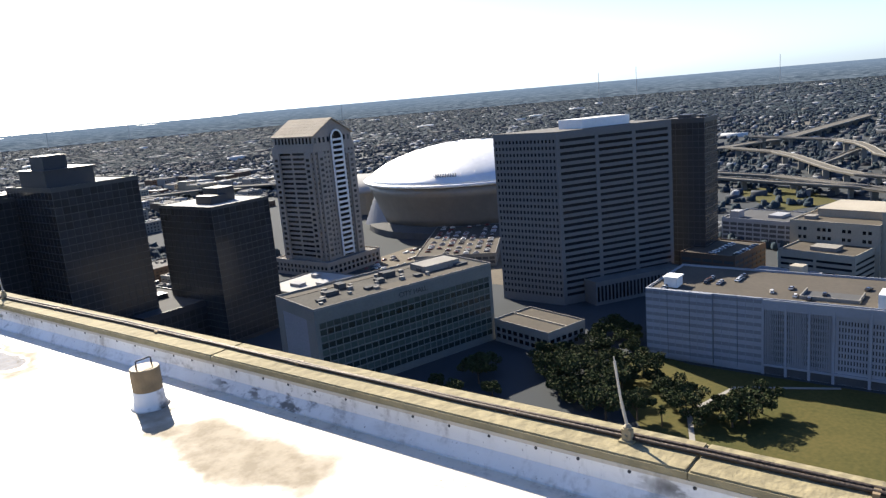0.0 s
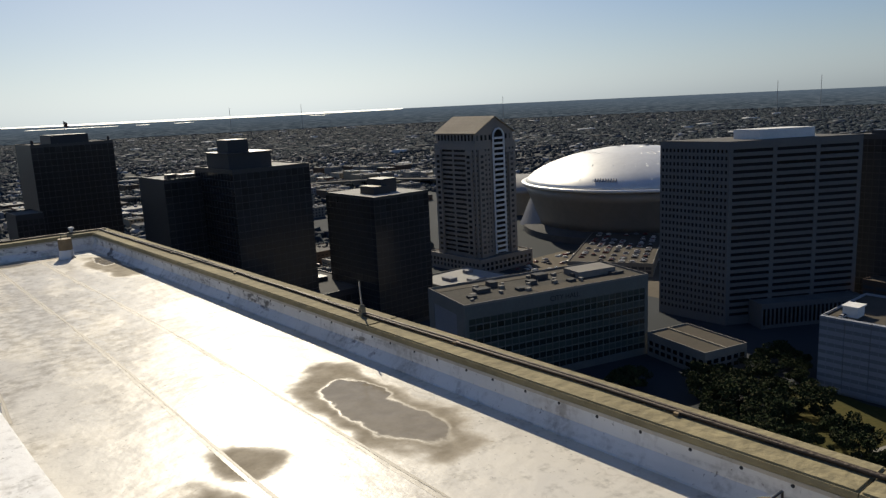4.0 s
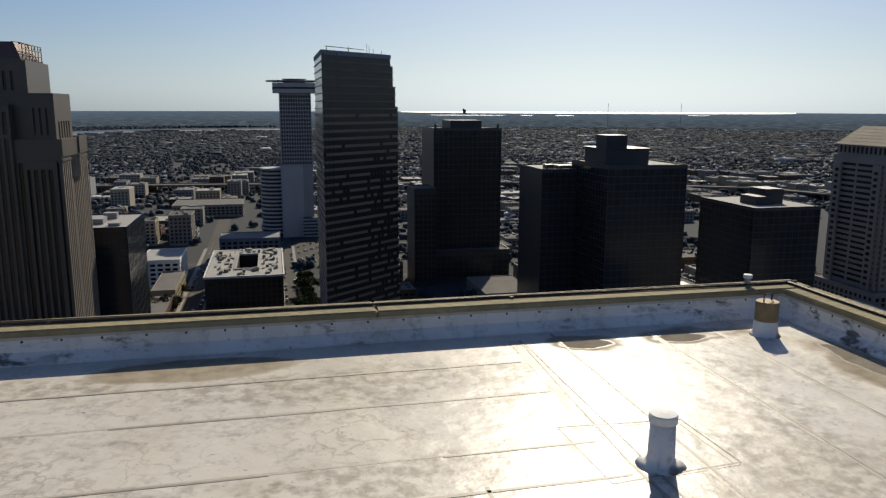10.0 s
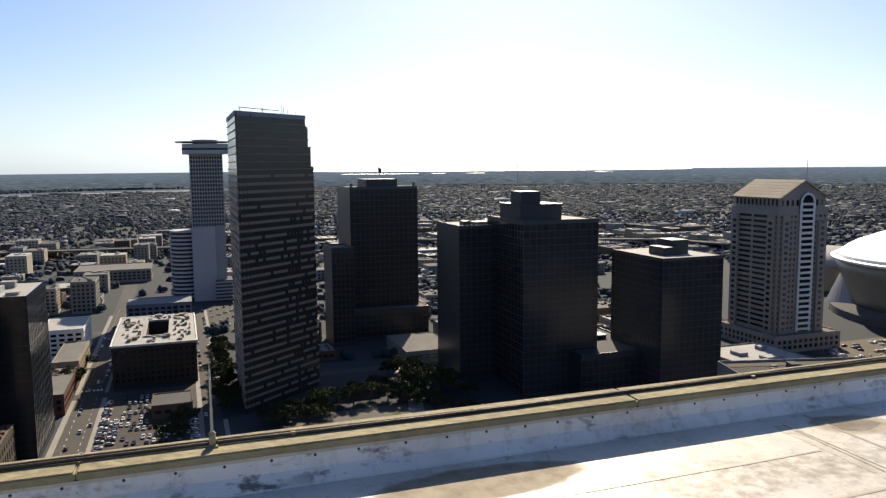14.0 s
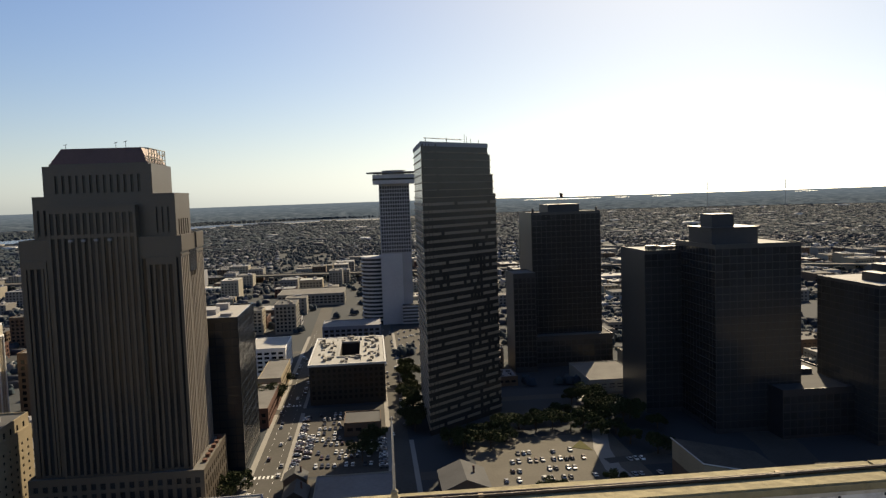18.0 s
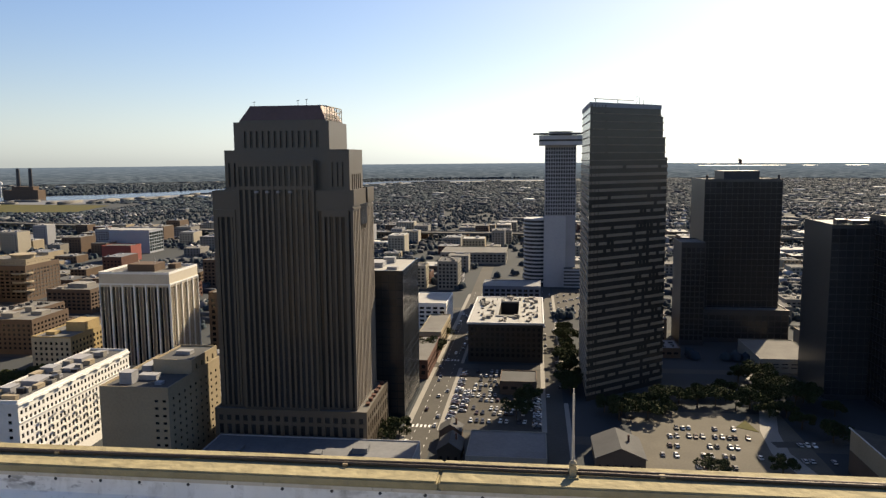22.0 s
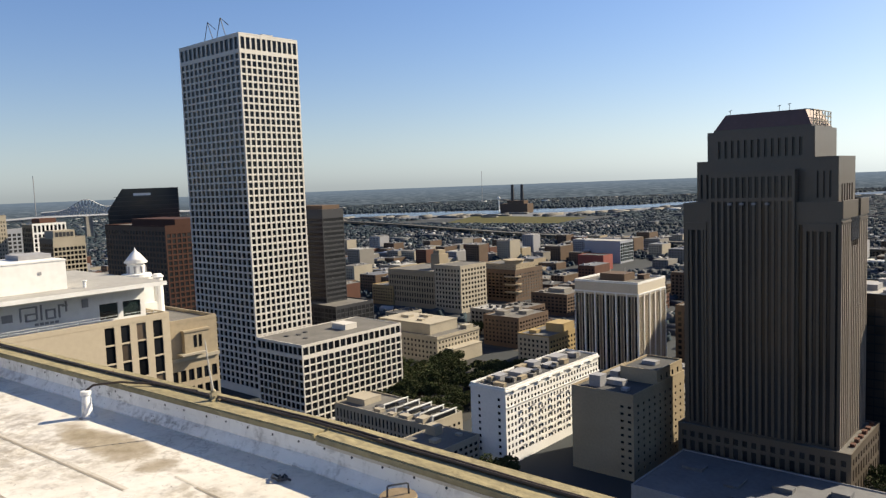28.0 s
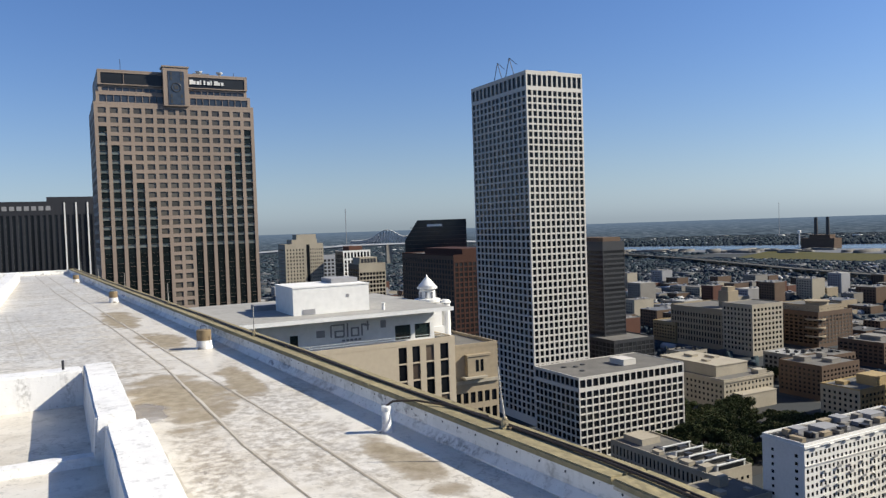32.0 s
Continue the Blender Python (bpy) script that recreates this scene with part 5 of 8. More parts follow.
slab = thing("slanted_tower", "dark glass tower with one slanting shoulder", "building", -734, 335, 0, -64)
sl = Boxes()
prof = [(0, 0), (66, 0), (66, 133), (14, 133), (0, 112)]
sl.v = [(x, 0, z) for x, z in prof] + [(x, 28, z) for x, z in prof]
sl.f = [(0, 1, 2, 3, 4), (9, 8, 7, 6, 5)] + [(i, 5 + i, 5 + (i + 1) % 5, (i + 1) % 5) for i in range(5)]
slab.matrix_basis = pose(-739, 330, 0, 0, 0, 63)
part("body", sl, M["glass_slate"], slab, "blue-black glass")
for k in range(28):
    part("floor_band", Boxes().box(0.2 if k < 26 else 6, -0.15, 6 + k * 4.4, 66.1, 0, 6.5 + k * 4.4), M["dark_metal"], slab)
part("sign", Boxes().box(24, -0.3, 126, 40, -0.1, 128.5), M["paint_white"], slab, "white sign as a plain bar")
red = block("red_brick_tower", "dark red brick tower with a deep window grid", -594, 261, 93, 40, 104, M["brick_deep"],
            {"E": dict(cols=even(0, 40, 10, 1.1), rows=even(2, 100, 25, 1.2), glass=GB, limit=200), "S": dict(cols=even(0, 93, 19, 1.5), rows=even(2, 102, 25, 1.3), glass=GB, limit=100, wall=M["brick_brown"])})
part("plant_room", Boxes().box(28, 8, 104, 93 - 0.5, 34, 109), M["brick_deep"], red)
beige = block("beige_tower", "tan stepped hotel tower with a dark central slot", -759, 198, 26, 39, 112.5, M["cream_wall"], {"E": dict(cols=even(0, 20.3, 6, 1.7) + [(21.4, 24.9)] + [(25.6 + 2.2 * k, 26.6 + 2.2 * k) for k in range(6)], rows=even(3, 110, 30, 1.7), glass=GD, limit=160), "S": grid(26, 6, 1.8, 3, 110, 30, 1.6, GD, limit=20)}, depth=0.8)
part("upper_block", Boxes().box(4, 8, 112.5, 22, 34, 117.5).box(8, 13, 117.5, 22, 33, 122.5), M["cream_wall"], beige)
part("slot", Boxes().box(25.9, 21.5, 2, 26.1, 24.8, 112.4), GD, beige)
# dark south wall: the shade on that side is put into its colour
creamoff = block("cream_office", "cream office block with a rooftop sign", -669, 239.7, 27, 25.7, 94, M["cream_wall"], {"E": grid(25.7, 8, 0.7, 3, 88, 22, 1.2, GD, limit=160), "S": dict(wall=M["dark_metal"], **grid(27, 6, 1.2, 3, 91, 24, 1.3, GD, limit=20))})
part("sign_wall", Boxes().box(8, 1.2, 94, 26, 18, 100.5), M["cream_wall"], creamoff)
ls = Boxes()
for k in range(5):
    ls.box(26, 2.6 + k * 3.0, 95.6, 26.2, 4.8 + k * 3.0, 99.2)
part("sign", ls, M["dark_metal"], creamoff, "dark sign letters as plain bars")
# south side coloured dark as well, for the shade it stands in
back = block("piered_office", "dark office block with white piers under a red roof", -741, 252, 24, 29, 104, M["white_wall"], {"E": dict(cols=even(0, 29, 8, 1.3), rows=even(60, 96, 9, 0.8) + [(97, 103)], glass=GD, limit=60), "S": dict(wall=M["dark_metal"], **grid(24, 6, 1.2, 60, 102, 9, 1.2, GB, limit=20))})
part("red_roof", Boxes().box(2, 8, 104, 20, 22, 109), M["brick_red"], back)
slate = block("slate_office", "dark slate-blue office slab", -850, 262, 24, 46, 96, M["blue_gray"], {"E": grid(46, 10, 1.4, 40, 94, 13, 1.4, GB, limit=20)})
dk = block("banded_office", "dark banded office tower", -520, 383, 42, 22, 109, M["dark_metal"], {"E": dict(cols=[(0.5, 21.5)], rows=even(3, 104, 26, 1.5), glass=GB), "S": dict(cols=[(0.5, 41.5)], rows=even(3, 104, 26, 1.5), glass=GB)}, depth=0.5)
part("crown", Boxes().box(2, 2, 109, 40, 20, 113), M["brick_brown"], dk)
dlow = block("dark_annexe", "dark low annexe at the tower's foot", -500, 372, 46, 40, 34, M["dark_metal"], {"E": grid(40, 9, 0.6, 2, 33, 8, 0.8, GB), "S": grid(46, 10, 0.6, 2, 33, 8, 0.8, GB)})

# ---- the roof underfoot ----
RZ, PZ, CW = 126.36, 126.57, 0.225
X0, Y0 = -43.6, -24.0
BEND_X, BEND = -10.0, math.atan(0.0625)
BENT = Matrix.Translation((BEND_X, 0, 0)) @ Matrix.Rotation(BEND, 4, "Z") @ Matrix.Translation((-BEND_X, 0, 0))


def bent(x, y, z=0.0):
    """A point laid out along the straight parapet, moved on to the part that turns inwards."""
    return BENT @ Vector((x, y, z)) if x < BEND_X else Vector((x, y, z))




def membrane(name, clean, grime, rough, stains=(), spots=0.85):
    """White roof coating: mottled dirt at two scales, dark specks, and gloss that varies with the dirt."""
    m = bpy.data.materials.new(name)
    m.use_nodes = True
    t = m.node_tree
    bsdf = t.nodes["Principled BSDF"]
    co = t.nodes.new("ShaderNodeTexCoord")

    def noise_at(scale, detail, lo, hi, stretch=None):
        n = t.nodes.new("ShaderNodeTexNoise")
        n.inputs["Scale"].default_value, n.inputs["Detail"].default_value = scale, detail
        n.inputs["Roughness"].default_value = 0.6
        if stretch:
            mp = t.nodes.new("ShaderNodeMapping")
            mp.inputs["Scale"].default_value = stretch
            t.links.new(co.outputs["Object"], mp.inputs["Vector"])
            t.links.new(mp.outputs[0], n.inputs["Vector"])
        else:
            t.links.new(co.outputs["Object"], n.inputs["Vector"])
        r = t.nodes.new("ShaderNodeMapRange")
        r.inputs["From Min"].default_value, r.inputs["From Max"].default_value = lo, hi
        t.links.new(n.outputs[0], r.inputs["Value"])
        return r.outputs[0]

    wide = noise_at(0.55, 6, 0.42, 0.72)
    mid = noise_at(3.2, 8, 0.48, 0.78, (1.0, 0.45, 1.0))
    speck = noise_at(38.0, 3, 0.66, 0.74)

    def both(a, b):
        mt = t.nodes.new("ShaderNodeMath")
        mt.operation = "MULTIPLY"
        t.links.new(a, mt.inputs[0])
        t.links.new(b, mt.inputs[1])
        return mt.outputs[0]

    scuff = both(noise_at(1.1, 5, 0.54, 0.68), noise_at(16.0, 6, 0.46, 0.62))
    streak = both(noise_at(2.4, 6, 0.55, 0.70, (0.25, 1.6, 1.0) if stains else (0.3, 0.3, 3.4)), noise_at(22.0, 5, 0.42, 0.62))
    drip = both(noise_at(5.0, 4, 0.52, 0.66, (1.6, 1.6, 0.25)), noise_at(30.0, 4, 0.40, 0.60))
    blot = both(noise_at(1.3, 4, 0.48, 0.60, (0.7, 0.7, 2.0)), noise_at(8.0, 9, 0.54, 0.61, (0.6, 0.6, 1.5))) if not stains else both(noise_at(0.8, 4, 0.52, 0.60), noise_at(14.0, 4, 0.66, 0.70, (0.45, 1.3, 1.0)))
    mixes = bsdf.inputs["Base Color"]
    bsdf.inputs["Specular IOR Level"].default_value = 0.24
    last = None
    cells = t.nodes.new("ShaderNodeTexVoronoi")
    cells.feature = "DISTANCE_TO_EDGE"
    cells.inputs["Scale"].default_value = 5.5
    warp = t.nodes.new("ShaderNodeTexNoise")
    warp.inputs["Scale"].default_value, warp.inputs["Detail"].default_value = 7.0, 5
    t.links.new(co.outputs["Object"], warp.inputs["Vector"])
    shove = t.nodes.new("ShaderNodeMix")
    shove.data_type = "VECTOR"
    shove.inputs[0].default_value = 0.22
    t.links.new(co.outputs["Object"], shove.inputs[4])
    t.links.new(warp.outputs[1], shove.inputs[5])
    t.links.new(shove.outputs[1], cells.inputs["Vector"])
    thin = t.nodes.new("ShaderNodeMapRange")
    thin.inputs["From Min"].default_value, thin.inputs["From Max"].default_value = 0.045, 0.012
    t.links.new(cells.outputs["Distance"], thin.inputs["Value"])
    crack = both(thin.outputs[0], noise_at(0.9, 5, 0.52, 0.64))
    for fac, col, amount in ((wide, grime, 0.5), (mid, tuple(c * 0.8 for c in grime), 0.3), (scuff, (0.23, 0.19, 0.14), 0.6), (streak, (0.24, 0.21, 0.165) if stains else (0.13, 0.12, 0.10), 0.4 if stains else 0.9 * spots), (drip, (0.16, 0.145, 0.12), 0.45), (speck, (0.10, 0.085, 0.065), 0.75), (crack, (0.24, 0.195, 0.135), 0.45 if stains else 0.0), (blot, (0.055, 0.048, 0.04), spots)):
        mul = t.nodes.new("ShaderNodeMath")
        mul.operation = "MULTIPLY"
        mul.inputs[1].default_value = amount
        t.links.new(fac, mul.inputs[0])
        mx = t.nodes.new("ShaderNodeMix")
        mx.data_type = "RGBA"
        if last:
            t.links.new(last, mx.inputs[6])
        else:
            mx.inputs[6].default_value = (*clean, 1)
        mx.inputs[7].default_value = (*col, 1)
        t.links.new(mul.outputs[0], mx.inputs[0])
        last = mx.outputs[2]
    wob = t.nodes.new("ShaderNodeTexNoise")
    wob.inputs["Scale"].default_value, wob.inputs["Detail"].default_value = 2.6, 8
    t.links.new(co.outputs["Object"], wob.inputs["Vector"])
    masks = {}
    for x, y, rx, ry, kind in stains:
        off = t.nodes.new("ShaderNodeVectorMath")
        off.operation = "SUBTRACT"
        off.inputs[1].default_value = (x, y, RZ)
        t.links.new(co.outputs["Object"], off.inputs[0])
        sc = t.nodes.new("ShaderNodeVectorMath")
        sc.operation = "MULTIPLY"
        sc.inputs[1].default_value = (1 / rx, 1 / ry, 0)
        t.links.new(off.outputs[0], sc.inputs[0])
        ln = t.nodes.new("ShaderNodeVectorMath")
        ln.operation = "LENGTH"
        t.links.new(sc.outputs[0], ln.inputs[0])
        mad = t.nodes.new("ShaderNodeMath")
        mad.operation = "MULTIPLY_ADD"
        mad.inputs[1].default_value = 0.6 if kind == "pan" else 2.3
        t.links.new(wob.outputs[0], mad.inputs[0])
        t.links.new(ln.outputs["Value"], mad.inputs[2])
        mr = t.nodes.new("ShaderNodeMapRange")
        mr.interpolation_type = "SMOOTHSTEP"
        mr.inputs["From Min"].default_value, mr.inputs["From Max"].default_value = (1.42, 1.2) if kind == "pan" else ((2.2, 1.8) if kind == "wet" else (2.35, 1.75))
        t.links.new(mad.outputs[0], mr.inputs["Value"])
        kind = "dry" if kind == "pan" else kind
        if kind in masks:
            mm = t.nodes.new("ShaderNodeMath")
            mm.operation = "MAXIMUM"
            t.links.new(masks[kind], mm.inputs[0])
            t.links.new(mr.outputs[0], mm.inputs[1])
            masks[kind] = mm.outputs[0]
        else:
            masks[kind] = mr.outputs[0]
    if "dry" in masks:
        inv = t.nodes.new("ShaderNodeMath")
        inv.operation = "MULTIPLY_ADD"
        inv.inputs[1].default_value, inv.inputs[2].default_value = -1.0, 1.0
        t.links.new(masks["dry"], inv.inputs[0])
        edge = t.nodes.new("ShaderNodeMath")
        edge.operation, edge.use_clamp = "MULTIPLY", True
        t.links.new(both(masks["dry"], inv.outputs[0]), edge.inputs[0])
        edge.inputs[1].default_value = 2.6
        masks["tide"] = edge.outputs[0]
        masks["silt"] = both(masks["dry"], noise_at(9.0, 8, 0.40, 0.62))
    if "rub" in masks:
        masks["rub"] = both(masks["rub"], noise_at(11.0, 8, 0.42, 0.60))
    for kind, col, amount in (("dry", (0.275, 0.23, 0.16), 0.88), ("silt", (0.16, 0.128, 0.082), 0.6), ("tide", (0.20, 0.155, 0.10), 0.68), ("rub", (0.25, 0.21, 0.15), 0.7), ("wet", (0.25, 0.22, 0.175), 0.5)):
        if kind in masks:
            mul = t.nodes.new("ShaderNodeMath")
            mul.operation = "MULTIPLY"
            mul.inputs[1].default_value = amount
            t.links.new(masks[kind], mul.inputs[0])
            mx = t.nodes.new("ShaderNodeMix")
            mx.data_type = "RGBA"
            t.links.new(mul.outputs[0], mx.inputs[0])
            t.links.new(last, mx.inputs[6])
            mx.inputs[7].default_value = (*col, 1)
            last = mx.outputs[2]
    t.links.new(last, mixes)
    rr = t.nodes.new("ShaderNodeMapRange")
    rr.inputs["To Min"].default_value, rr.inputs["To Max"].default_value = rough, rough + 0.28
    t.links.new(mid, rr.inputs["Value"])
    gloss = rr.outputs[0]
    if "dry" in masks:
        dull = t.nodes.new("ShaderNodeMix")
        dull.inputs[3].default_value = 0.85
        t.links.new(masks["dry"], dull.inputs[0])
        t.links.new(gloss, dull.inputs[2])
        gloss = dull.outputs[0]
    if "wet" in masks:
        wx = t.nodes.new("ShaderNodeMix")
        wx.inputs[3].default_value = 0.05
        t.links.new(masks["wet"], wx.inputs[0])
        t.links.new(gloss, wx.inputs[2])
        gloss = wx.outputs[0]
    t.links.new(gloss, bsdf.inputs["Roughness"])
    h = t.nodes.new("ShaderNodeTexNoise")
    h.inputs["Scale"].default_value, h.inputs["Detail"].default_value = 6.0, 5
    t.links.new(co.outputs["Object"], h.inputs["Vector"])
    b = t.nodes.new("ShaderNodeBump")
    b.inputs["Strength"].default_value, b.inputs["Distance"].default_value = 0.35, 0.02
    t.links.new(h.outputs[0], b.inputs["Height"])
    t.links.new(b.outputs[0], bsdf.inputs["Normal"])
    return m


STAINS = [(-4.2, -0.34, 0.56, 0.19, "pan"), (-5.3, -0.5, 1.0, 0.16, "rub"), (-1.4, -3.2, 0.7, 2.2, "rub"), (-17.5, -2.2, 3.0, 0.6, "rub"), (-13.0, -0.9, 2.0, 0.3, "rub"), (-1.7, -0.33, 0.26, 0.16, "dry"), (-1.7, -0.35, 0.2, 0.1, "wet"), (-0.98, -0.36, 0.36, 0.17, "dry"), (-0.98, -0.36, 0.28, 0.1, "wet"), (-0.24, -1.4, 0.17, 0.85, "dry"), (-0.2, -1.0, 0.09, 0.3, "wet"),
          (-1.05, -0.95, 0.32, 0.3, "rub"), (-1.85, -1.09, 0.18, 0.3, "rub"), (-1.1, -4.0, 0.22, 0.42, "rub"), (-1.03, -2.5, 0.16, 0.2, "rub"), (-2.1, -2.15, 0.3, 0.25, "rub"), (-2.15, -1.5, 0.1, 0.5, "rub"), (-0.45, -6.45, 0.28, 0.45, "dry"), (-0.45, -6.6, 0.16, 0.25, "wet"),
          (-0.5, -10.0, 0.26, 0.8, "dry"), (-0.5, -7.1, 0.26, 0.55, "dry"), (-0.5, -7.1, 0.17, 0.4, "wet"), (-1.3, -7.0, 0.16, 0.3, "dry"), (-1.62, -7.45, 0.2, 0.38, "dry"), (-1.62, -7.45, 0.13, 0.26, "wet"), (-14.65, -1.68, 1.25, 0.52, "dry"), (-13.95, -1.95, 0.62, 0.24, "wet"), (-15.1, -0.9, 0.85, 0.17, "dry"),
          (-11.6, -0.56, 0.8, 0.16, "dry"), (-12.2, -1.75, 1.5, 0.26, "rub"), (-18.8, -1.25, 1.0, 0.28, "dry"), (-22.4, -1.6, 1.5, 0.3, "dry"), (-22, -3.4, 6.0, 1.6, "rub"), (-31, -3.0, 8.0, 1.8, "rub"), (-38, -4.5, 7.0, 2.5, "rub"), (-13.2, -1.0, 2.2, 0.5, "rub"), (-7.8, -0.42, 0.85, 0.15, "dry"), (-28, -1.7, 1.8, 0.5, "rub"), (-2.1, -3.4, 0.32, 2.6, "rub"), (-1.3, -1.9, 0.28, 1.1, "rub"), (-3.4, -2.05, 1.6, 0.3, "rub"), (-3.3, -0.8, 1.3, 0.25, "rub"), (-9.9, -0.8, 0.7, 0.3, "rub")]
roof_mat = membrane("roof_membrane", (0.645, 0.61, 0.542), (0.43, 0.37, 0.275), 0.31, STAINS, 0.4)
curb_mat = membrane("white_flashing", (0.76, 0.75, 0.72), (0.40, 0.38, 0.34), 0.5)
coping_mat = material("tan_coping", (0.315, 0.268, 0.158), 0.85, var=0.42, grain=14, big=1.6, bump=0.4)
seam_mat = membrane("seam_dirt", (0.50, 0.46, 0.385), (0.36, 0.31, 0.235), 0.42, (), 0.12)
wrap_mat = membrane("white_wrapping", (0.78, 0.77, 0.75), (0.60, 0.575, 0.53), 0.45, (), 0.12)
rust_mat = material("rusty_steel", (0.30, 0.22, 0.125), 0.7, 0.3, var=0.5, grain=14, big=3, bump=0.2)
cable_mat = material("cable_braid", (0.07, 0.05, 0.035), 0.6, 0.4, grain=60, big=4)

deck_ob = setting("roof_deck", Boxes().prism([(X0, Y0), (0.02, Y0), (0.02, 0.02), (BEND_X, 0.02), tuple(bent(X0, 0.02).xy)], RZ - 0.4, RZ), roof_mat, "white coated membrane roof, stained and seamed", "roof")
setting("building_shaft", Boxes().prism([(X0 - CW, Y0 - CW), (CW, Y0 - CW), (CW, CW), (BEND_X, CW), tuple(bent(X0 - CW, CW).xy)], 0, RZ - 0.4), M["concrete"], "concrete shaft of the tower underfoot", "building")


def profile_wall(name, p, q, inward, label):
    """A parapet from p to q: its inner face leans out a little and ends in a cant strip on the roof."""
    mb = Boxes()
    a, b, n = Vector((*p, 0)), Vector((*q, 0)), Vector((*inward, 0))
    prof = [(-CW, RZ - 0.4), (-CW, PZ - 0.045), (0.0, PZ - 0.045), (0.008, RZ + 0.07), (0.06, RZ + 0.012), (0.06, RZ - 0.4)]
    for c in (a, b):
        mb.v += [tuple(c + n * d + Vector((0, 0, z))) for d, z in prof]
    k = len(prof)
    mb.f = [tuple(range(k)), tuple(reversed(range(k, 2 * k)))] + [(i, k + i, k + (i + 1) % k, (i + 1) % k) for i in range(k)]
    bm = bmesh.new()
    me = mb.mesh(name, curb_mat)
    bm.from_mesh(me)
    bmesh.ops.recalc_face_normals(bm, faces=bm.faces)
    bm.to_mesh(me)
    bm.free()
    return tagged(new(name, me), label, "wall", "", "structure")


par_b = profile_wall("parapet_south", (BEND_X, 0), (CW, 0), (0, -1), "low white flashed parapet with a row of fasteners")
par_c = profile_wall("parapet_south_far", tuple(bent(X0 - CW, 0).xy), (BEND_X, 0), (math.sin(BEND), -math.cos(BEND)), "low white flashed parapet running on at a slight angle")
par_a = profile_wall("parapet_west", (0, Y0), (0, -0.001), (-1, 0), "low white flashed parapet with a row of fasteners")
profile_wall("parapet_east", (X0, Y0), (X0, bent(X0, 0).y - 0.001), (1, 0), "low white flashed parapet at the far end")
profile_wall("parapet_north", (X0 - CW, Y0), (CW, Y0), (0, 1), "low white flashed parapet")
dot = Boxes().lathe([(0.008, 0), (0.008, 0.004), (0.004, 0.006)], 8).mesh("fastener", M["dark_metal"])
rnd = random.Random(4)
for k in range(110):
    ob = new("fastener", dot)
    far_on = -0.3 - 0.235 * k < BEND_X
    ob.parent = par_c if far_on else par_b
    ob.matrix_basis = (BENT if far_on else Matrix()) @ Matrix.Translation((-0.3 - 0.235 * k + rnd.uniform(-0.02, 0.02), -0.001, PZ - 0.075)) @ Matrix.Rotation(math.pi / 2, 4, "X")
for k in range(64):
    ob = new("fastener", dot)
    ob.parent = par_a
    ob.matrix_basis = Matrix.Translation((-0.001, -0.3 - 0.235 * k + rnd.uniform(-0.02, 0.02), PZ - 0.075)) @ Matrix.Rotation(-math.pi / 2, 4, "Y")

coping = tagged(new("coping"), "weathered tan coping stones with a lightning cable along them", "coping", "", "structure")


def coping_stone(x0, y0, x1, y1):
    """One length of coping, slightly crowned, with a dark drip edge."""
    bm = bmesh.new()
    bmesh.ops.create_cube(bm, size=1)
    for v in bm.verts:
        v.co = Vector(((x0 + x1) / 2 + v.co.x * (x1 - x0), (y0 + y1) / 2 + v.co.y * (y1 - y0), PZ - 0.022 + v.co.z * 0.044))
    bmesh.ops.bevel(bm, geom=[e for e in bm.edges if e.calc_length() > 0.2], offset=0.008, segments=2, affect="EDGES")
    me = bpy.data.meshes.new("coping_stone")
    bm.to_mesh(me)
    bm.free()
    me.materials.append(coping_mat)
    ob = new("coping_stone", me)
    ob.parent = coping
    if x1 <= BEND_X + 0.01:
        ob.matrix_basis = BENT


k = 0.0
while k < 43.5:
    coping_stone(-0.012 - min(k + (3.056 if k > 7 or k < 6 else 10 - k - 0.012), 43.8), -0.018, -0.012 - k if k else CW + 0.02, CW + 0.02)
    k += 3.06 if k > 7 or k < 6 else 10 - k
k = 0.04
while k < 23.8:
    coping_stone(-0.018, -min(k + 3.056, 23.9), CW + 0.02, -k)
    k += 3.06
drip = Boxes().box(BEND_X, -0.012, PZ - 0.062, -0.012, 0.02, PZ - 0.044).box(-0.012, Y0, PZ - 0.062, 0.02, -0.012, PZ - 0.044)
tagged(part("drip_edge", drip, seam_mat, coping), "")


def cable(pts, r, mat, parent, name="cable"):
    cu = bpy.data.curves.new(name, "CURVE")
    cu.dimensions, cu.bevel_depth, cu.bevel_resolution, cu.resolution_u = "3D", r, 2, 4
    sp = cu.splines.new("POLY")
    sp.points.add(len(pts) - 1)
    for p, q in zip(sp.points, pts):
        p.co = (*q, 1)
    cu.materials.append(mat)
    ob = new(name, cu)
    ob.parent = parent
    return ob


rnd = random.Random(9)
for off, amp in ((0.118, 0.010), (0.140, 0.016)):
    cable([tuple(bent(0.2 - 0.4 * i, off + amp * math.sin(i * 0.55 + off * 40) + rnd.uniform(-0.005, 0.005), PZ + 0.012)) for i in range(109)], 0.0095, cable_mat, coping)
    cable([(off + amp * math.sin(i * 0.5 + off * 30) + rnd.uniform(-0.005, 0.005), 0.1 - 0.4 * i, PZ + 0.012) for i in range(60)], 0.0095, cable_mat, coping)
clamp = Boxes().box(-0.012, -0.028, 0, 0.012, 0.028, 0.016).mesh("clamp", rust_mat)
for i in range(28):
    for m in (Matrix.Translation(bent(-0.6 - 1.5 * i, 0.129, PZ)), Matrix.Translation((0.129, -0.9 - 1.5 * i, PZ)) @ Matrix.Rotation(math.pi / 2, 4, "Z")):
        if m.translation.y > Y0:
            ob = new("clamp", clamp)
            ob.parent = coping
            ob.matrix_basis = m


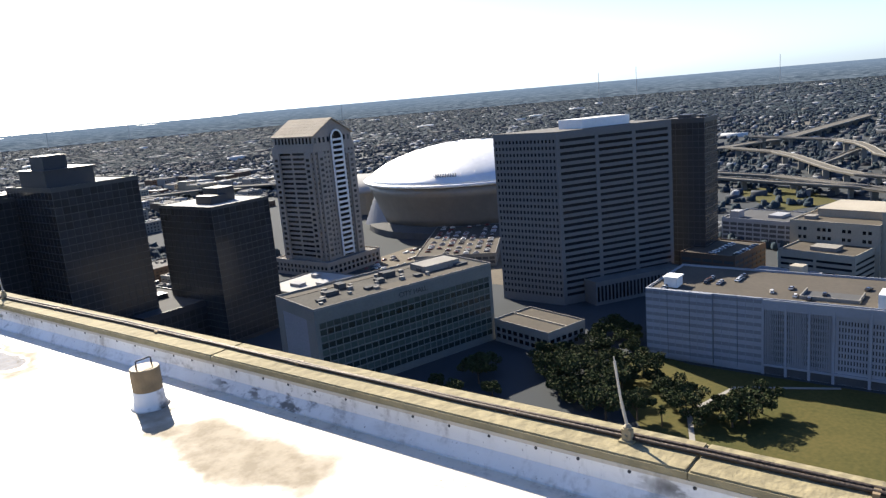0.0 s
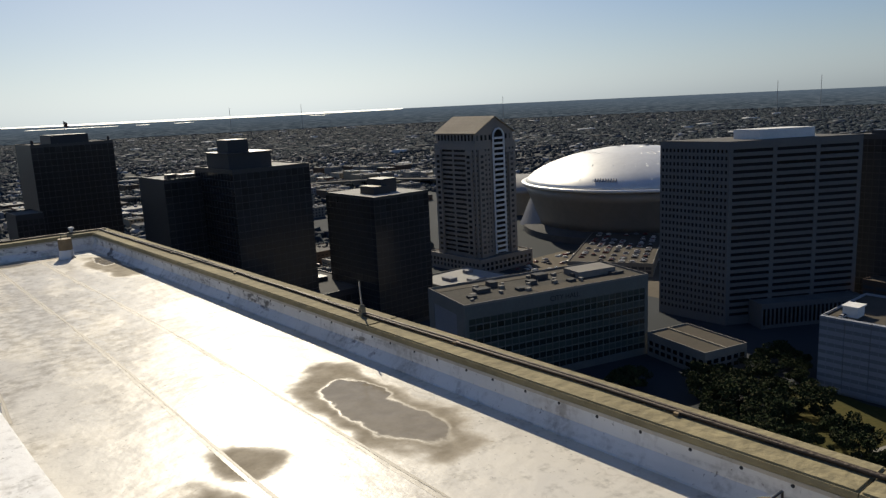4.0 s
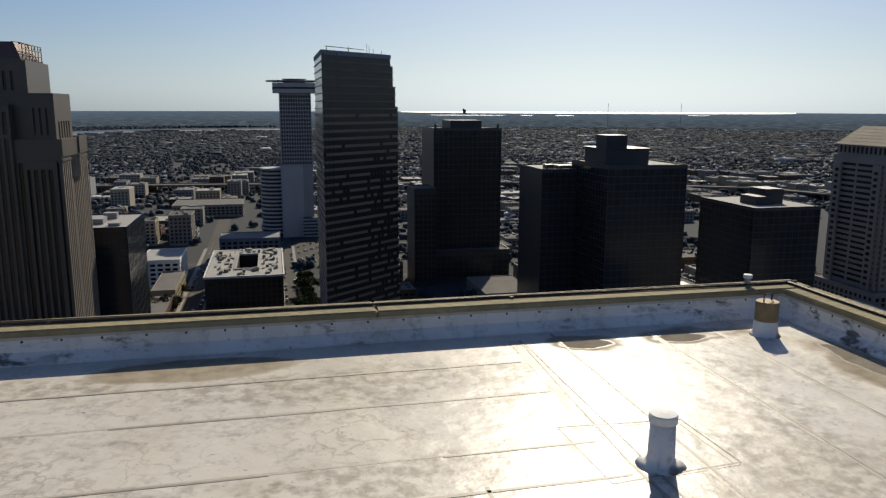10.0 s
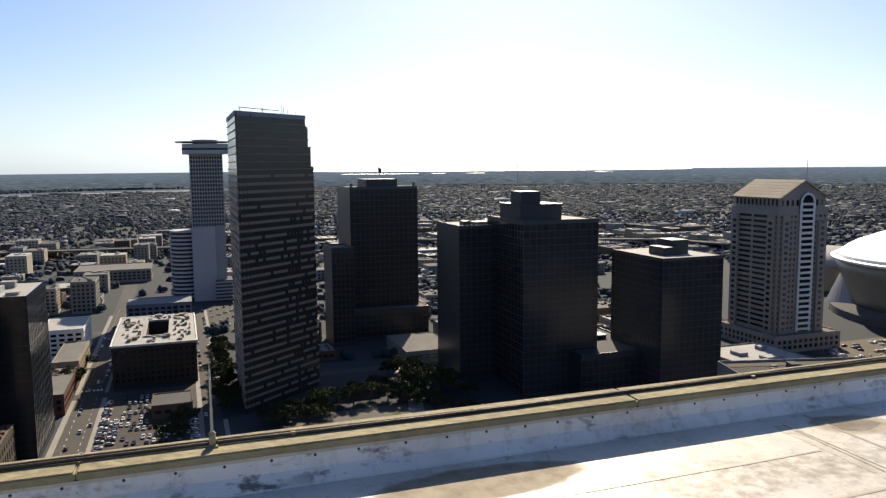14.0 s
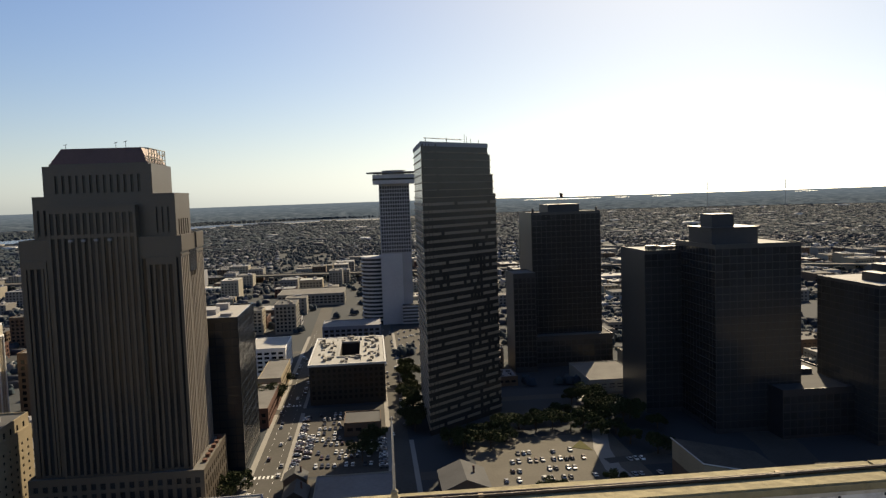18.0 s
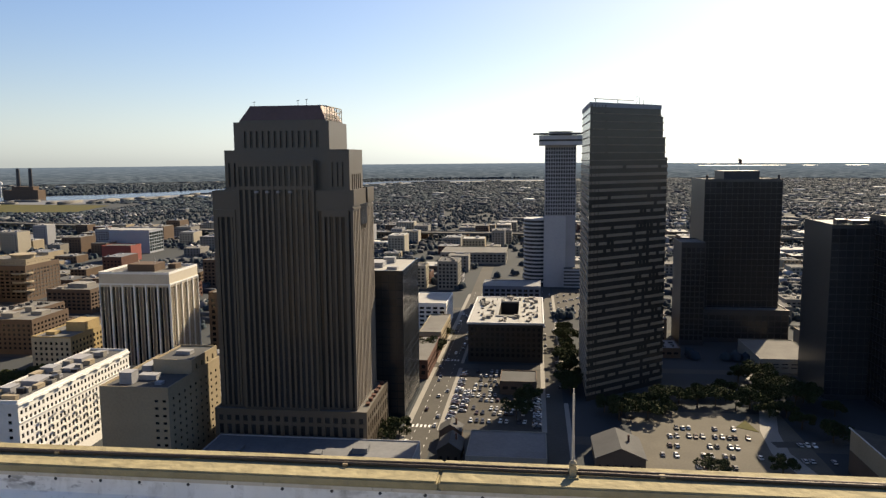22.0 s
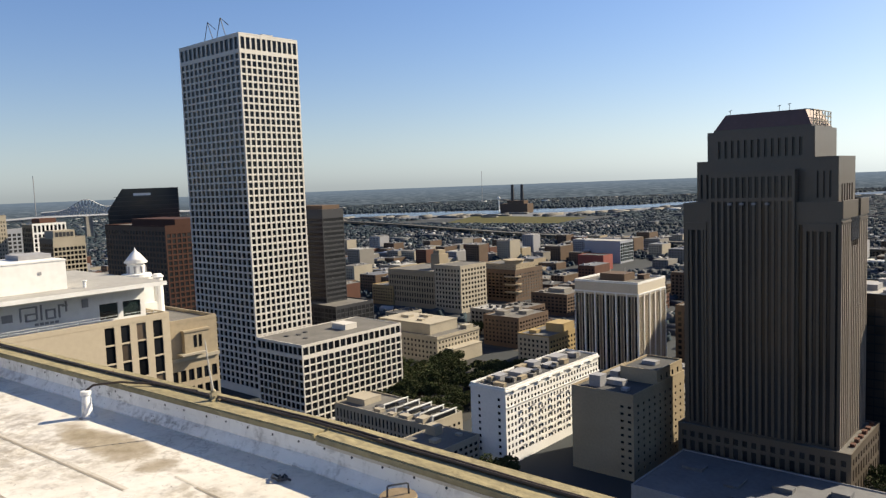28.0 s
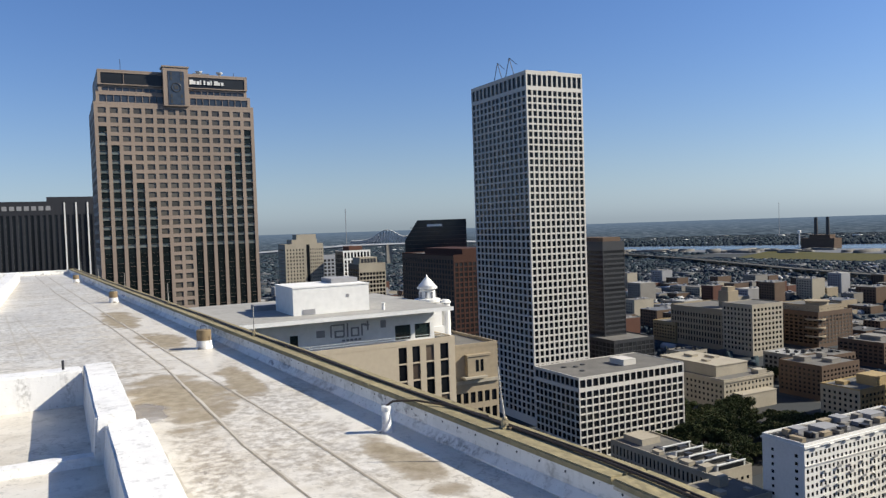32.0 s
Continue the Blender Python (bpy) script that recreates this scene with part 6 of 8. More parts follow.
def air_terminal(x, y, h, lean, tilt, group):
    """A lightning rod on a clamp block."""
    root = thing("lightning_rod", "thin grey lightning rod on a clamped base", "lightning rod", x, y, PZ, 0, group)
    part("base_plate", Boxes().box(-0.026, -0.032, 0, 0.026, 0.032, 0.008), coping_mat, root)
    part("clamp_block", Boxes().box(-0.016, -0.02, 0.008, 0.016, 0.02, 0.058).lathe([(0.017, 0.058), (0.019, 0.068), (0.010, 0.078)], 10).bar((-0.024, 0, 0.03), (0.024, 0, 0.03), 0.006, 6), M["clamp_metal"], root, "weathered brass clamp")
    part("rod", Boxes().bar((0, 0, 0.07), (lean * h * 0.5, tilt * h * 0.5, h * 0.5), 0.0072, 8).bar((lean * h * 0.5, tilt * h * 0.5, h * 0.5), (lean * h, tilt * h, h), 0.0055, 8).bar((lean * h, tilt * h, h), (lean * h * 1.06, tilt * h * 1.06, h * 1.06), 0.003, 6), M["lead_grey"], root)
    return root


M["clamp_metal"] = material("clamp_metal", (0.34, 0.29, 0.19), 0.65, 0.3, var=0.5, grain=30, big=6)
M["lead_grey"] = material("lead_grey", (0.42, 0.40, 0.36), 0.6, 0.4, var=0.3, grain=20, big=4)
for y, ln, tl in ((-11.98, -0.06, 0.10), (-5.93, -0.02, 0.03), (-17.9, 0, 0)):
    air_terminal(0.105, y, 0.36 if y < -7 else 0.23, ln, tl, "lightning rods along the parapet")
for x, ln in ((-5.51, 0.0), (-11.16, -0.16), (-16.85, 0.02), (-22.5, -0.02), (-28.2, 0.02), (-33.9, 0), (-39.5, 0)):
    air_terminal(*bent(x, 0.105).xy, 0.40, ln, 0.0, "lightning rods along the parapet")


laid = [0]


def seam(x0, y0, x1, y1, w, mat=None, name="seam"):
    """A lapped strip of roofing with a wavering edge."""
    a, b = Vector((x0, y0)), Vector((x1, y1))
    d = (b - a).normalized()
    n = Vector((-d.y, d.x))
    steps = max(2, int((b - a).length / 0.25))
    mb = Boxes()
    laid[0] += 1
    lift = (0.0017 if mat else 0.0007) + 0.00002 * (laid[0] % 30)
    r = random.Random(int(abs(x0 * 91 + y0 * 37 + x1 * 13) * 10))
    for i in range(steps + 1):
        c = a + (b - a) * i / steps
        for s in (-1, 1):
            q = c + n * s * (w * 0.4 + r.uniform(-0.2, 0.2) * w)
            mb.v.append((q.x, q.y, RZ + lift))
    worn = [r.random() for i in range(steps // 3 + 1)]
    mb.f = [(2 * i, 2 * i + 1, 2 * i + 3, 2 * i + 2) for i in range(steps) if steps < 6 or worn[i // 3] > 0.05]
    return part(name, mb, mat or seam_mat, deck_ob)


dark_seam = material("seam_tar", (0.33, 0.288, 0.222), 0.55, var=0.4, grain=22, big=3, bump=0.0)


def lap(points, w):
    """A lapped seam through the points: a wide soft strip with a dark line of tar along one edge."""
    for (x0, y0), (x1, y1) in zip(points[:-1], points[1:]):
        seam(x0, y0, x1, y1, w)
        d = Vector((x1 - x0, y1 - y0)).normalized() * w * 0.55
        seam(x0 - d.y, y0 + d.x, x1 - d.y, y1 + d.x, 0.02, dark_seam)


lap([(-0.73, -0.2), (-0.755, -4.9), (-0.90, -9.1), (-1.02, -14)], 0.034)
lap([(-1.205, -0.2), (-1.28, -4.7), (-1.38, -7.2), (-1.50, -14)], 0.032)
lap([(-1.905, -0.1), (-1.92, -2.4), (-1.95, -4.3), (-2.06, -5.6)], 0.034)
lap([(-2.19, -0.2), (-2.27, -2.0), (-2.23, -3.4), (-2.22, -5.5)], 0.085)
seam(-2.13, -0.3, -2.17, -5.4, 0.012, dark_seam)
for y in (-0.60, -1.10, -1.74, -2.08, -3.1, -3.8, -4.5):
    lap([(-2.26, y), (-5.8, y - 0.03), (-10.6, y + 0.02)], 0.024)
# patch cut round the vent, and short tarred joints
for x0, y0, x1, y1 in ((-2.42, -1.58, -1.78, -1.62), (-2.40, -2.16, -1.76, -2.10), (-1.78, -1.62, -1.76, -2.10), (-2.42, -1.58, -2.40, -2.16)):
    seam(x0, y0, x1, y1, 0.03)
    seam(x0 + 0.02, y0 + 0.015, x1 + 0.02, y1 + 0.015, 0.01, dark_seam)
for x, w in ((-3.34, 0.10), (-3.80, 0.11)):
    seam(x, -2.12, x + 0.01, -3.7, w)
    for d in (-0.5, 0.5):
        seam(x + d * w, -2.12, x + d * w, -3.7, 0.012, dark_seam)
lap([(-2.91, -2.06), (-2.95, -3.75)], 0.02)
lap([(-10.65, -0.85), (-13.0, -0.98), (-17.3, -1.30), (-30.5, -2.20), (-43, -3.0)], 0.03)
lap([(-10.65, -1.28), (-12.5, -1.42), (-16.4, -1.50), (-21.1, -1.80), (-31, -2.63), (-43, -3.4)], 0.03)
for x0, y0, x1, y1 in ((-17.8, -2.70, -25, -3.45), (-18.0, -3.05, -25, -3.6), (-19.5, -1.2, -19.2, -2.4), (-23.5, -1.3, -23.1, -2.9), (-27.6, -1.6, -27.1, -3.2)):
    seam(x0, y0, x1, y1, 0.03)
for x, y0, y1 in ((-6.3, -3.8, -6.5), (-20.7, -2.4, -5), (-22.7, -2.6, -5), (-28.2, -3, -6)):
    seam(x, y0, x - 0.05, y1, 0.022)
seam(-9.8, -1.93, -13.1, -2.03, 0.09, None, "dirt_strip")


def capped_pipe(x, y, r, h, rusty, turn, group="roof pipes"):
    """A roof pipe: flashing collar, steel cap with a handle, and a short chain."""
    root = thing("roof_pipe", "capped steel roof pipe with a handle, flashed in white" if rusty else "white capped roof pipe", "pipe", x, y, RZ, turn, group)
    part("collar", Boxes().lathe([(r * 1.38, 0), (r * 1.22, h * 0.04), (r * 1.10, h * 0.14), (r * 1.05, h * 0.42), (r * 1.0, h * 0.46)], 28), curb_mat, root, "white coated flashing", smooth=True)
    part("cap", Boxes().lathe([(r * 1.03, h * 0.44), (r * 1.04, h * 0.97), (r * 1.0, h), (0.001, h + 0.001)], 28), rust_mat, root, "rust-stained steel cap")
    cable([(-r * 0.6, 0, h), (-r * 0.58, 0, h + 0.045), (-r * 0.5, 0, h + 0.05), (r * 0.5, 0, h + 0.05), (r * 0.58, 0, h + 0.045), (r * 0.6, 0, h)], 0.005, M["dark_metal"], root, "handle")
    chain = Boxes()
    for i in range(7):
        chain.lathe([(0.002, h * 0.62 - i * 0.014), (0.006, h * 0.62 - i * 0.014 + 0.006), (0.002, h * 0.62 - i * 0.014 + 0.012)], 6, r * 1.12 + 0.006 * math.sin(i), 0.006 * (i % 2))
    part("chain", chain, M["dark_metal"], root)
    return root


capped_pipe(-0.4, -9.1, 0.085, 0.25, True, 0)
capped_pipe(-0.44, -0.43, 0.075, 0.24, True, 20)
capped_pipe(-8.95, -0.38, 0.085, 0.24, True, 60)
capped_pipe(-17.6, -0.84, 0.095, 0.26, True, 30)
capped_pipe(-26.5, -1.42, 0.095, 0.26, True, 80)
capped_pipe(-36.2, -2.0, 0.095, 0.26, True, 80)


def vent(x, y, r, h, label):
    root = thing("vent_pipe", label, "vent", x, y, RZ, 0, "roof vents")
    part("stack", Boxes().lathe([(r * 2.0, 0.0), (r * 1.3, 0.012), (r * 1.08, 0.04), (r, h * 0.9)], 24), curb_mat, root, smooth=True)
    part("cap", Boxes().lathe([(r * 1.12, h * 0.84), (r * 1.14, h * 0.98), (r * 1.05, h), (r * 0.3, h * 1.02)], 24), M["paint_white"], root)
    return root


vent(-2.1, -2.03, 0.055, 0.24, "short white vent pipe with a flared cap")
v2 = vent(-12.25, -0.38, 0.035, 0.2, "white taped conduit stub with a cable")
cable([(0, 0, 0.2), (0.02, 0.05, 0.235), (0.12, 0.2, 0.24), (0.35, 0.36, 0.225), (0.8, 0.45, 0.222)], 0.009, cable_mat, v2)
v3 = thing("small_vent", "small white capped post on the coping", "vent", -0.22, 0.12, PZ)
part("post", Boxes().lathe([(0.02, 0), (0.02, 0.06)], 12), M["lead_grey"], v3)
part("cap", Boxes().lathe([(0.034, 0.06), (0.034, 0.085), (0.01, 0.09)], 12), M["paint_white"], v3)


def curb(name, boxes, label):
    root = tagged(new(name), label, "curb", "", "structure")
    for b in boxes:
        bm = bmesh.new()
        bmesh.ops.create_cube(bm, size=1)
        long = max(b[2] - b[0], b[3] - b[1])
        bmesh.ops.subdivide_edges(bm, edges=[e for e in bm.edges if abs((e.verts[0].co - e.verts[1].co)[0 if b[2] - b[0] > b[3] - b[1] else 1]) > 0.5], cuts=max(2, int(long / 0.14)), use_grid_fill=True)
        for v in bm.verts:
            s = 0.0 if v.co.z < 0 else 0.025
            v.co = Vector(((b[0] + b[2]) / 2 + v.co.x * (b[2] - b[0] + 0.05 - 2 * s), (b[1] + b[3]) / 2 + v.co.y * (b[3] - b[1] + 0.05 - 2 * s), RZ + (b[4] if v.co.z > 0 else -0.02)))
            q = (v.co.x + v.co.y) * 4.2
            v.co += Vector((0.0014 * math.sin(q * 1.3 + v.co.z * 9), 0.0014 * math.sin(q * 1.7 + 2), (0.003 * math.sin(q * 0.6) + 0.001 * math.sin(q * 1.9 + v.co.x * 3)) if v.co.z > RZ else 0.0))
        bmesh.ops.bevel(bm, geom=[e for e in bm.edges if len(e.link_faces) == 2 and e.calc_face_angle(0) > 0.8], offset=0.014, segments=2, affect="EDGES")
        me = bpy.data.meshes.new("curb_length")
        bm.to_mesh(me)
        bm.free()
        me.materials.append(wrap_mat)
        ob = new("curb_length", me)
        ob.parent = root
    return root


curb("curb_east", [(-15.08, -2.42, -12.63, -2.16, 0.34), (-12.63, -2.36, -9.4, -2.08, 0.28), (-15.08, -6.2, -14.78, -2.44, 0.33), (-12.78, -6.2, -12.63, -2.4, 0.06)], "white membrane-wrapped roof curbs round a well")
curb("curb_far", [(-39.2, -4.2, -25.7, -3.85, 0.35), (-26.0, -7.5, -25.7, -4.2, 0.35), (-39.2, -7.5, -38.9, -4.2, 0.35)], "white membrane-wrapped roof curbs further off")
west = curb("curb_west", [(-2.36, -8.2, -2.1, -5.72, 0.15)], "white membrane-wrapped roof curb corner")
part("curb_corner", Boxes().prism([(-2.08, -5.66), (-2.36, -5.98), (-3.36, -4.98), (-3.08, -4.66)], RZ - 0.02, RZ + 0.156), wrap_mat, west)
hook = thing("roof_stub", "small dark pipe stub on the curb", "pipe", -14.93, -2.6, RZ + 0.33)
part("stub", Boxes().lathe([(0.012, 0), (0.012, 0.09)], 8), M["dark_metal"], hook)
scrap = thing("cable_scrap", "small coil of dark cable lying on the roof", "cable", -10.08, -0.27, RZ)
cable([(0.045 * math.cos(k * 0.6) * (1 - k * 0.02) + 0.004 * k, 0.03 * math.sin(k * 0.6) + 0.002 * k, 0.012 + 0.006 * (k % 3)) for k in range(22)], 0.007, M["dark_metal"], scrap, "coil")

# ---- streets, lots and lawn ----
def ribbon(name, pts, width, z, mat, label="", category="road", thick=0.0, parent=None):
    """A flat strip along a line."""
    mb = Boxes()
    n = len(pts)
    for i, p in enumerate(pts):
        a, b = Vector(pts[max(i - 1, 0)]), Vector(pts[min(i + 1, n - 1)])
        d = (b - a).normalized()
        s = Vector((-d.y, d.x)) * width / 2
        mb.v += [(p[0] + s.x, p[1] + s.y, z), (p[0] - s.x, p[1] - s.y, z)]
    mb.f = [(2 * i, 2 * i + 1, 2 * i + 3, 2 * i + 2) for i in range(n - 1)]
    if thick:
        k = len(mb.v)
        mb.v += [(x, y, q - thick) for x, y, q in mb.v]
        for i in range(n - 1):
            mb.f += [(2 * i, 2 * i + 2, k + 2 * i + 2, k + 2 * i), (2 * i + 3, 2 * i + 1, k + 2 * i + 1, k + 2 * i + 3), (k + 2 * i + 2, k + 2 * i + 3, k + 2 * i + 1, k + 2 * i)]
    if parent:
        return part(name, mb, mat, parent)
    return setting(name, mb, mat, label, category)


ribbon("road_main", [(-58, 120), (-58, 620), (-62, 1150)], 13.5, 0.03, M["road_grey"], "grey four-lane street with parked cars")
ribbon("road_second", [(5.5, 150), (5.5, 760)], 9, 0.03, M["road_grey"], "narrow sunlit street")
ribbon("road_wide", [(150, -100), (168, 250), (190, 340), (225, 640)], 22, 0.03, M["road_grey"], "wide avenue between the towers")
for n, (y, x0, x1, w) in enumerate(((332, -480, 150, 10), (451, -480, 160, 10), (556, -500, 160, 9), (630, -500, 160, 9), (226, -420, -60, 10))):
    ribbon(f"road_cross_{n + 1}", [(x0, y), (x1, y)], w, 0.035 + 0.004 * n, M["road_grey"], "grey cross street")
dash = Boxes()
for k in range(60):
    for x in (-61.5, -54.5):
        dash.box(x - 0.08, 200 + k * 9, 0.05, x + 0.08, 203 + k * 9, 0.056)
for x in range(-64, -52, 2):
    for y in (342, 462):
        dash.box(x, y, 0.05, x + 1, y + 3.4, 0.057)
part("lane_marks", dash, M["paint_white"], bpy.data.objects["road_main"], kind="stuff")
for x0, y0, x1, y1 in ((-51.2, 338, -49, 446), (-51.2, 457, -49.3, 551), (-67, 120, -64.8, 330), (-67.5, 337, -64.8, 446), (-1.6, 340, 0.9, 552), (10.2, 150, 12.5, 384), (-67.5, 457, -64.8, 700), (10.2, 452, 12.6, 700)):
    setting("pavement", Boxes().box(x0, y0, 0, x1, y1, 0.15), M["sidewalk"], "raised pale concrete pavement", "pavement")
setting("car_park_main", Boxes().box(-49, 340, 0, -1.6, 445, 0.05), M["lot_grey"], "worn asphalt car park full of cars", "car park")
setting("car_park_side", Boxes().box(40, 292, 0, 116, 376, 0.05), M["lot_pave"], "sunlit concrete car park", "car park")
setting("car_park_far", Boxes().box(12, 600, 0, 40, 735, 0.05), M["lot_grey"], "sunlit car park by the street", "car park")
ribbon("road_slip", [(122, 452), (118, 405), (104, 352), (101, 325), (108, 285)], 8, 0.07, M["sidewalk"], "pale sunlit side street past the car park")
ribbon("road_branch", [(101, 335), (126, 338), (150, 352)], 7, 0.075, M["road_grey"], "grey street branching off by the car park")
setting("grass_island", Boxes().prism([(90, 356), (99, 350), (97, 366)], 0.05, 0.2), M["lawn"], "small triangular grass island at a street corner", "grass")
setting("car_park_square", Boxes().box(-372, 282, 0, -262, 410, 0.05), M["asphalt"], "dark asphalt square under trees", "car park")
setting("car_park_stadium", Boxes().box(395, 340, 0, 480, 400, 0.05), M["plaza_tan"], "car park before the stadium", "car park")
lawn = Boxes().prism([(205, -60), (309, -60), (309, 100), (318, 128), (296, 132), (262, 112), (238, 92), (225, 60)], 0, 0.06)
setting("lawn", lawn, M["lawn"], "dry green and tan lawn", "lawn")
ribbon("lawn_path", [(228, 70), (262, 84), (292, 76), (308, 40)], 2.0, 0.08, M["sidewalk"], "pale path over the lawn", "path")
setting("plaza_forecourt", Boxes().box(395, 250, 0, 640, 345, 0.04), M["plaza_tan"], "pale paved forecourt", "pavement")

# ---- cars ----
M["car_paint"] = island_material("car_paint", [(0.5, 0.5, 0.5)], 0.25, 2.0, 0.6)
ct = M["car_paint"].node_tree
cb = ct.nodes["Principled BSDF"]
info = ct.nodes.new("ShaderNodeObjectInfo")
cr = ct.nodes.new("ShaderNodeValToRGB")
cr.color_ramp.interpolation = "CONSTANT"
tones = [(0.62, 0.62, 0.60), (0.03, 0.03, 0.035), (0.28, 0.28, 0.29), (0.74, 0.73, 0.70), (0.07, 0.07, 0.075), (0.60, 0.58, 0.54), (0.40, 0.40, 0.40), (0.09, 0.05, 0.04)]
while len(cr.color_ramp.elements) < len(tones):
    cr.color_ramp.elements.new(0.5)
for n, c in enumerate(tones):
    cr.color_ramp.elements[n].position, cr.color_ramp.elements[n].color = n / len(tones), (*c, 1)
ct.links.new(info.outputs["Random"], cr.inputs[0])
ct.links.new(cr.outputs[0], cb.inputs["Base Color"])
M["car_glass"] = material("car_glass", (0.02, 0.022, 0.025), 0.06, var=0.2, grain=1, big=0.2, bump=0)
M["tyre"] = material("tyre", (0.02, 0.02, 0.02), 0.85, grain=9, big=1)


def car():
    root = thing("car", "parked car with dark glass", "car", 0, 0, -50, 0, "parked cars")
    b = Boxes()
    prof = [(-2.2, 0.35), (-2.25, 0.75), (-2.1, 0.92), (-1.0, 0.98), (1.0, 0.98), (2.05, 0.82), (2.25, 0.62), (2.2, 0.35)]
    b.v = [(x, s * (0.86 if z < 0.9 else 0.80), z) for s in (-1, 1) for x, z in prof]
    k = len(prof)
    b.f = [tuple(reversed(range(k))), tuple(range(k, 2 * k))] + [(i, (i + 1) % k, k + (i + 1) % k, k + i) for i in range(k)]
    b.prism([(-1.42, -0.64), (0.37, -0.64), (0.37, 0.64), (-1.42, 0.64)], 1.36, 1.44, [(-1.3, -0.56), (0.25, -0.56), (0.25, 0.56), (-1.3, 0.56)])
    part("body", b, M["car_paint"], root)
    part("cabin_glass", Boxes().prism([(-1.9, -0.78), (1.15, -0.78), (1.15, 0.78), (-1.9, 0.78)], 0.96, 1.38, [(-1.4, -0.62), (0.35, -0.62), (0.35, 0.62), (-1.4, 0.62)]), M["car_glass"], root)
    wheel = Boxes()
    wheel.bar((0, -0.11, 0), (0, 0.11, 0), 0.33, 12)
    me = wheel.mesh("wheel", M["tyre"])
    for x in (-1.4, 1.4):
        for y in (-0.78, 0.78):
            part("wheel", me, None, root).location = (x, y, 0.33)
    return root


first_car = car()
spots = []
rnd = random.Random(12)
for x, y0, y1 in ((-46.5, 346, 442), (-41.5, 366, 400), (-3.8, 346, 390)):
    y = y0
    while y < y1:
        if rnd.random() < 0.82:
            spots.append((x + rnd.uniform(-0.3, 0.3), y, 0.05, rnd.choice((0, 180)) + rnd.uniform(-4, 4)))
        y += 2.75
for y, x0, x1, full in ((438, -39, -8, 0.8), (429, -39, -16, 0.75), (420, -39, -26, 0.8), (411, -38, -26, 0.7), (402, -38, -27, 0.8), (392, -38, -26, 0.7), (384, -36, -8, 0.75), (371, -36, -7, 0.8), (364, -34, -7, 0.7), (352, -36, -8, 0.75),
                        (306, 48, 84, 0.5), (318, 50, 92, 0.42), (329, 52, 86, 0.55), (341, 54, 92, 0.5), (352, 56, 90, 0.35), (316, 108, 122, 0.6), (334, 112, 124, 0.5)):
    x = x0
    while x < x1:
        if rnd.random() < full:
            spots.append((x + rnd.uniform(-0.2, 0.2), y + rnd.uniform(-0.5, 0.5), 0.05, rnd.choice((90, 270)) + rnd.uniform(-4, 4)))
        x += 2.9
for k in range(26):
    spots.append((rnd.choice((-63.2, -60, -56.5, -52.8)), 235 + k * 15 + rnd.uniform(-5, 5), 0.04, 90))
for k in range(24):
    spots.append((rnd.choice((2.2, 8.8)), 395 + k * 14 + rnd.uniform(-4, 4), 0.04, 90))
for x, y in ((316, 114), (319, 114), (330, 100), (333, 100), (336, 100), (339, 100), (330, 94), (333, 94), (338, 88), (341, 88), (344, 88), (347, 88), (324, 70), (332, 64), (321, 60), (318, 54), (327, 50), (340, 36)):
    spots.append((x, y, 32.16, rnd.uniform(-20, 20)))
for k in range(14):
    spots.append((436 + 4.2 * (k % 7), 118 + 14 * (k // 7) - 0.55 * (k % 7), 20.2, 80 + rnd.uniform(-3, 3)))
for k in range(28):
    spots.append((400 + 6.5 * (k % 12) + rnd.uniform(-0.5, 0.5), 346 + 7 * (k // 12) + (k % 12) * 0.6, 0.06, 60))
for k in range(14):
    spots.append((-350 + 6.1 * k, 300 + 13 * (k % 4), 0.06, 70))
for k in range(16):
    spots.append((16 + 6 * (k % 4), 606 + 7 * k, 0.06, rnd.choice((0, 90))))
for n, (x, y, z, a) in enumerate(spots):
    copy_thing(first_car, pose(x, y, z, 0, 0, a))
first_car.matrix_basis = pose(20, 612, 0.06, 0, 0, 90)

# ---- trees ----
def tree_kind(seed, h, spread):
    """A tapered trunk with limbs and a crown of many small leaves in uneven clumps."""
    r = random.Random(seed)
    root = thing("tree", "dark green broad-crowned tree", "tree", 0, 0, 0, 0, "trees about the blocks")
    wood = Boxes()
    wood.prism([(0.35 * math.cos(a), 0.35 * math.sin(a)) for a in (0, 1.05, 2.1, 3.14, 4.2, 5.2)], 0, h * 0.42, [(0.2 * math.cos(a), 0.2 * math.sin(a)) for a in (0, 1.05, 2.1, 3.14, 4.2, 5.2)])
    lobes = []
    for k in range(13):
        a, d = k * 2.4 + r.uniform(-0.4, 0.4), spread * (0.25 + 0.75 * r.random())
        c = Vector((d * math.cos(a), d * math.sin(a), h * (0.48 + 0.40 * r.random() * (1.15 - d / spread * 0.6))))
        lobes.append((c, spread * r.uniform(0.24, 0.42)))
        wood.bar((0, 0, h * r.uniform(0.28, 0.42)), tuple(c), 0.09, 5)
    part("trunk", wood, M["bark"], root)
    crown = Boxes()
    for c, q in lobes:
        for _ in range(230):
            d = Vector((r.gauss(0, 1), r.gauss(0, 1), r.gauss(0, 0.8))).normalized() * q * r.uniform(0.55, 1.08)
            p = c + Vector((d.x, d.y, d.z * 0.75))
            u = Vector((r.gauss(0, 1), r.gauss(0, 1), r.gauss(0, 1))).normalized()
            v = u.cross(Vector((r.gauss(0, 1), r.gauss(0, 1), r.gauss(0, 1)))).normalized()
            s = r.uniform(0.26, 0.58)
            n = len(crown.v)
            crown.v += [tuple(p - u * s), tuple(p + v * s * 0.5), tuple(p + u * s), tuple(p - v * s * 0.5)]
            crown.f.append((n, n + 1, n + 2, n + 3))
    part("crown", crown, M["leaf"], root)
    return root


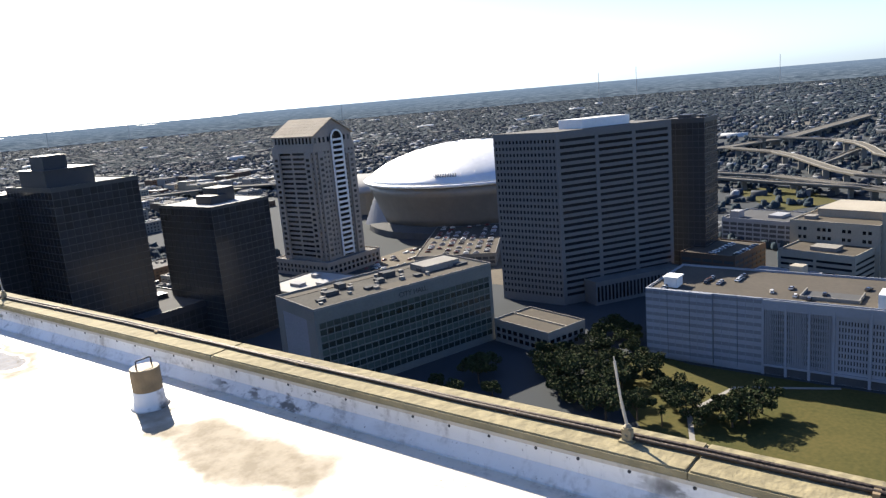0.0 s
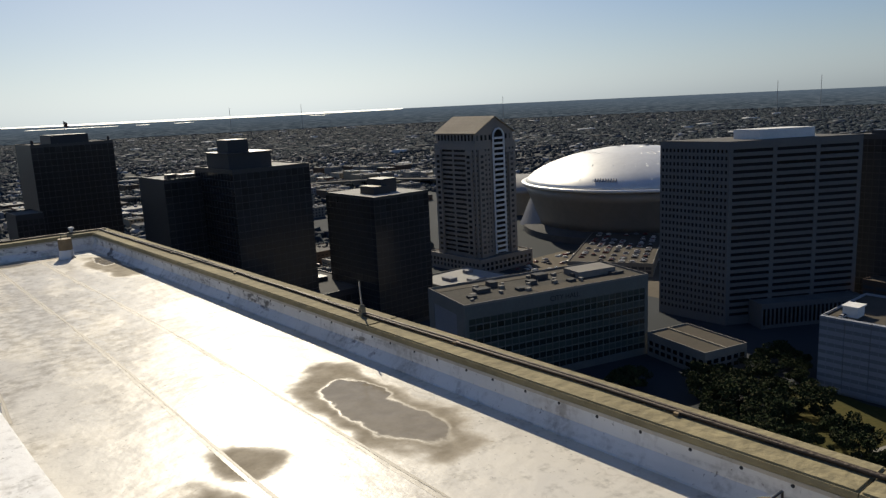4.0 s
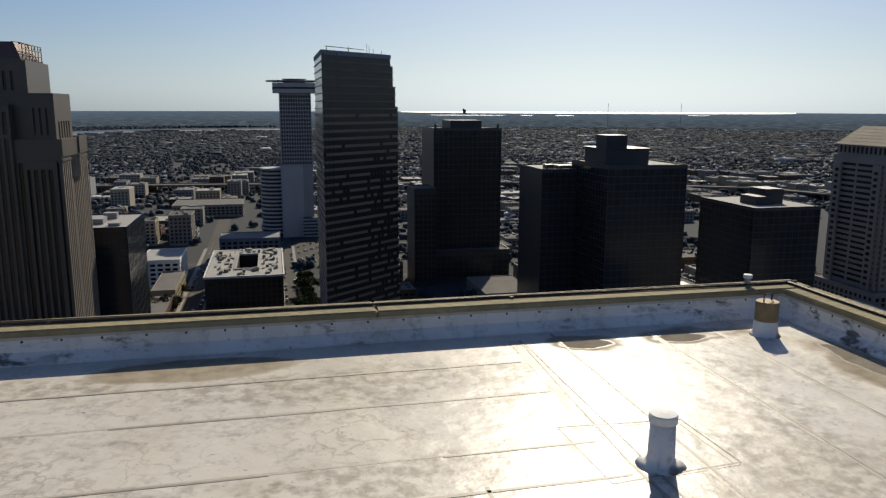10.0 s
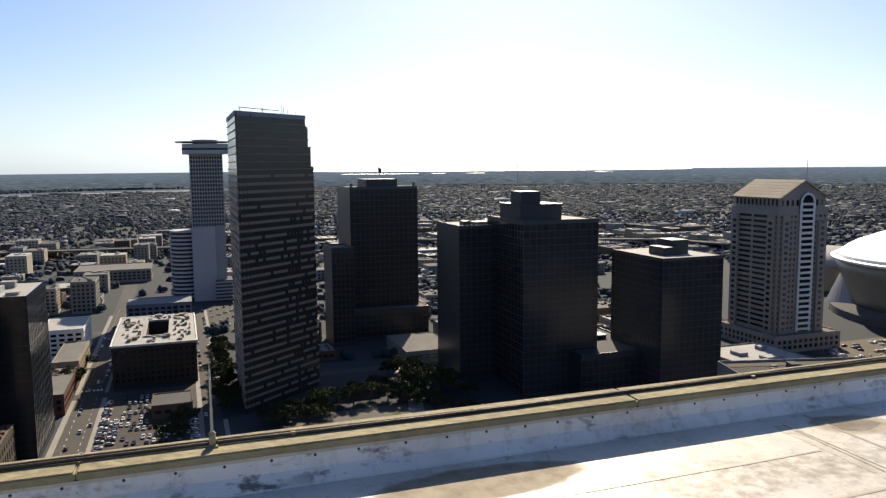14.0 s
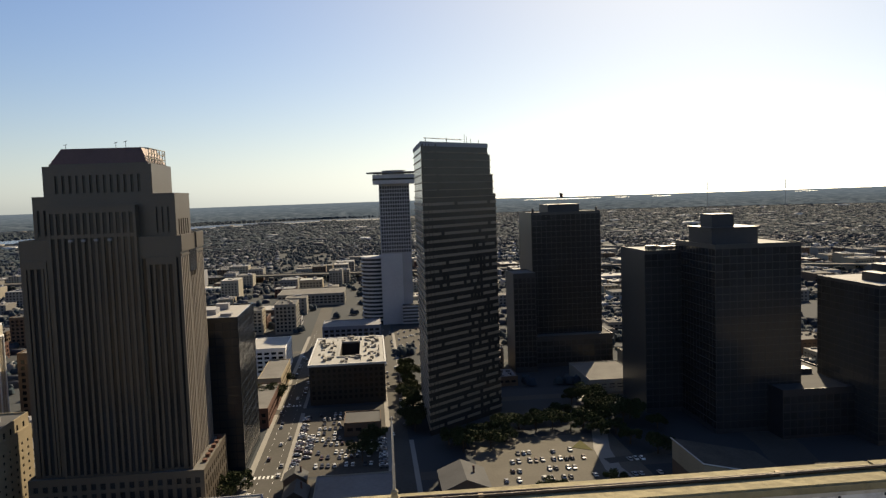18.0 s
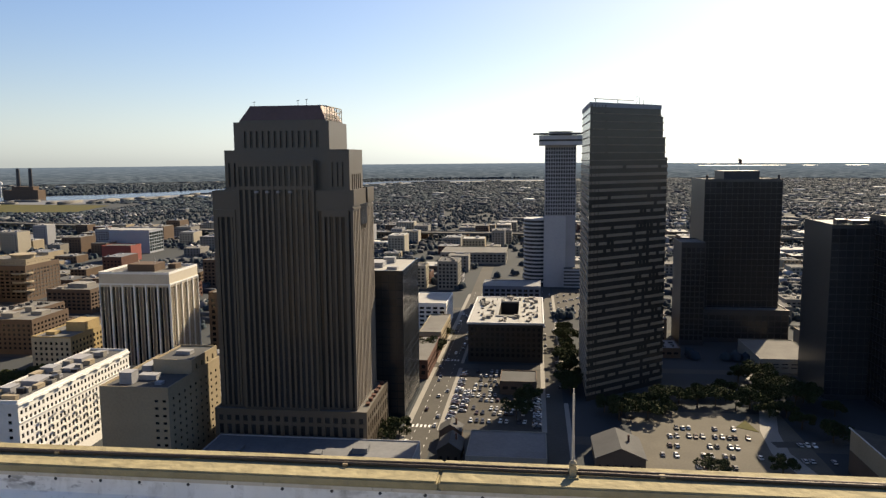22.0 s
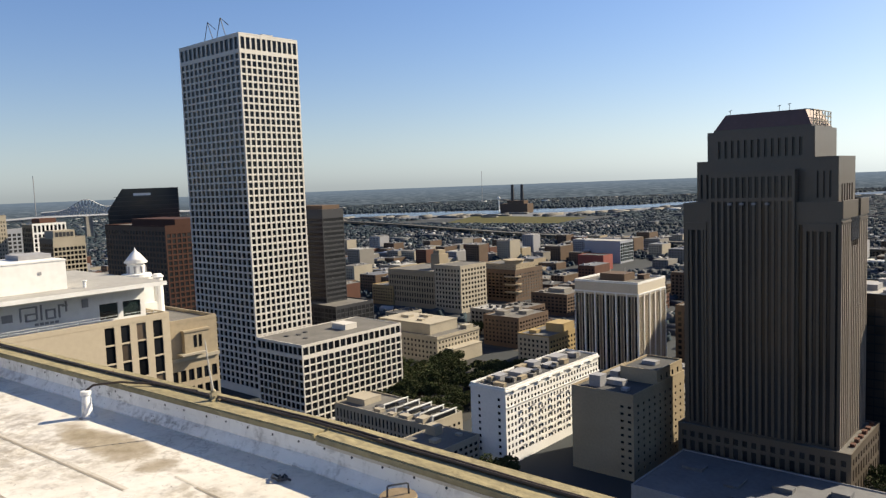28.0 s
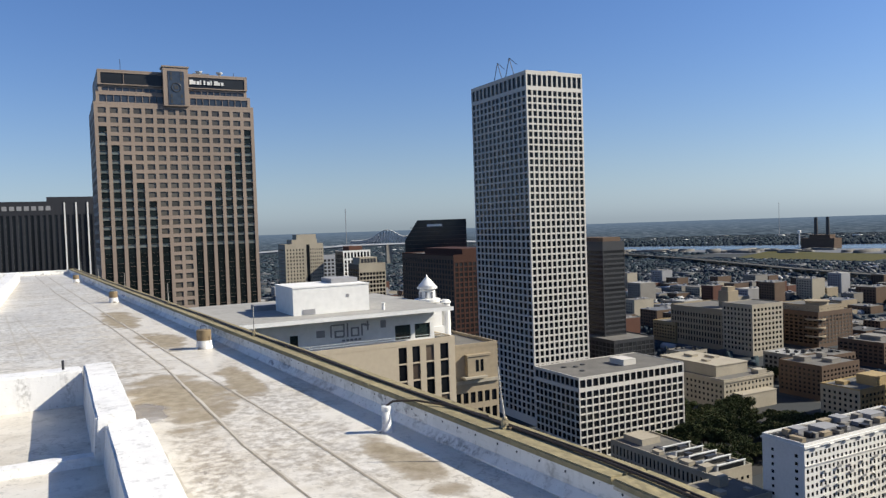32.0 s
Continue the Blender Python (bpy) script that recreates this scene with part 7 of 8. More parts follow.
kinds = [tree_kind(1, 9.5, 5.2), tree_kind(2, 11.5, 6.4), tree_kind(3, 7.5, 4.0), tree_kind(5, 8.5, 5.6)]
tspots = []
rnd = random.Random(21)
for x, y in ((306, 126), (318, 134), (328, 138), (300, 138), (292, 146), (310, 148), (322, 150), (334, 148), (284, 138), (276, 146), (296, 156), (286, 160), (270, 152), (262, 142), (254, 136), (250, 128), (258, 126), (266, 132), (274, 128), (246, 120), (254, 116), (262, 118), (272, 116), (280, 122), (290, 128), (286, 112), (279, 104), (270, 98), (266, 90), (259, 84), (262, 72), (268, 66), (272, 60), (262, 62), (256, 66), (252, 76), (246, 98), (240, 108), (240, 160), (228, 172), (250, 174), (262, 178), (236, 186)):
    tspots.append((x, y))
for k in range(30):
    tspots.append((rnd.uniform(-362, -292), rnd.uniform(322, 404)))
square = random.Random(63)
for k in range(46):
    tspots.append((square.uniform(-352, -266), square.uniform(284, 352)))
for k in range(9):
    tspots.append((rnd.uniform(-420, -375), rnd.uniform(440, 520)))
for x, y in ((30, 372), (38, 368), (46, 376), (54, 380), (36, 360), (62, 384), (70, 390), (50, 362), (78, 384), (88, 388), (96, 380), (104, 384), (118, 372), (126, 384), (120, 356), (128, 340), (118, 400), (128, 414), (96, 404), (82, 400), (110, 430), (134, 396), (142, 376), (60, 372)):
    tspots.append((x, y))
for k in range(13):
    tspots.append((14.5 + rnd.uniform(-1, 1.5), 398 + k * 12))
tspots += [(-14, 357), (112, 384), (114, 396), (117, 410), (118, 424), (121, 438), (110, 372), (94, 300), (66, 296), (-68, 332), (-70, 322), (-8, 376), (-72, 470), (-71, 500), (-70, 520), (-190, 232), (-197, 240), (-236, 330), (-240, 345), (-238, 360)]
for k in range(20):
    tspots.append((rnd.uniform(128, 232), rnd.uniform(205, 272)))
for n, (x, y) in enumerate(tspots):
    s = rnd.uniform(0.9, 1.45)
    copy_thing(kinds[n % 4], pose(x, y, 0, 0, 0, rnd.uniform(0, 360)) @ Matrix.Diagonal((s, s, s * rnd.uniform(0.9, 1.1), 1)))
for n, k in enumerate(kinds):
    k.matrix_basis = pose(-300 + 9 * n, 318, 0)
palm = thing("palm", "fan palm with a shaggy head", "palm", 245, 88, 0)
part("trunk", Boxes().prism([(0.25, 0), (0, 0.25), (-0.25, 0), (0, -0.25)], 0, 7), M["bark"], palm)
fr2 = Boxes()
for k in range(46):
    a, e = k * 2.4, radians(70 - (k % 9) * 15)
    d = Vector((math.cos(a) * math.cos(e), math.sin(a) * math.cos(e), math.sin(e)))
    s = Vector((-math.sin(a), math.cos(a), 0)) * 0.35
    p = Vector((0, 0, 7))
    n = len(fr2.v)
    fr2.v += [tuple(p), tuple(p + d * 1.3 + s), tuple(p + d * 2.2 + Vector((0, 0, -0.5))), tuple(p + d * 1.3 - s)]
    fr2.f.append((n, n + 1, n + 2, n + 3))
part("fronds", fr2, M["leaf"], palm)
copy_thing(palm, pose(-200, 246, 0))
copy_thing(palm, pose(-196, 252, 0))

# ---- buildings at the feet of the towers ----
saw = block("courthouse_wing", "low stone building with sawtooth skylights on its roof", -312, 249, 66, 27, 13, M["cream_wall"], {"E": grid(27, 7, 2.0, 2, 11, 2, 2, GD), "S": dict(cols=even(0, 66, 24, 1.5), rows=[(2, 5.5), (6.6, 11.2)], glass=GD)}, M["roof_gravel"], rim=0.9)
for k in range(5):
    sk = Boxes()
    x = 23 + k * 8.4
    sk.v = [(x, 7, 13.02), (x + 7.4, 7, 13.02), (x + 7.4, 7, 15.8), (x, 25, 13.02), (x + 7.4, 25, 13.02), (x + 7.4, 25, 15.8)]
    sk.f = [(0, 1, 2), (5, 4, 3), (0, 2, 5, 3), (1, 4, 5, 2)]
    sk_ob = part("skylight", sk, M["slab_grey"], saw, "sawtooth skylight with a white edge")
    part("ridge", Boxes().bar((x + 7.4, 13 if k % 2 else 7, 15.8), (x + 7.4, 25.2, 15.8), 0.3, 5).bar((x + 7.4, 25.1, 15.8), (x + 1.5, 25.1, 13.5), 0.3, 5), M["paint_white"], sk_ob)
    part("glazing_strip", Boxes().box(x + 7.42, 8, 13.2, x + 7.5, 24, 15.2), GD, sk_ob)
roof_units(saw, [(10, 12, 13, 14, 12, 3.2), (30, 4, 13, 5, 3, 1.6), (40, 3.6, 13, 4, 3, 1.2), (49, 4, 13, 6, 4, 1.8), (60, 5, 13, 5, 6, 2.4)], M["cream_wall"])
roof_units(saw, [(34, 16, 14.2, 2, 5, 1.6), (44, 10, 14.2, 2.4, 3, 1.8), (52, 16, 14.2, 2, 6, 1.8), (25, 9, 13, 3, 3, 1.2), (61, 20, 13, 4, 4, 2)], M["dark_metal"])
stone = block("stone_office", "tan stone office block with small windows", -245, 224, 25, 33, 12, M["cream_wall"], {"E": dict(cols=even(0, 33, 9, 1.3), rows=even(1, 11, 3, 1.4), glass=GD), "S": grid(25, 8, 1.4, 1, 11, 3, 1.4, GD)}, M["roof_gravel"], rim=0.5)
roof_units(stone, [(7, 22, 12, 6, 5, 4.5), (15, 14, 12, 4, 4, 1.5), (18, 27, 12, 3, 2, 1)], M["cream_wall"])
crt = block("cream_courthouse", "cream stone courthouse with a set-back top storey", -430, 382, 72, 47, 19, M["cream_wall"], {"E": grid(47, 13, 1.9, 1.5, 18, 4, 1.9, GD), "S": grid(72, 19, 1.9, 1.5, 18, 4, 1.9, GD)}, M["roof_gravel"])
part("upper_storey", Boxes().box(8, 6, 19.1, 60, 36, 26.2).box(7.6, 5.6, 26.2, 60.4, 36.4, 26.8), M["cream_wall"], crt)
part("entrance_wing", Boxes().box(72, 8, 0, 80, 40, 10).box(71.9, 7.8, 10, 80.3, 40.2, 10.5), M["cream_wall"], crt)
part("cornice", Boxes().box(72, 0, 17.6, 72.6, 47, 18.8).box(0, -0.6, 17.6, 72.6, 0, 18.8), M["cream_wall"], crt)
roof_units(crt, [(66, 40, 19, 6, 8, 2.6), (24, 20, 26.8, 8, 6, 1.6), (44, 14, 26.8, 5, 4, 1.2), (36, 28, 26.8, 9, 5, 1.4)], M["cream_wall"])
jus = block("stone_federal_block", "pale stone block with tall pilasters and a corner tower", -580, 552, 80, 58, 38, M["tan_wall"], {"S": dict(cols=even(0, 80, 22, 1.8), rows=even(3, 35, 5, 2.2), glass=GD, limit=120), "E": dict(cols=even(0, 58, 10, 2.6), rows=even(3, 35, 8, 2.0), glass=GD, limit=90)}, M["roof_gravel"])
block("", "", 0, 0, 34, 40, 46, M["cream_wall"], {"S": grid(34, 8, 2, 3, 45, 9, 2, GD, limit=60), "E": grid(40, 8, 2, 3, 45, 9, 2, GD, limit=60)}, root=jus, ox=72, oy=-6)
part("tower_block", Boxes().box(44, 20, 38, 56, 34, 54).box(46, 22, 54, 54, 32, 58), M["tan_wall"], jus)
och = block("ochre_office", "ochre and cream office block", -313, 416, 26, 46, 21, M["ochre_wall"], {"E": grid(46, 12, 1.8, 1.5, 20, 5, 1.6, GD), "S": dict(wall=M["cream_wall"], **grid(26, 7, 1.8, 1.5, 20, 5, 1.6, GD))}, M["roof_gravel"])
roof_units(och, [(18, 26, 21, 13, 16, 6), (8, 10, 21, 6, 6, 2), (7, 36, 21, 5, 8, 2.6)], M["ochre_wall"])
mid1 = block("brown_office", "brown brick office block", -372, 452, 34, 40, 23, M["brick_brown"], {"E": grid(40, 10, 1.8, 2, 22, 6, 1.5, GD), "S": grid(34, 9, 1.8, 2, 22, 6, 1.5, GD)})
roof_units(mid1, [(10, 12, 23, 9, 7, 3), (24, 24, 23, 8, 10, 2.4), (12, 30, 23, 5, 5, 3.6)], M["concrete"])
slateoff = block("slate_roof_office", "grey office block with a broad pale roof and ribbon windows", -418, 583, 40, 38, 20, M["brick_brown"], {"E": grid(38, 8, 1.4, 2, 19, 5, 1.4, GD), "S": grid(40, 9, 1.4, 2, 19, 5, 1.4, GD)}, M["roof_gravel"])
roof_units(slateoff, [(20, 20, 20, 18, 14, 3.4), (8, 8, 20, 5, 5, 1.6)], M["concrete"])
yellow = block("ochre_corner_block", "small ochre corner block with dark windows", -604, 550, 32, 26, 20, M["ochre_wall"], {"E": grid(26, 6, 1.6, 2, 19, 5, 1.5, GD), "S": grid(32, 8, 1.6, 2, 19, 5, 1.5, GD)}, M["roof_gravel"])
mid2 = block("terraced_office", "brown stepped office block with round terraces", -527, 628, 58, 50, 33, M["brick_brown"], {"E": grid(50, 10, 1.6, 2, 31, 8, 1.6, GL), "S": grid(58, 11, 1.6, 2, 31, 8, 1.6, GD)})
block("", "", 0, 0, 46, 36, 38, M["tan_wall"], {"S": grid(46, 9, 1.4, 34, 37, 1, 1.4, GD), "E": grid(36, 7, 1.4, 34, 37, 1, 1.4, GD)}, z0=33, root=mid2, ox=8, oy=7)
part("roof_disc", Boxes().lathe([(10, 38), (10, 41.5), (11.5, 41.8), (11.5, 42.6)], 24, 42, 20), M["tan_wall"], mid2)
for z in (10, 18, 26):
    part("terrace", Boxes().lathe([(9, z), (9, z + 1.2), (8.6, z + 1.2)], 20, 52, 4), M["tan_wall"], mid2)
behind = block("red_brick_block", "dark red brick block behind the fin tower", -222, 470, 40, 44, 40, M["brick_brown"], {"E": grid(44, 10, 1.8, 2, 38, 9, 1.5, GD), "S": grid(40, 9, 1.8, 2, 38, 9, 1.5, GD)})
redb = block("red_shed", "bright red windowless block", -560, 900, 40, 26, 20, M["red_paint"], {}, M["roof_dark"])
redc = block("glass_shed", "pale glass and white block", -600, 985, 60, 40, 32, M["blue_gray"], {"E": grid(40, 6, 0.8, 2, 30, 6, 0.8, GG)}, M["roof_white"])
for nm, lb, x, y, a, b, h, wm, rm in (("white_loft", "white loft building with a flat roof", -98, 548, 27, 46, 20, "white_wall", "roof_white"), ("blue_block", "blue-grey block with a patchy roof", -50, 640, 50, 34, 18, "blue_paint", "roof_slate"),
                                      ("flat_shop", "low shop with a blue-grey flat roof", -33, 288, 33, 30, 8, "concrete", "roof_slate"),
                                      ("brick_shop", "small brick shop in the car park", -24, 396, 20, 22, 7, "brick_brown", "roof_dark"), ("brick_row", "row of old brick shops", -80, 420, 13, 60, 11, "brick_red", "roof_gravel"), ("grey_row", "old grey shop row", -82, 484, 15, 58, 13, "tan_wall", "roof_gravel"),
                                      ("pale_hall", "low pale hall with a broad roof", 128, 452, 34, 50, 8, "concrete", "roof_gravel"), ("round_deck", "wide three-storey parking deck with a grey roof", -120, 905, 80, 60, 14, "concrete", "roof_gravel"),
                                      ("cream_sheds", "low cream storage building", 170, 500, 60, 24, 12, "cream_wall", "roof_gravel")):
    block(nm, lb, x, y, a, b, h, M[wm], {"S": grid(a, max(3, int(a / 5)), 1.6, 1.5, h - 1, max(1, int(h / 3.8)), 1.4, GD, limit=60), "E": grid(b, max(3, int(b / 5)), 1.6, 1.5, h - 1, max(1, int(h / 3.8)), 1.4, GD, limit=60)}, M[rm], rim=0.6)


def gabled_house(x, y, a, b, h, rise, turn, wall_mat, roof_mat, label):
    root = thing("house", label, "house", x, y, 0, turn, "old houses")
    mb = Boxes()
    mb.v = [(0, 0, 0), (a, 0, 0), (a, b, 0), (0, b, 0), (0, 0, h), (a, 0, h), (a, b, h), (0, b, h), (a / 2, 0, h + rise), (a / 2, b, h + rise)]
    mb.f = [(0, 1, 5, 8, 4), (2, 3, 7, 9, 6), (1, 2, 6, 5), (3, 0, 4, 7), (3, 2, 1, 0)]
    part("wall", mb, wall_mat, root)
    for s in (0, 1):
        e = -0.5 if s == 0 else a + 0.5
        rb = Boxes()
        rb.v = [(e, -0.5, h - 0.4), (e, b + 0.5, h - 0.4), (a / 2, b + 0.5, h + rise + 0.05), (a / 2, -0.5, h + rise + 0.05)]
        rb.v += [(p[0], p[1], p[2] + 0.25) for p in rb.v]
        rb.f = [(3, 2, 1, 0), (4, 5, 6, 7), (0, 1, 5, 4), (1, 2, 6, 5), (2, 3, 7, 6), (3, 0, 4, 7)]
        part("roof_slope", rb, roof_mat, root)
    for k in range(max(1, int(a / 3.2))):
        part("window", Boxes().box(1 + k * 3.2, -0.06, 1.2, 2 + k * 3.2, 0.02, 3), GD, root)
    part("chimney", Boxes().box(a * 0.7, b * 0.5, h, a * 0.7 + 0.8, b * 0.5 + 0.8, h + rise + 1.4), M["brick_red"], root)
    return root


hall = thing("slanted_hall", "brown-walled hall with a dark slanting roof and pale edges", "hall", 122, 276)
part("wall", Boxes().prism([(0, 0), (38, 0), (38, 32), (0, 32)], 0, 9.5), M["brick_brown"], hall)
wedge_wall = Boxes()
wedge_wall.v = [(0, 0, 9.5), (38, 0, 9.5), (0, 0, 18), (0, 32, 9.5), (38, 32, 9.5), (0, 32, 18)]
wedge_wall.f = [(0, 1, 2), (5, 4, 3), (0, 2, 5, 3)]
part("gable_wall", wedge_wall, M["tan_wall"], hall)
slope = Boxes()
slope.v = [(-0.4, -0.4, 18.1), (38.4, -0.4, 9.5), (38.4, 32.4, 9.5), (-0.4, 32.4, 18.1)]
slope.v += [(x, y, z + 0.3) for x, y, z in slope.v]
slope.f = [(3, 2, 1, 0), (4, 5, 6, 7), (0, 1, 5, 4), (1, 2, 6, 5), (2, 3, 7, 6), (3, 0, 4, 7)]
part("roof_slope", slope, M["roof_tar"], hall)
part("roof_edge", Boxes().bar((-0.4, -0.4, 18.5), (38.4, -0.4, 9.9), 0.28, 5).bar((-0.4, -0.4, 18.5), (-0.4, 32.4, 18.5), 0.28, 5), M["slab_grey"], hall)
gabled_house(20, 298, 20, 24, 6, 4, 0, M["brick_brown"], M["roof_dark"], "dark brown hall with a steep roof")
gabled_house(-46, 300, 10, 14, 6, 3.2, 0, M["brick_dark"], M["roof_dark"], "old house with a dark gabled roof")
gabled_house(-48, 322, 10, 9, 6, 3, 0, M["brick_brown"], M["roof_dark"], "old house with a dark gabled roof")

# ---- the quarter of low blocks beyond ----
taken = [(-470, 230, -310, 400), (-310, 215, -60, 350), (-420, 365, -220, 480), (-590, 540, -440, 700), (-290, 425, -60, 520), (-70, 100, 16, 560), (16, 280, 150, 460), (90, 500, 175, 600), (140, 340, 290, 460), (160, 300, 460, 470), (-60, 630, 45, 790), (-105, 540, -60, 700), (425, 270, 760, 760), (-630, 150, -460, 420), (-580, 880, -480, 1030), (-130, 895, -30, 970), (165, 495, 235, 530), (-560, -80, -340, 150), (-425, 575, -372, 628), (-612, 540, -566, 582), (-1800, 1740, -1150, 2160)]
rnd = random.Random(33)
walls = ["tan_wall", "brick_brown", "brick_brown", "gray_wall", "concrete", "brick_red", "concrete", "cream_wall"]
roofs = ["roof_gravel", "roof_white", "roof_dark", "roof_dark", "roof_slate", "roof_gravel"]
many, roofs_far, units_far, panes_far = {}, {}, Boxes(), Boxes()
count = 0
for gx in range(-45, 26):
    for gy in range(4, 36):
        x, y = gx * 34.0 + rnd.uniform(-3, 3), gy * 40.0 + rnd.uniform(-4, 4)
        dist = math.hypot(x, y)
        if dist < 300 or dist > 1500 or gx % 4 == 3 or gy % 3 == 2 or rnd.random() < 0.2:
            continue
        if y < 330 and x > -480:
            continue
        a, b = rnd.uniform(18, 31), rnd.uniform(20, 36)
        if any(x + a > q[0] and x < q[2] and y + b > q[1] and y < q[3] for q in taken):
            continue
        h = rnd.choice((6, 7, 8, 9, 11, 12, 14, 17)) + (rnd.choice((0, 0, 0, 8, 14)) if x < 0 else 0)
        wm, rm = M[rnd.choice(walls)], M[rnd.choice(roofs)]
        if dist < 820 and count < 130:
            count += 1
            rb = block("low_rise", f"{'cream' if wm is M['cream_wall'] else 'old'} flat-roofed low-rise building among the downtown blocks", x, y, a, b, h, wm,
                       {"S": grid(a, max(3, int(a / 4)), 1.5, 1, h - 0.8, max(1, int(h / 3.6)), 1.4, GD, limit=0), ("E" if x < 0 else "W"): grid(b, max(3, int(b / 4)), 1.5, 1, h - 0.8, max(1, int(h / 3.6)), 1.4, GD, limit=0)}, rm, rim=0.6, group="low-rise blocks")
            clutter = Boxes()
            for _ in range(9):
                ux, uy, l, w = a * rnd.uniform(0.08, 0.88), b * rnd.uniform(0.08, 0.88), rnd.uniform(0.8, 4.0), rnd.uniform(0.8, 3.0)
                clutter.box(ux, uy, h, min(ux + l, a - 0.5), min(uy + w, b - 0.5), h + rnd.uniform(0.5, 2.4))
            part("roof_plant", clutter, M[rnd.choice(("gray_wall", "concrete", "roof_dark", "dark_metal"))], rb, kind="stuff")
        else:
            many.setdefault(wm.name, Boxes()).box(x, y, 0, x + a, y + b, h)
            roofs_far.setdefault(rm.name, Boxes()).box(x + 0.4, y + 0.4, h - 0.1, x + a - 0.4, y + b - 0.4, h + 0.25)
            for _ in range(3):
                ux, uy = x + a * rnd.uniform(0.1, 0.8), y + b * rnd.uniform(0.1, 0.8)
                units_far.box(ux, uy, h, ux + rnd.uniform(2, 5), uy + rnd.uniform(2, 5), h + rnd.uniform(1, 2.4))
            for c in range(int(a / 4.2)):
                for r in range(int(h / 3.6)):
                    panes_far.box(x + 1.4 + c * 4.2, y - 0.06, 1.2 + r * 3.6, x + 3.4 + c * 4.2, y, 3 + r * 3.6)
for nm, shape in many.items():
    tagged(new("far_blocks", shape.mesh("far_blocks", M[nm])), "distant low blocks of the city in mixed walls", "buildings", "", "stuff")
for nm, shape in roofs_far.items():
    tagged(new("far_roofs", shape.mesh("far_roofs", M[nm])), "flat roofs of the distant low blocks", "roofs", "", "stuff")
tagged(new("far_roof_plant", units_far.mesh("far_roof_plant", M["gray_wall"])), "plant boxes on distant roofs", "roof plant", "", "stuff")
tagged(new("far_windows", panes_far.mesh("far_windows", GD)), "windows of the distant low blocks", "windows", "", "stuff")

# ---- suburbs and woods to the horizon ----
gen = np.random.default_rng(7)


def bank(az):
    """Distance of the river's near bank by bearing (degrees from +x)."""
    return np.interp(az, [88, 92, 100, 108, 117, 122, 128, 134, 140, 150], [4450, 4420, 4150, 3550, 3000, 2850, 2880, 2950, 3080, 3300])


def scatter(n, r0, r1, keep=1.0):
    r = np.sqrt(gen.uniform(r0**2, r1**2, n))
    az = gen.uniform(-12, 192, n)
    wet = (az > 84) & (az < 152) & (r > bank(az) - 260) & (r < bank(az) + 400)
    x, y = r * np.cos(np.radians(az)), r * np.sin(np.radians(az))
    for q in taken:
        wet |= (x > q[0] - 8) & (x < q[2] + 8) & (y > q[1] - 8) & (y < q[3] + 8)
    wet |= (np.hypot(x - 605, y - 425) < 150) | ((y < 150) & (x < 0) & (r < 560)) | ((y < 340) & (x >= 0) & (x < 480))
    wet |= (np.abs(x + 58) < 12) & (y < 1150)
    return x[~wet], y[~wet]


def lumps(name, x, y, sx, sy, h, mat, label, category, pointed, eave=0.65):
    """Many small solids in one mesh: crowns with pointed tops, or plain house boxes with a ridge."""
    n = len(x)
    a = gen.uniform(0, 6.28, n) if pointed else np.where(gen.random(n) < 0.5, 0.12, 1.69)
    c, s = np.cos(a), np.sin(a)
    if pointed:
        base = np.array([(-1, -1, 0.15), (1, -1, 0.15), (1, 1, 0.15), (-1, 1, 0.15), (-0.8, -0.8, 0.78), (0.8, -0.8, 0.78), (0.8, 0.8, 0.78), (-0.8, 0.8, 0.78), (0.1, 0.05, 1.0)])
        faces = [(0, 1, 5, 4), (1, 2, 6, 5), (2, 3, 7, 6), (3, 0, 4, 7), (4, 5, 8), (5, 6, 8), (6, 7, 8), (7, 4, 8)]
    else:
        base = np.array([(-1, -1, 0), (1, -1, 0), (1, 1, 0), (-1, 1, 0), (-1, -1, eave), (1, -1, eave), (1, 1, eave), (-1, 1, eave), (0, -1, 1.0), (0, 1, 1.0)])
        faces = [(0, 1, 5, 8, 4), (2, 3, 7, 9, 6), (1, 2, 6, 5), (3, 0, 4, 7), (4, 8, 9, 7), (8, 5, 6, 9)]
    k = len(base)
    jit = gen.uniform(0.75, 1.25, (n, k, 3)) if pointed else np.ones((n, k, 3))
    p = base[None] * jit
    px, py = p[..., 0] * sx[:, None], p[..., 1] * sy[:, None]
    v = np.stack([x[:, None] + px * c[:, None] - py * s[:, None], y[:, None] + px * s[:, None] + py * c[:, None], p[..., 2] * h[:, None]], -1).reshape(-1, 3)
    me = bpy.data.meshes.new(name)
    sizes = [len(f) for f in faces]
    loops = np.concatenate([np.array(f) for f in faces])
    allv = (np.arange(n)[:, None] * k + loops[None]).ravel()
    starts = np.cumsum([0] + sizes[:-1])
    allst = (np.arange(n)[:, None] * len(loops) + starts[None]).ravel()
    me.vertices.add(len(v))
    me.vertices.foreach_set("co", v.ravel())
    me.loops.add(len(allv))
    me.loops.foreach_set("vertex_index", allv.astype(np.int32))
    me.polygons.add(len(allst))
    me.polygons.foreach_set("loop_start", allst.astype(np.int32))
    me.update(calc_edges=True)
    me.validate()
    me.materials.append(mat)
    return tagged(new(name, me), label, category, "", "stuff")


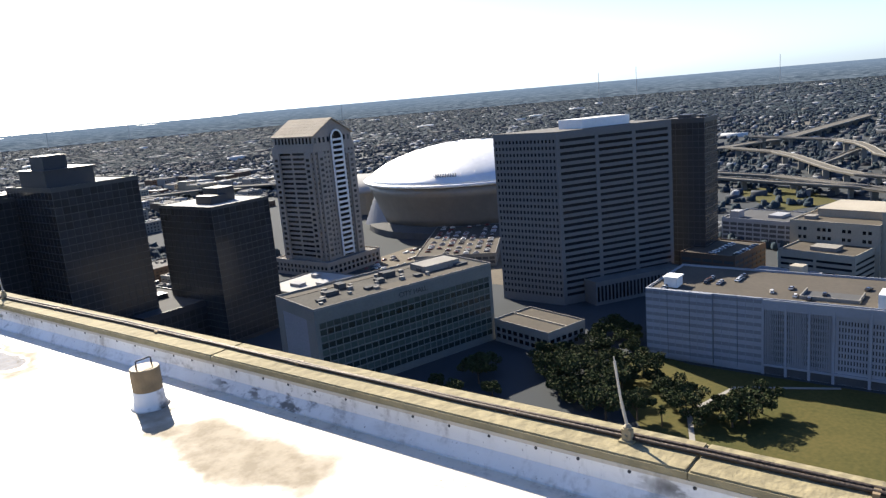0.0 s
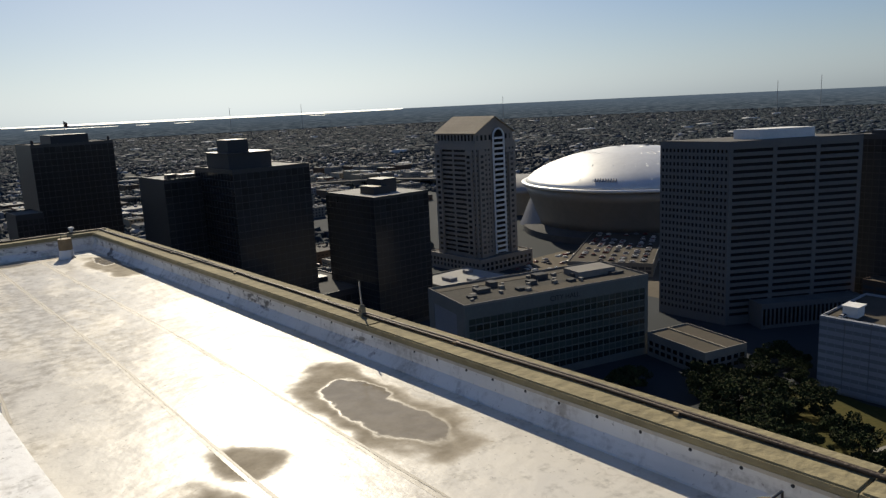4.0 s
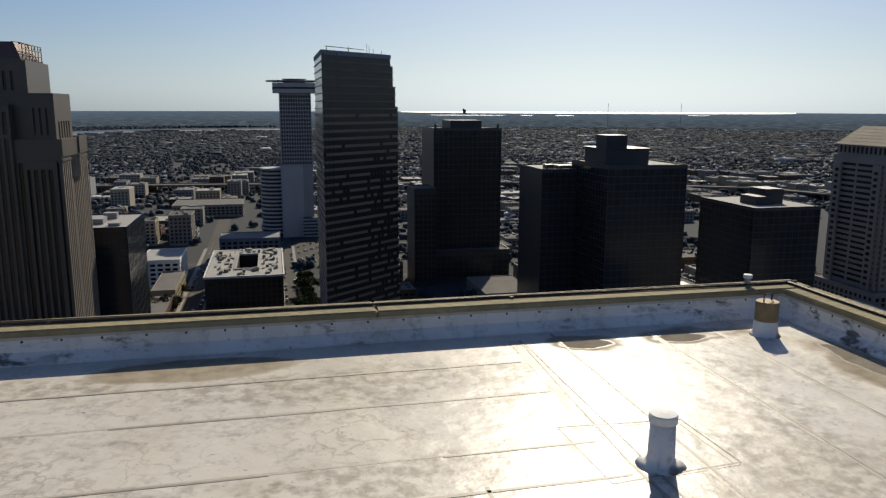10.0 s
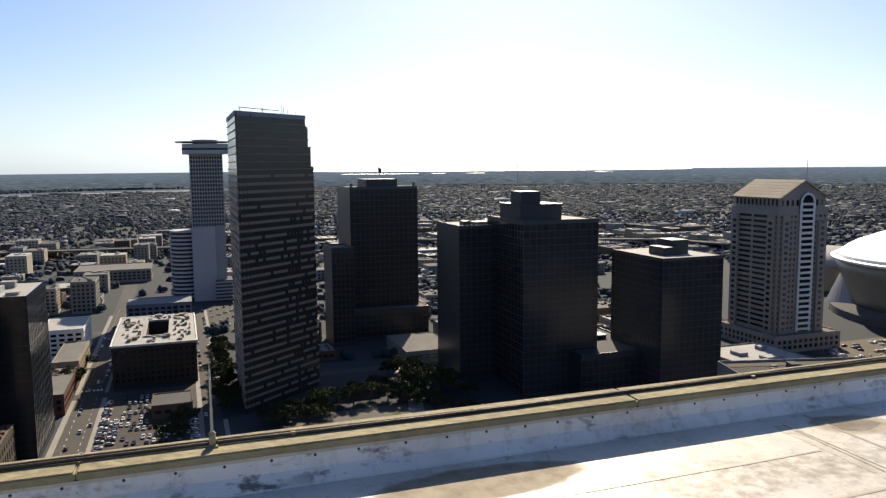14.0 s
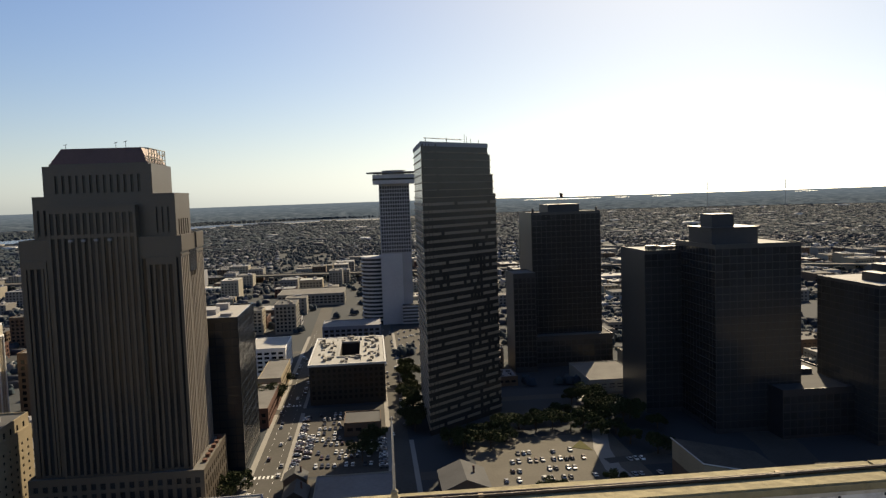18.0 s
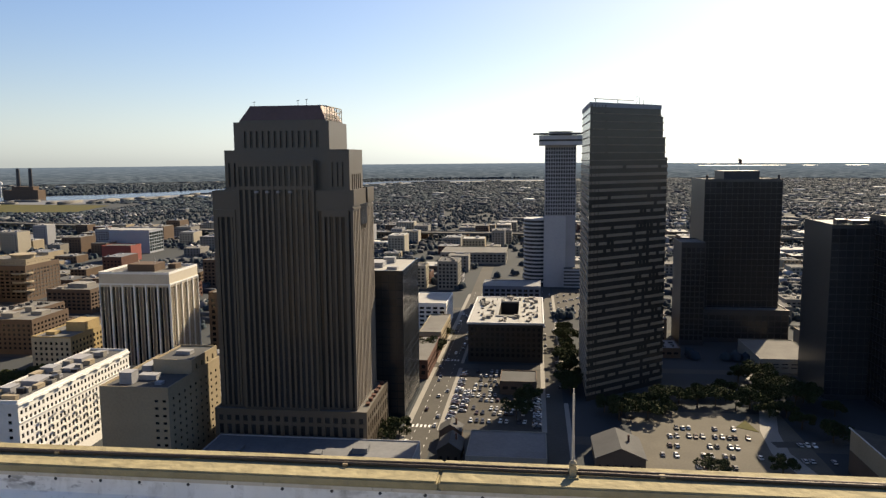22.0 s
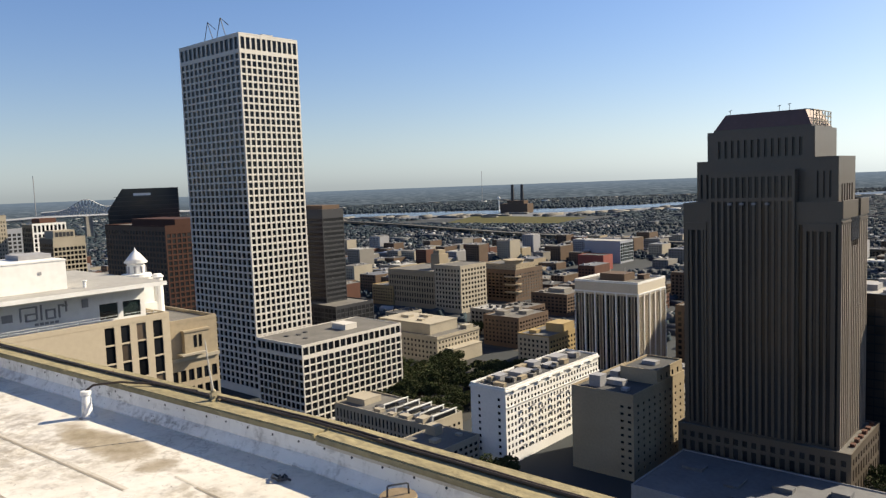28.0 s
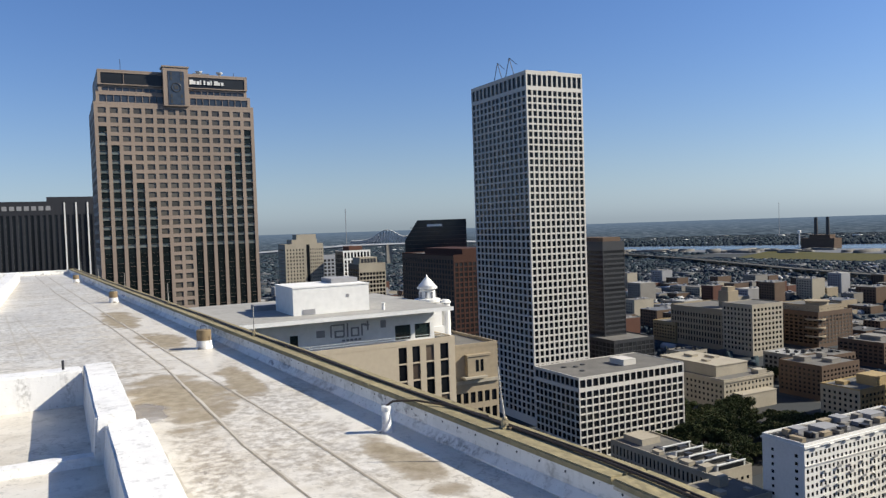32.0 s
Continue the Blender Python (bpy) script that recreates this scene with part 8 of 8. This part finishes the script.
# nearer suburbs: houses in rows along the streets, small crowns between them
def rows_of_houses(r0, r1, along, across, keep):
    """Plots on a street grid turned a little from the axes."""
    a, b = np.meshgrid(np.arange(-r1, r1, along), np.arange(-r1, r1, across))
    a, b = a.ravel() + gen.uniform(-2, 2, a.size), b.ravel() + gen.uniform(-2, 2, b.size)
    x, y = a * math.cos(0.12) - b * math.sin(0.12), a * math.sin(0.12) + b * math.cos(0.12)
    r, az = np.hypot(x, y), np.degrees(np.arctan2(y, x)) % 360
    ok = (r > r0) & (r < r1) & ((az < 192) | (az > 348)) & (gen.random(len(x)) < keep) & (np.floor(a / 110) % 6 != 0) & (np.floor(b / along) % 5 != 0)
    ok &= ~((np.hypot(x - 605, y - 425) < 150) | ((y < 150) & (x < 0) & (r < 560)) | ((y < 340) & (x >= 0) & (x < 480)) | ((np.abs(x + 58) < 12) & (y < 1150)))
    for q in taken:
        ok &= ~((x > q[0] - 8) & (x < q[2] + 8) & (y > q[1] - 8) & (y < q[3] + 8))
    ok &= ~((az > 84) & (az < 152) & (r > bank(az) - 260) & (r < bank(az) + 400))
    return x[ok], y[ok]


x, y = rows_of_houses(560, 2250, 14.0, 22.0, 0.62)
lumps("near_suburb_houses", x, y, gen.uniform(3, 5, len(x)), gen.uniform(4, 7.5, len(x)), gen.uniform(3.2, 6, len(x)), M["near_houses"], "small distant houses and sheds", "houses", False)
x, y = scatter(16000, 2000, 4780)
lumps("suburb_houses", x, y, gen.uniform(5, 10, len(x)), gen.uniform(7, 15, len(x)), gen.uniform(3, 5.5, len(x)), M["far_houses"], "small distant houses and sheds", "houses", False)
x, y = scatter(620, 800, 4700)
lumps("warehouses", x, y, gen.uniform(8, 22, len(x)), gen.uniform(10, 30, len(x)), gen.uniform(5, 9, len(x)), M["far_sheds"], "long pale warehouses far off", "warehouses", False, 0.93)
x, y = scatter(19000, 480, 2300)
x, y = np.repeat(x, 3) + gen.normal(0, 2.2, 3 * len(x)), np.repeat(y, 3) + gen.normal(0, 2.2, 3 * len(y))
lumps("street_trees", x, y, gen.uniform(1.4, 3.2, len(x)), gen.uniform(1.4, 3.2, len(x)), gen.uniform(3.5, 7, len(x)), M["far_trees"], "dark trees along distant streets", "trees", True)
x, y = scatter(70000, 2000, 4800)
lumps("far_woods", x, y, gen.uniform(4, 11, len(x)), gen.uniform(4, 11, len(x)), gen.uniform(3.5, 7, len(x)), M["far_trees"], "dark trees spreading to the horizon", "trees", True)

# river
az = np.arange(88, 151, 2.0)
rv = Boxes()
for q in az:
    for d in (0, 410):
        r = float(bank(q)) + d
        rv.v.append((r * math.cos(radians(q)), r * math.sin(radians(q)), 0.6))
rv.f = [(2 * i, 2 * i + 1, 2 * i + 3, 2 * i + 2) for i in range(len(az) - 1)]
setting("river", rv, M["water"], "broad pale river shining far off", "water")
bank_land = Boxes()
for q in az:
    for d in (-300, 2):
        r = float(bank(q)) + d
        bank_land.v.append((r * math.cos(radians(q)), r * math.sin(radians(q)), 0.4))
bank_land.f = [(2 * i, 2 * i + 1, 2 * i + 3, 2 * i + 2) for i in range(len(az) - 1)]
setting("river_bank", bank_land, M["roof_slate"], "bare grey wharves along the near bank", "ground")
gen2 = np.random.default_rng(17)
q = np.concatenate([gen2.uniform(108, 121, 26), gen2.uniform(121, 150, 40), gen2.uniform(89, 108, 14)])
r = bank(q) - gen2.uniform(30, 280, len(q))
lumps("wharf_sheds", r * np.cos(np.radians(q)), r * np.sin(np.radians(q)), gen2.uniform(7, 15, len(q)), gen2.uniform(18, 70, len(q)), gen2.uniform(5, 9, len(q)), M["roof_gravel"], "long pale wharf sheds along the river", "sheds", False, 0.9)
q = gen2.uniform(86, 150, 5000)
r = bank(q) + 400 + 700 * gen2.random(len(q)) ** 1.5
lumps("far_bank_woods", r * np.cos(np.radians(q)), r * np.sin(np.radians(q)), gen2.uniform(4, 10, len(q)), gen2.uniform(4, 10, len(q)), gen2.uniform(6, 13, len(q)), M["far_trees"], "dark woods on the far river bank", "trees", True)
setting("river_field", Boxes().prism([(-1560, 1750), (-1180, 1800), (-1250, 2080), (-1760, 2150)], 0, 0.5), M["lawn"], "flat green field by the river", "field")

deck_cars = Boxes()
rr = random.Random(77)
for row in range(7):
    for k in range(38):
        if rr.random() < 0.34:
            x, y = 4 + k * 3.0 + rr.uniform(-0.2, 0.2), 5 + row * 7.6
            deck_cars.box(x, y, 9.2, x + 1.8, y + 4.3, 10.0).box(x + 0.15, y + 0.9, 10.0, x + 1.65, y + 3.2, 10.6)
part("parked_traffic", deck_cars, M["far_cars"], deck, kind="stuff")
x = gen.uniform(398, 556, 330)
y = 304 + 6.5 * gen.integers(0, 14, 330) + gen.uniform(-0.3, 0.3, 330)
lumps("lot_cars", x, y, np.full(330, 2.1), np.full(330, 0.9), np.full(330, 1.45), M["far_cars"], "rows of cars parked before the stadium", "cars", False)

# power station, highway, bridge, masts
plant = thing("power_station", "dark old power station with two chimneys", "power station", -1760, 2385, 0)
part("hall", Boxes().box(-60, 0, 0, 70, 40, 34).box(-30, 5, 34, 50, 35, 46), M["brick_brown"], plant)
for x in (-14, 32):
    part("chimney", Boxes().lathe([(7, 46), (5.5, 108)], 14, x, 20), M["dark_metal"], plant)
tank = thing("water_tower", "pale water tower far off", "water tower", -1960, 2560, 0)
part("stem", Boxes().lathe([(2, 0), (2, 44)], 10), M["white_wall"], tank)
part("tank", Boxes().lathe([(2, 44), (7, 48), (7, 54), (3, 58)], 14), M["white_wall"], tank)


def viaduct(name, pts, width, z, label):
    root = thing(name, label, "highway")
    ribbon("deck", pts, width, z, M["lot_pave"], thick=1.6, parent=root)
    for s in (-1, 1):
        off = []
        for i, p in enumerate(pts):
            a, b = Vector(pts[max(i - 1, 0)]), Vector(pts[min(i + 1, len(pts) - 1)])
            d = (b - a).normalized()
            off.append((p[0] - d.y * s * width / 2, p[1] + d.x * s * width / 2))
        ribbon("barrier", off, 0.5, z + 1.1, M["concrete"], thick=1.1, parent=root)
    for (ax, ay), (bx, by) in zip(pts[:-1], pts[1:]):
        n = max(1, int(math.hypot(bx - ax, by - ay) / 38))
        for i in range(n):
            u = (i + 0.5) / n
            part("pier", Boxes().box(-width * 0.3, -0.9, 0, width * 0.3, 0.9, z - 1.6), M["concrete"], root).matrix_basis = pose(ax + (bx - ax) * u, ay + (by - ay) * u, 0, 0, 0, math.degrees(math.atan2(by - ay, bx - ax)) + 90)
    return root


viaduct("elevated_highway", [(-3100, 2560), (-1916, 1654), (-1509, 1535), (-1039, 1358), (-568, 1228), (0, 1175), (420, 1120), (700, 980), (840, 700), (960, 520), (1060, 380), (1260, 290), (1700, 240)], 26, 11, "elevated concrete highway crossing the city")
viaduct("outer_lanes", [(1010, 560), (905, 380), (858, 267), (832, 197), (765, 108), (690, 20)], 12, 11, "elevated concrete highway lanes")
viaduct("inner_lanes", [(975, 560), (868, 370), (820, 255), (789, 186), (755, 90), (700, 0)], 12, 11, "elevated concrete highway lanes")
viaduct("slip_road", [(1100, 330), (1036, 249), (980, 210), (909, 172), (859, 145), (823, 117), (800, 80), (770, 20)], 11, 14, "curving concrete slip road")
viaduct("branch_road", [(905, 175), (970, 166), (1031, 162), (1084, 154), (1190, 120)], 8, 12, "concrete branch of the slip road")
viaduct("high_ramp", [(1220, 330), (1167, 241), (1141, 198), (1086, 160), (1027, 138), (962, 119), (900, 80), (850, 20)], 10, 18, "high curving concrete ramp road")
setting("verge", Boxes().prism([(736, 192), (800, 230), (830, 190), (790, 150), (744, 120), (689, 150)], 0, 0.08), M["lawn"], "rough green verge beneath the highway", "grass")
setting("rail_yard", Boxes().prism([(1585, 421), (1813, 324), (1738, 301), (1498, 388)], 0, 0.3), M["lot_pave"], "long bare strip of ground far off", "ground")
bridge = thing("steel_bridge", "long grey steel truss bridge over the river", "bridge", 0, 0, 0)
bp = [Vector((-2351, 865, 0)), Vector((-2204, 1200, 0))]
bd = (bp[1] - bp[0]).normalized()
bl = (bp[1] - bp[0]).length
for side in (0, 16, 60, 76):
    tr = Boxes()
    o = bp[0] + Vector((-bd.y, bd.x, 0)) * side
    prev = None
    for k in range(41):
        s = bl * k / 40
        q = k / 40
        hump = 14 + 34 * math.exp(-((q - 0.33) / 0.12) ** 2) + 34 * math.exp(-((q - 0.66) / 0.12) ** 2)
        lo, hi = o + bd * s + Vector((0, 0, 68)), o + bd * s + Vector((0, 0, 68 + hump))
        tr.bar(tuple(lo), tuple(hi), 0.9, 4)
        if prev:
            tr.bar(tuple(prev[0]), tuple(lo), 1.5, 4).bar(tuple(prev[1]), tuple(hi), 1.1, 4).bar(tuple(prev[0]), tuple(hi), 0.8, 4).bar(tuple(prev[1]), tuple(lo), 0.8, 4)
        prev = (lo, hi)
    part("truss", tr, M["bridge_grey"], bridge)
part("deck", Boxes().bar(tuple(bp[0] - bd * 600 + Vector((0, 0, 40))), tuple(bp[0] + Vector((0, 0, 67))), 5, 4).bar(tuple(bp[0] + Vector((0, 0, 67))), tuple(bp[1] + Vector((0, 0, 67))), 5, 4).bar(tuple(bp[1] + Vector((0, 0, 67))), tuple(bp[1] + bd * 500 + Vector((0, 0, 45))), 5, 4), M["bridge_grey"], bridge)
for s in (0.05, 0.33, 0.66, 0.98):
    c = bp[0] + bd * bl * s
    part("pier", Boxes().box(c.x - 6, c.y - 6, 0, c.x + 6, c.y + 14, 67), M["concrete"], bridge)
for x, y, h in ((-2358, 854, 190), (-2600, 3250, 180), (3300, 1600, 150), (3500, 1500, 165), (2900, 2900, 140), (1900, 4100, 150), (2250, 3900, 150), (3700, 900, 160)):
    mast = thing("radio_mast", "thin radio mast on the skyline", "mast", x, y, 0, 0, "masts on the skyline")
    part("mast", Boxes().bar((0, 0, 0), (0, 0, h), 1.1, 5), M["gray_wall"], mast)
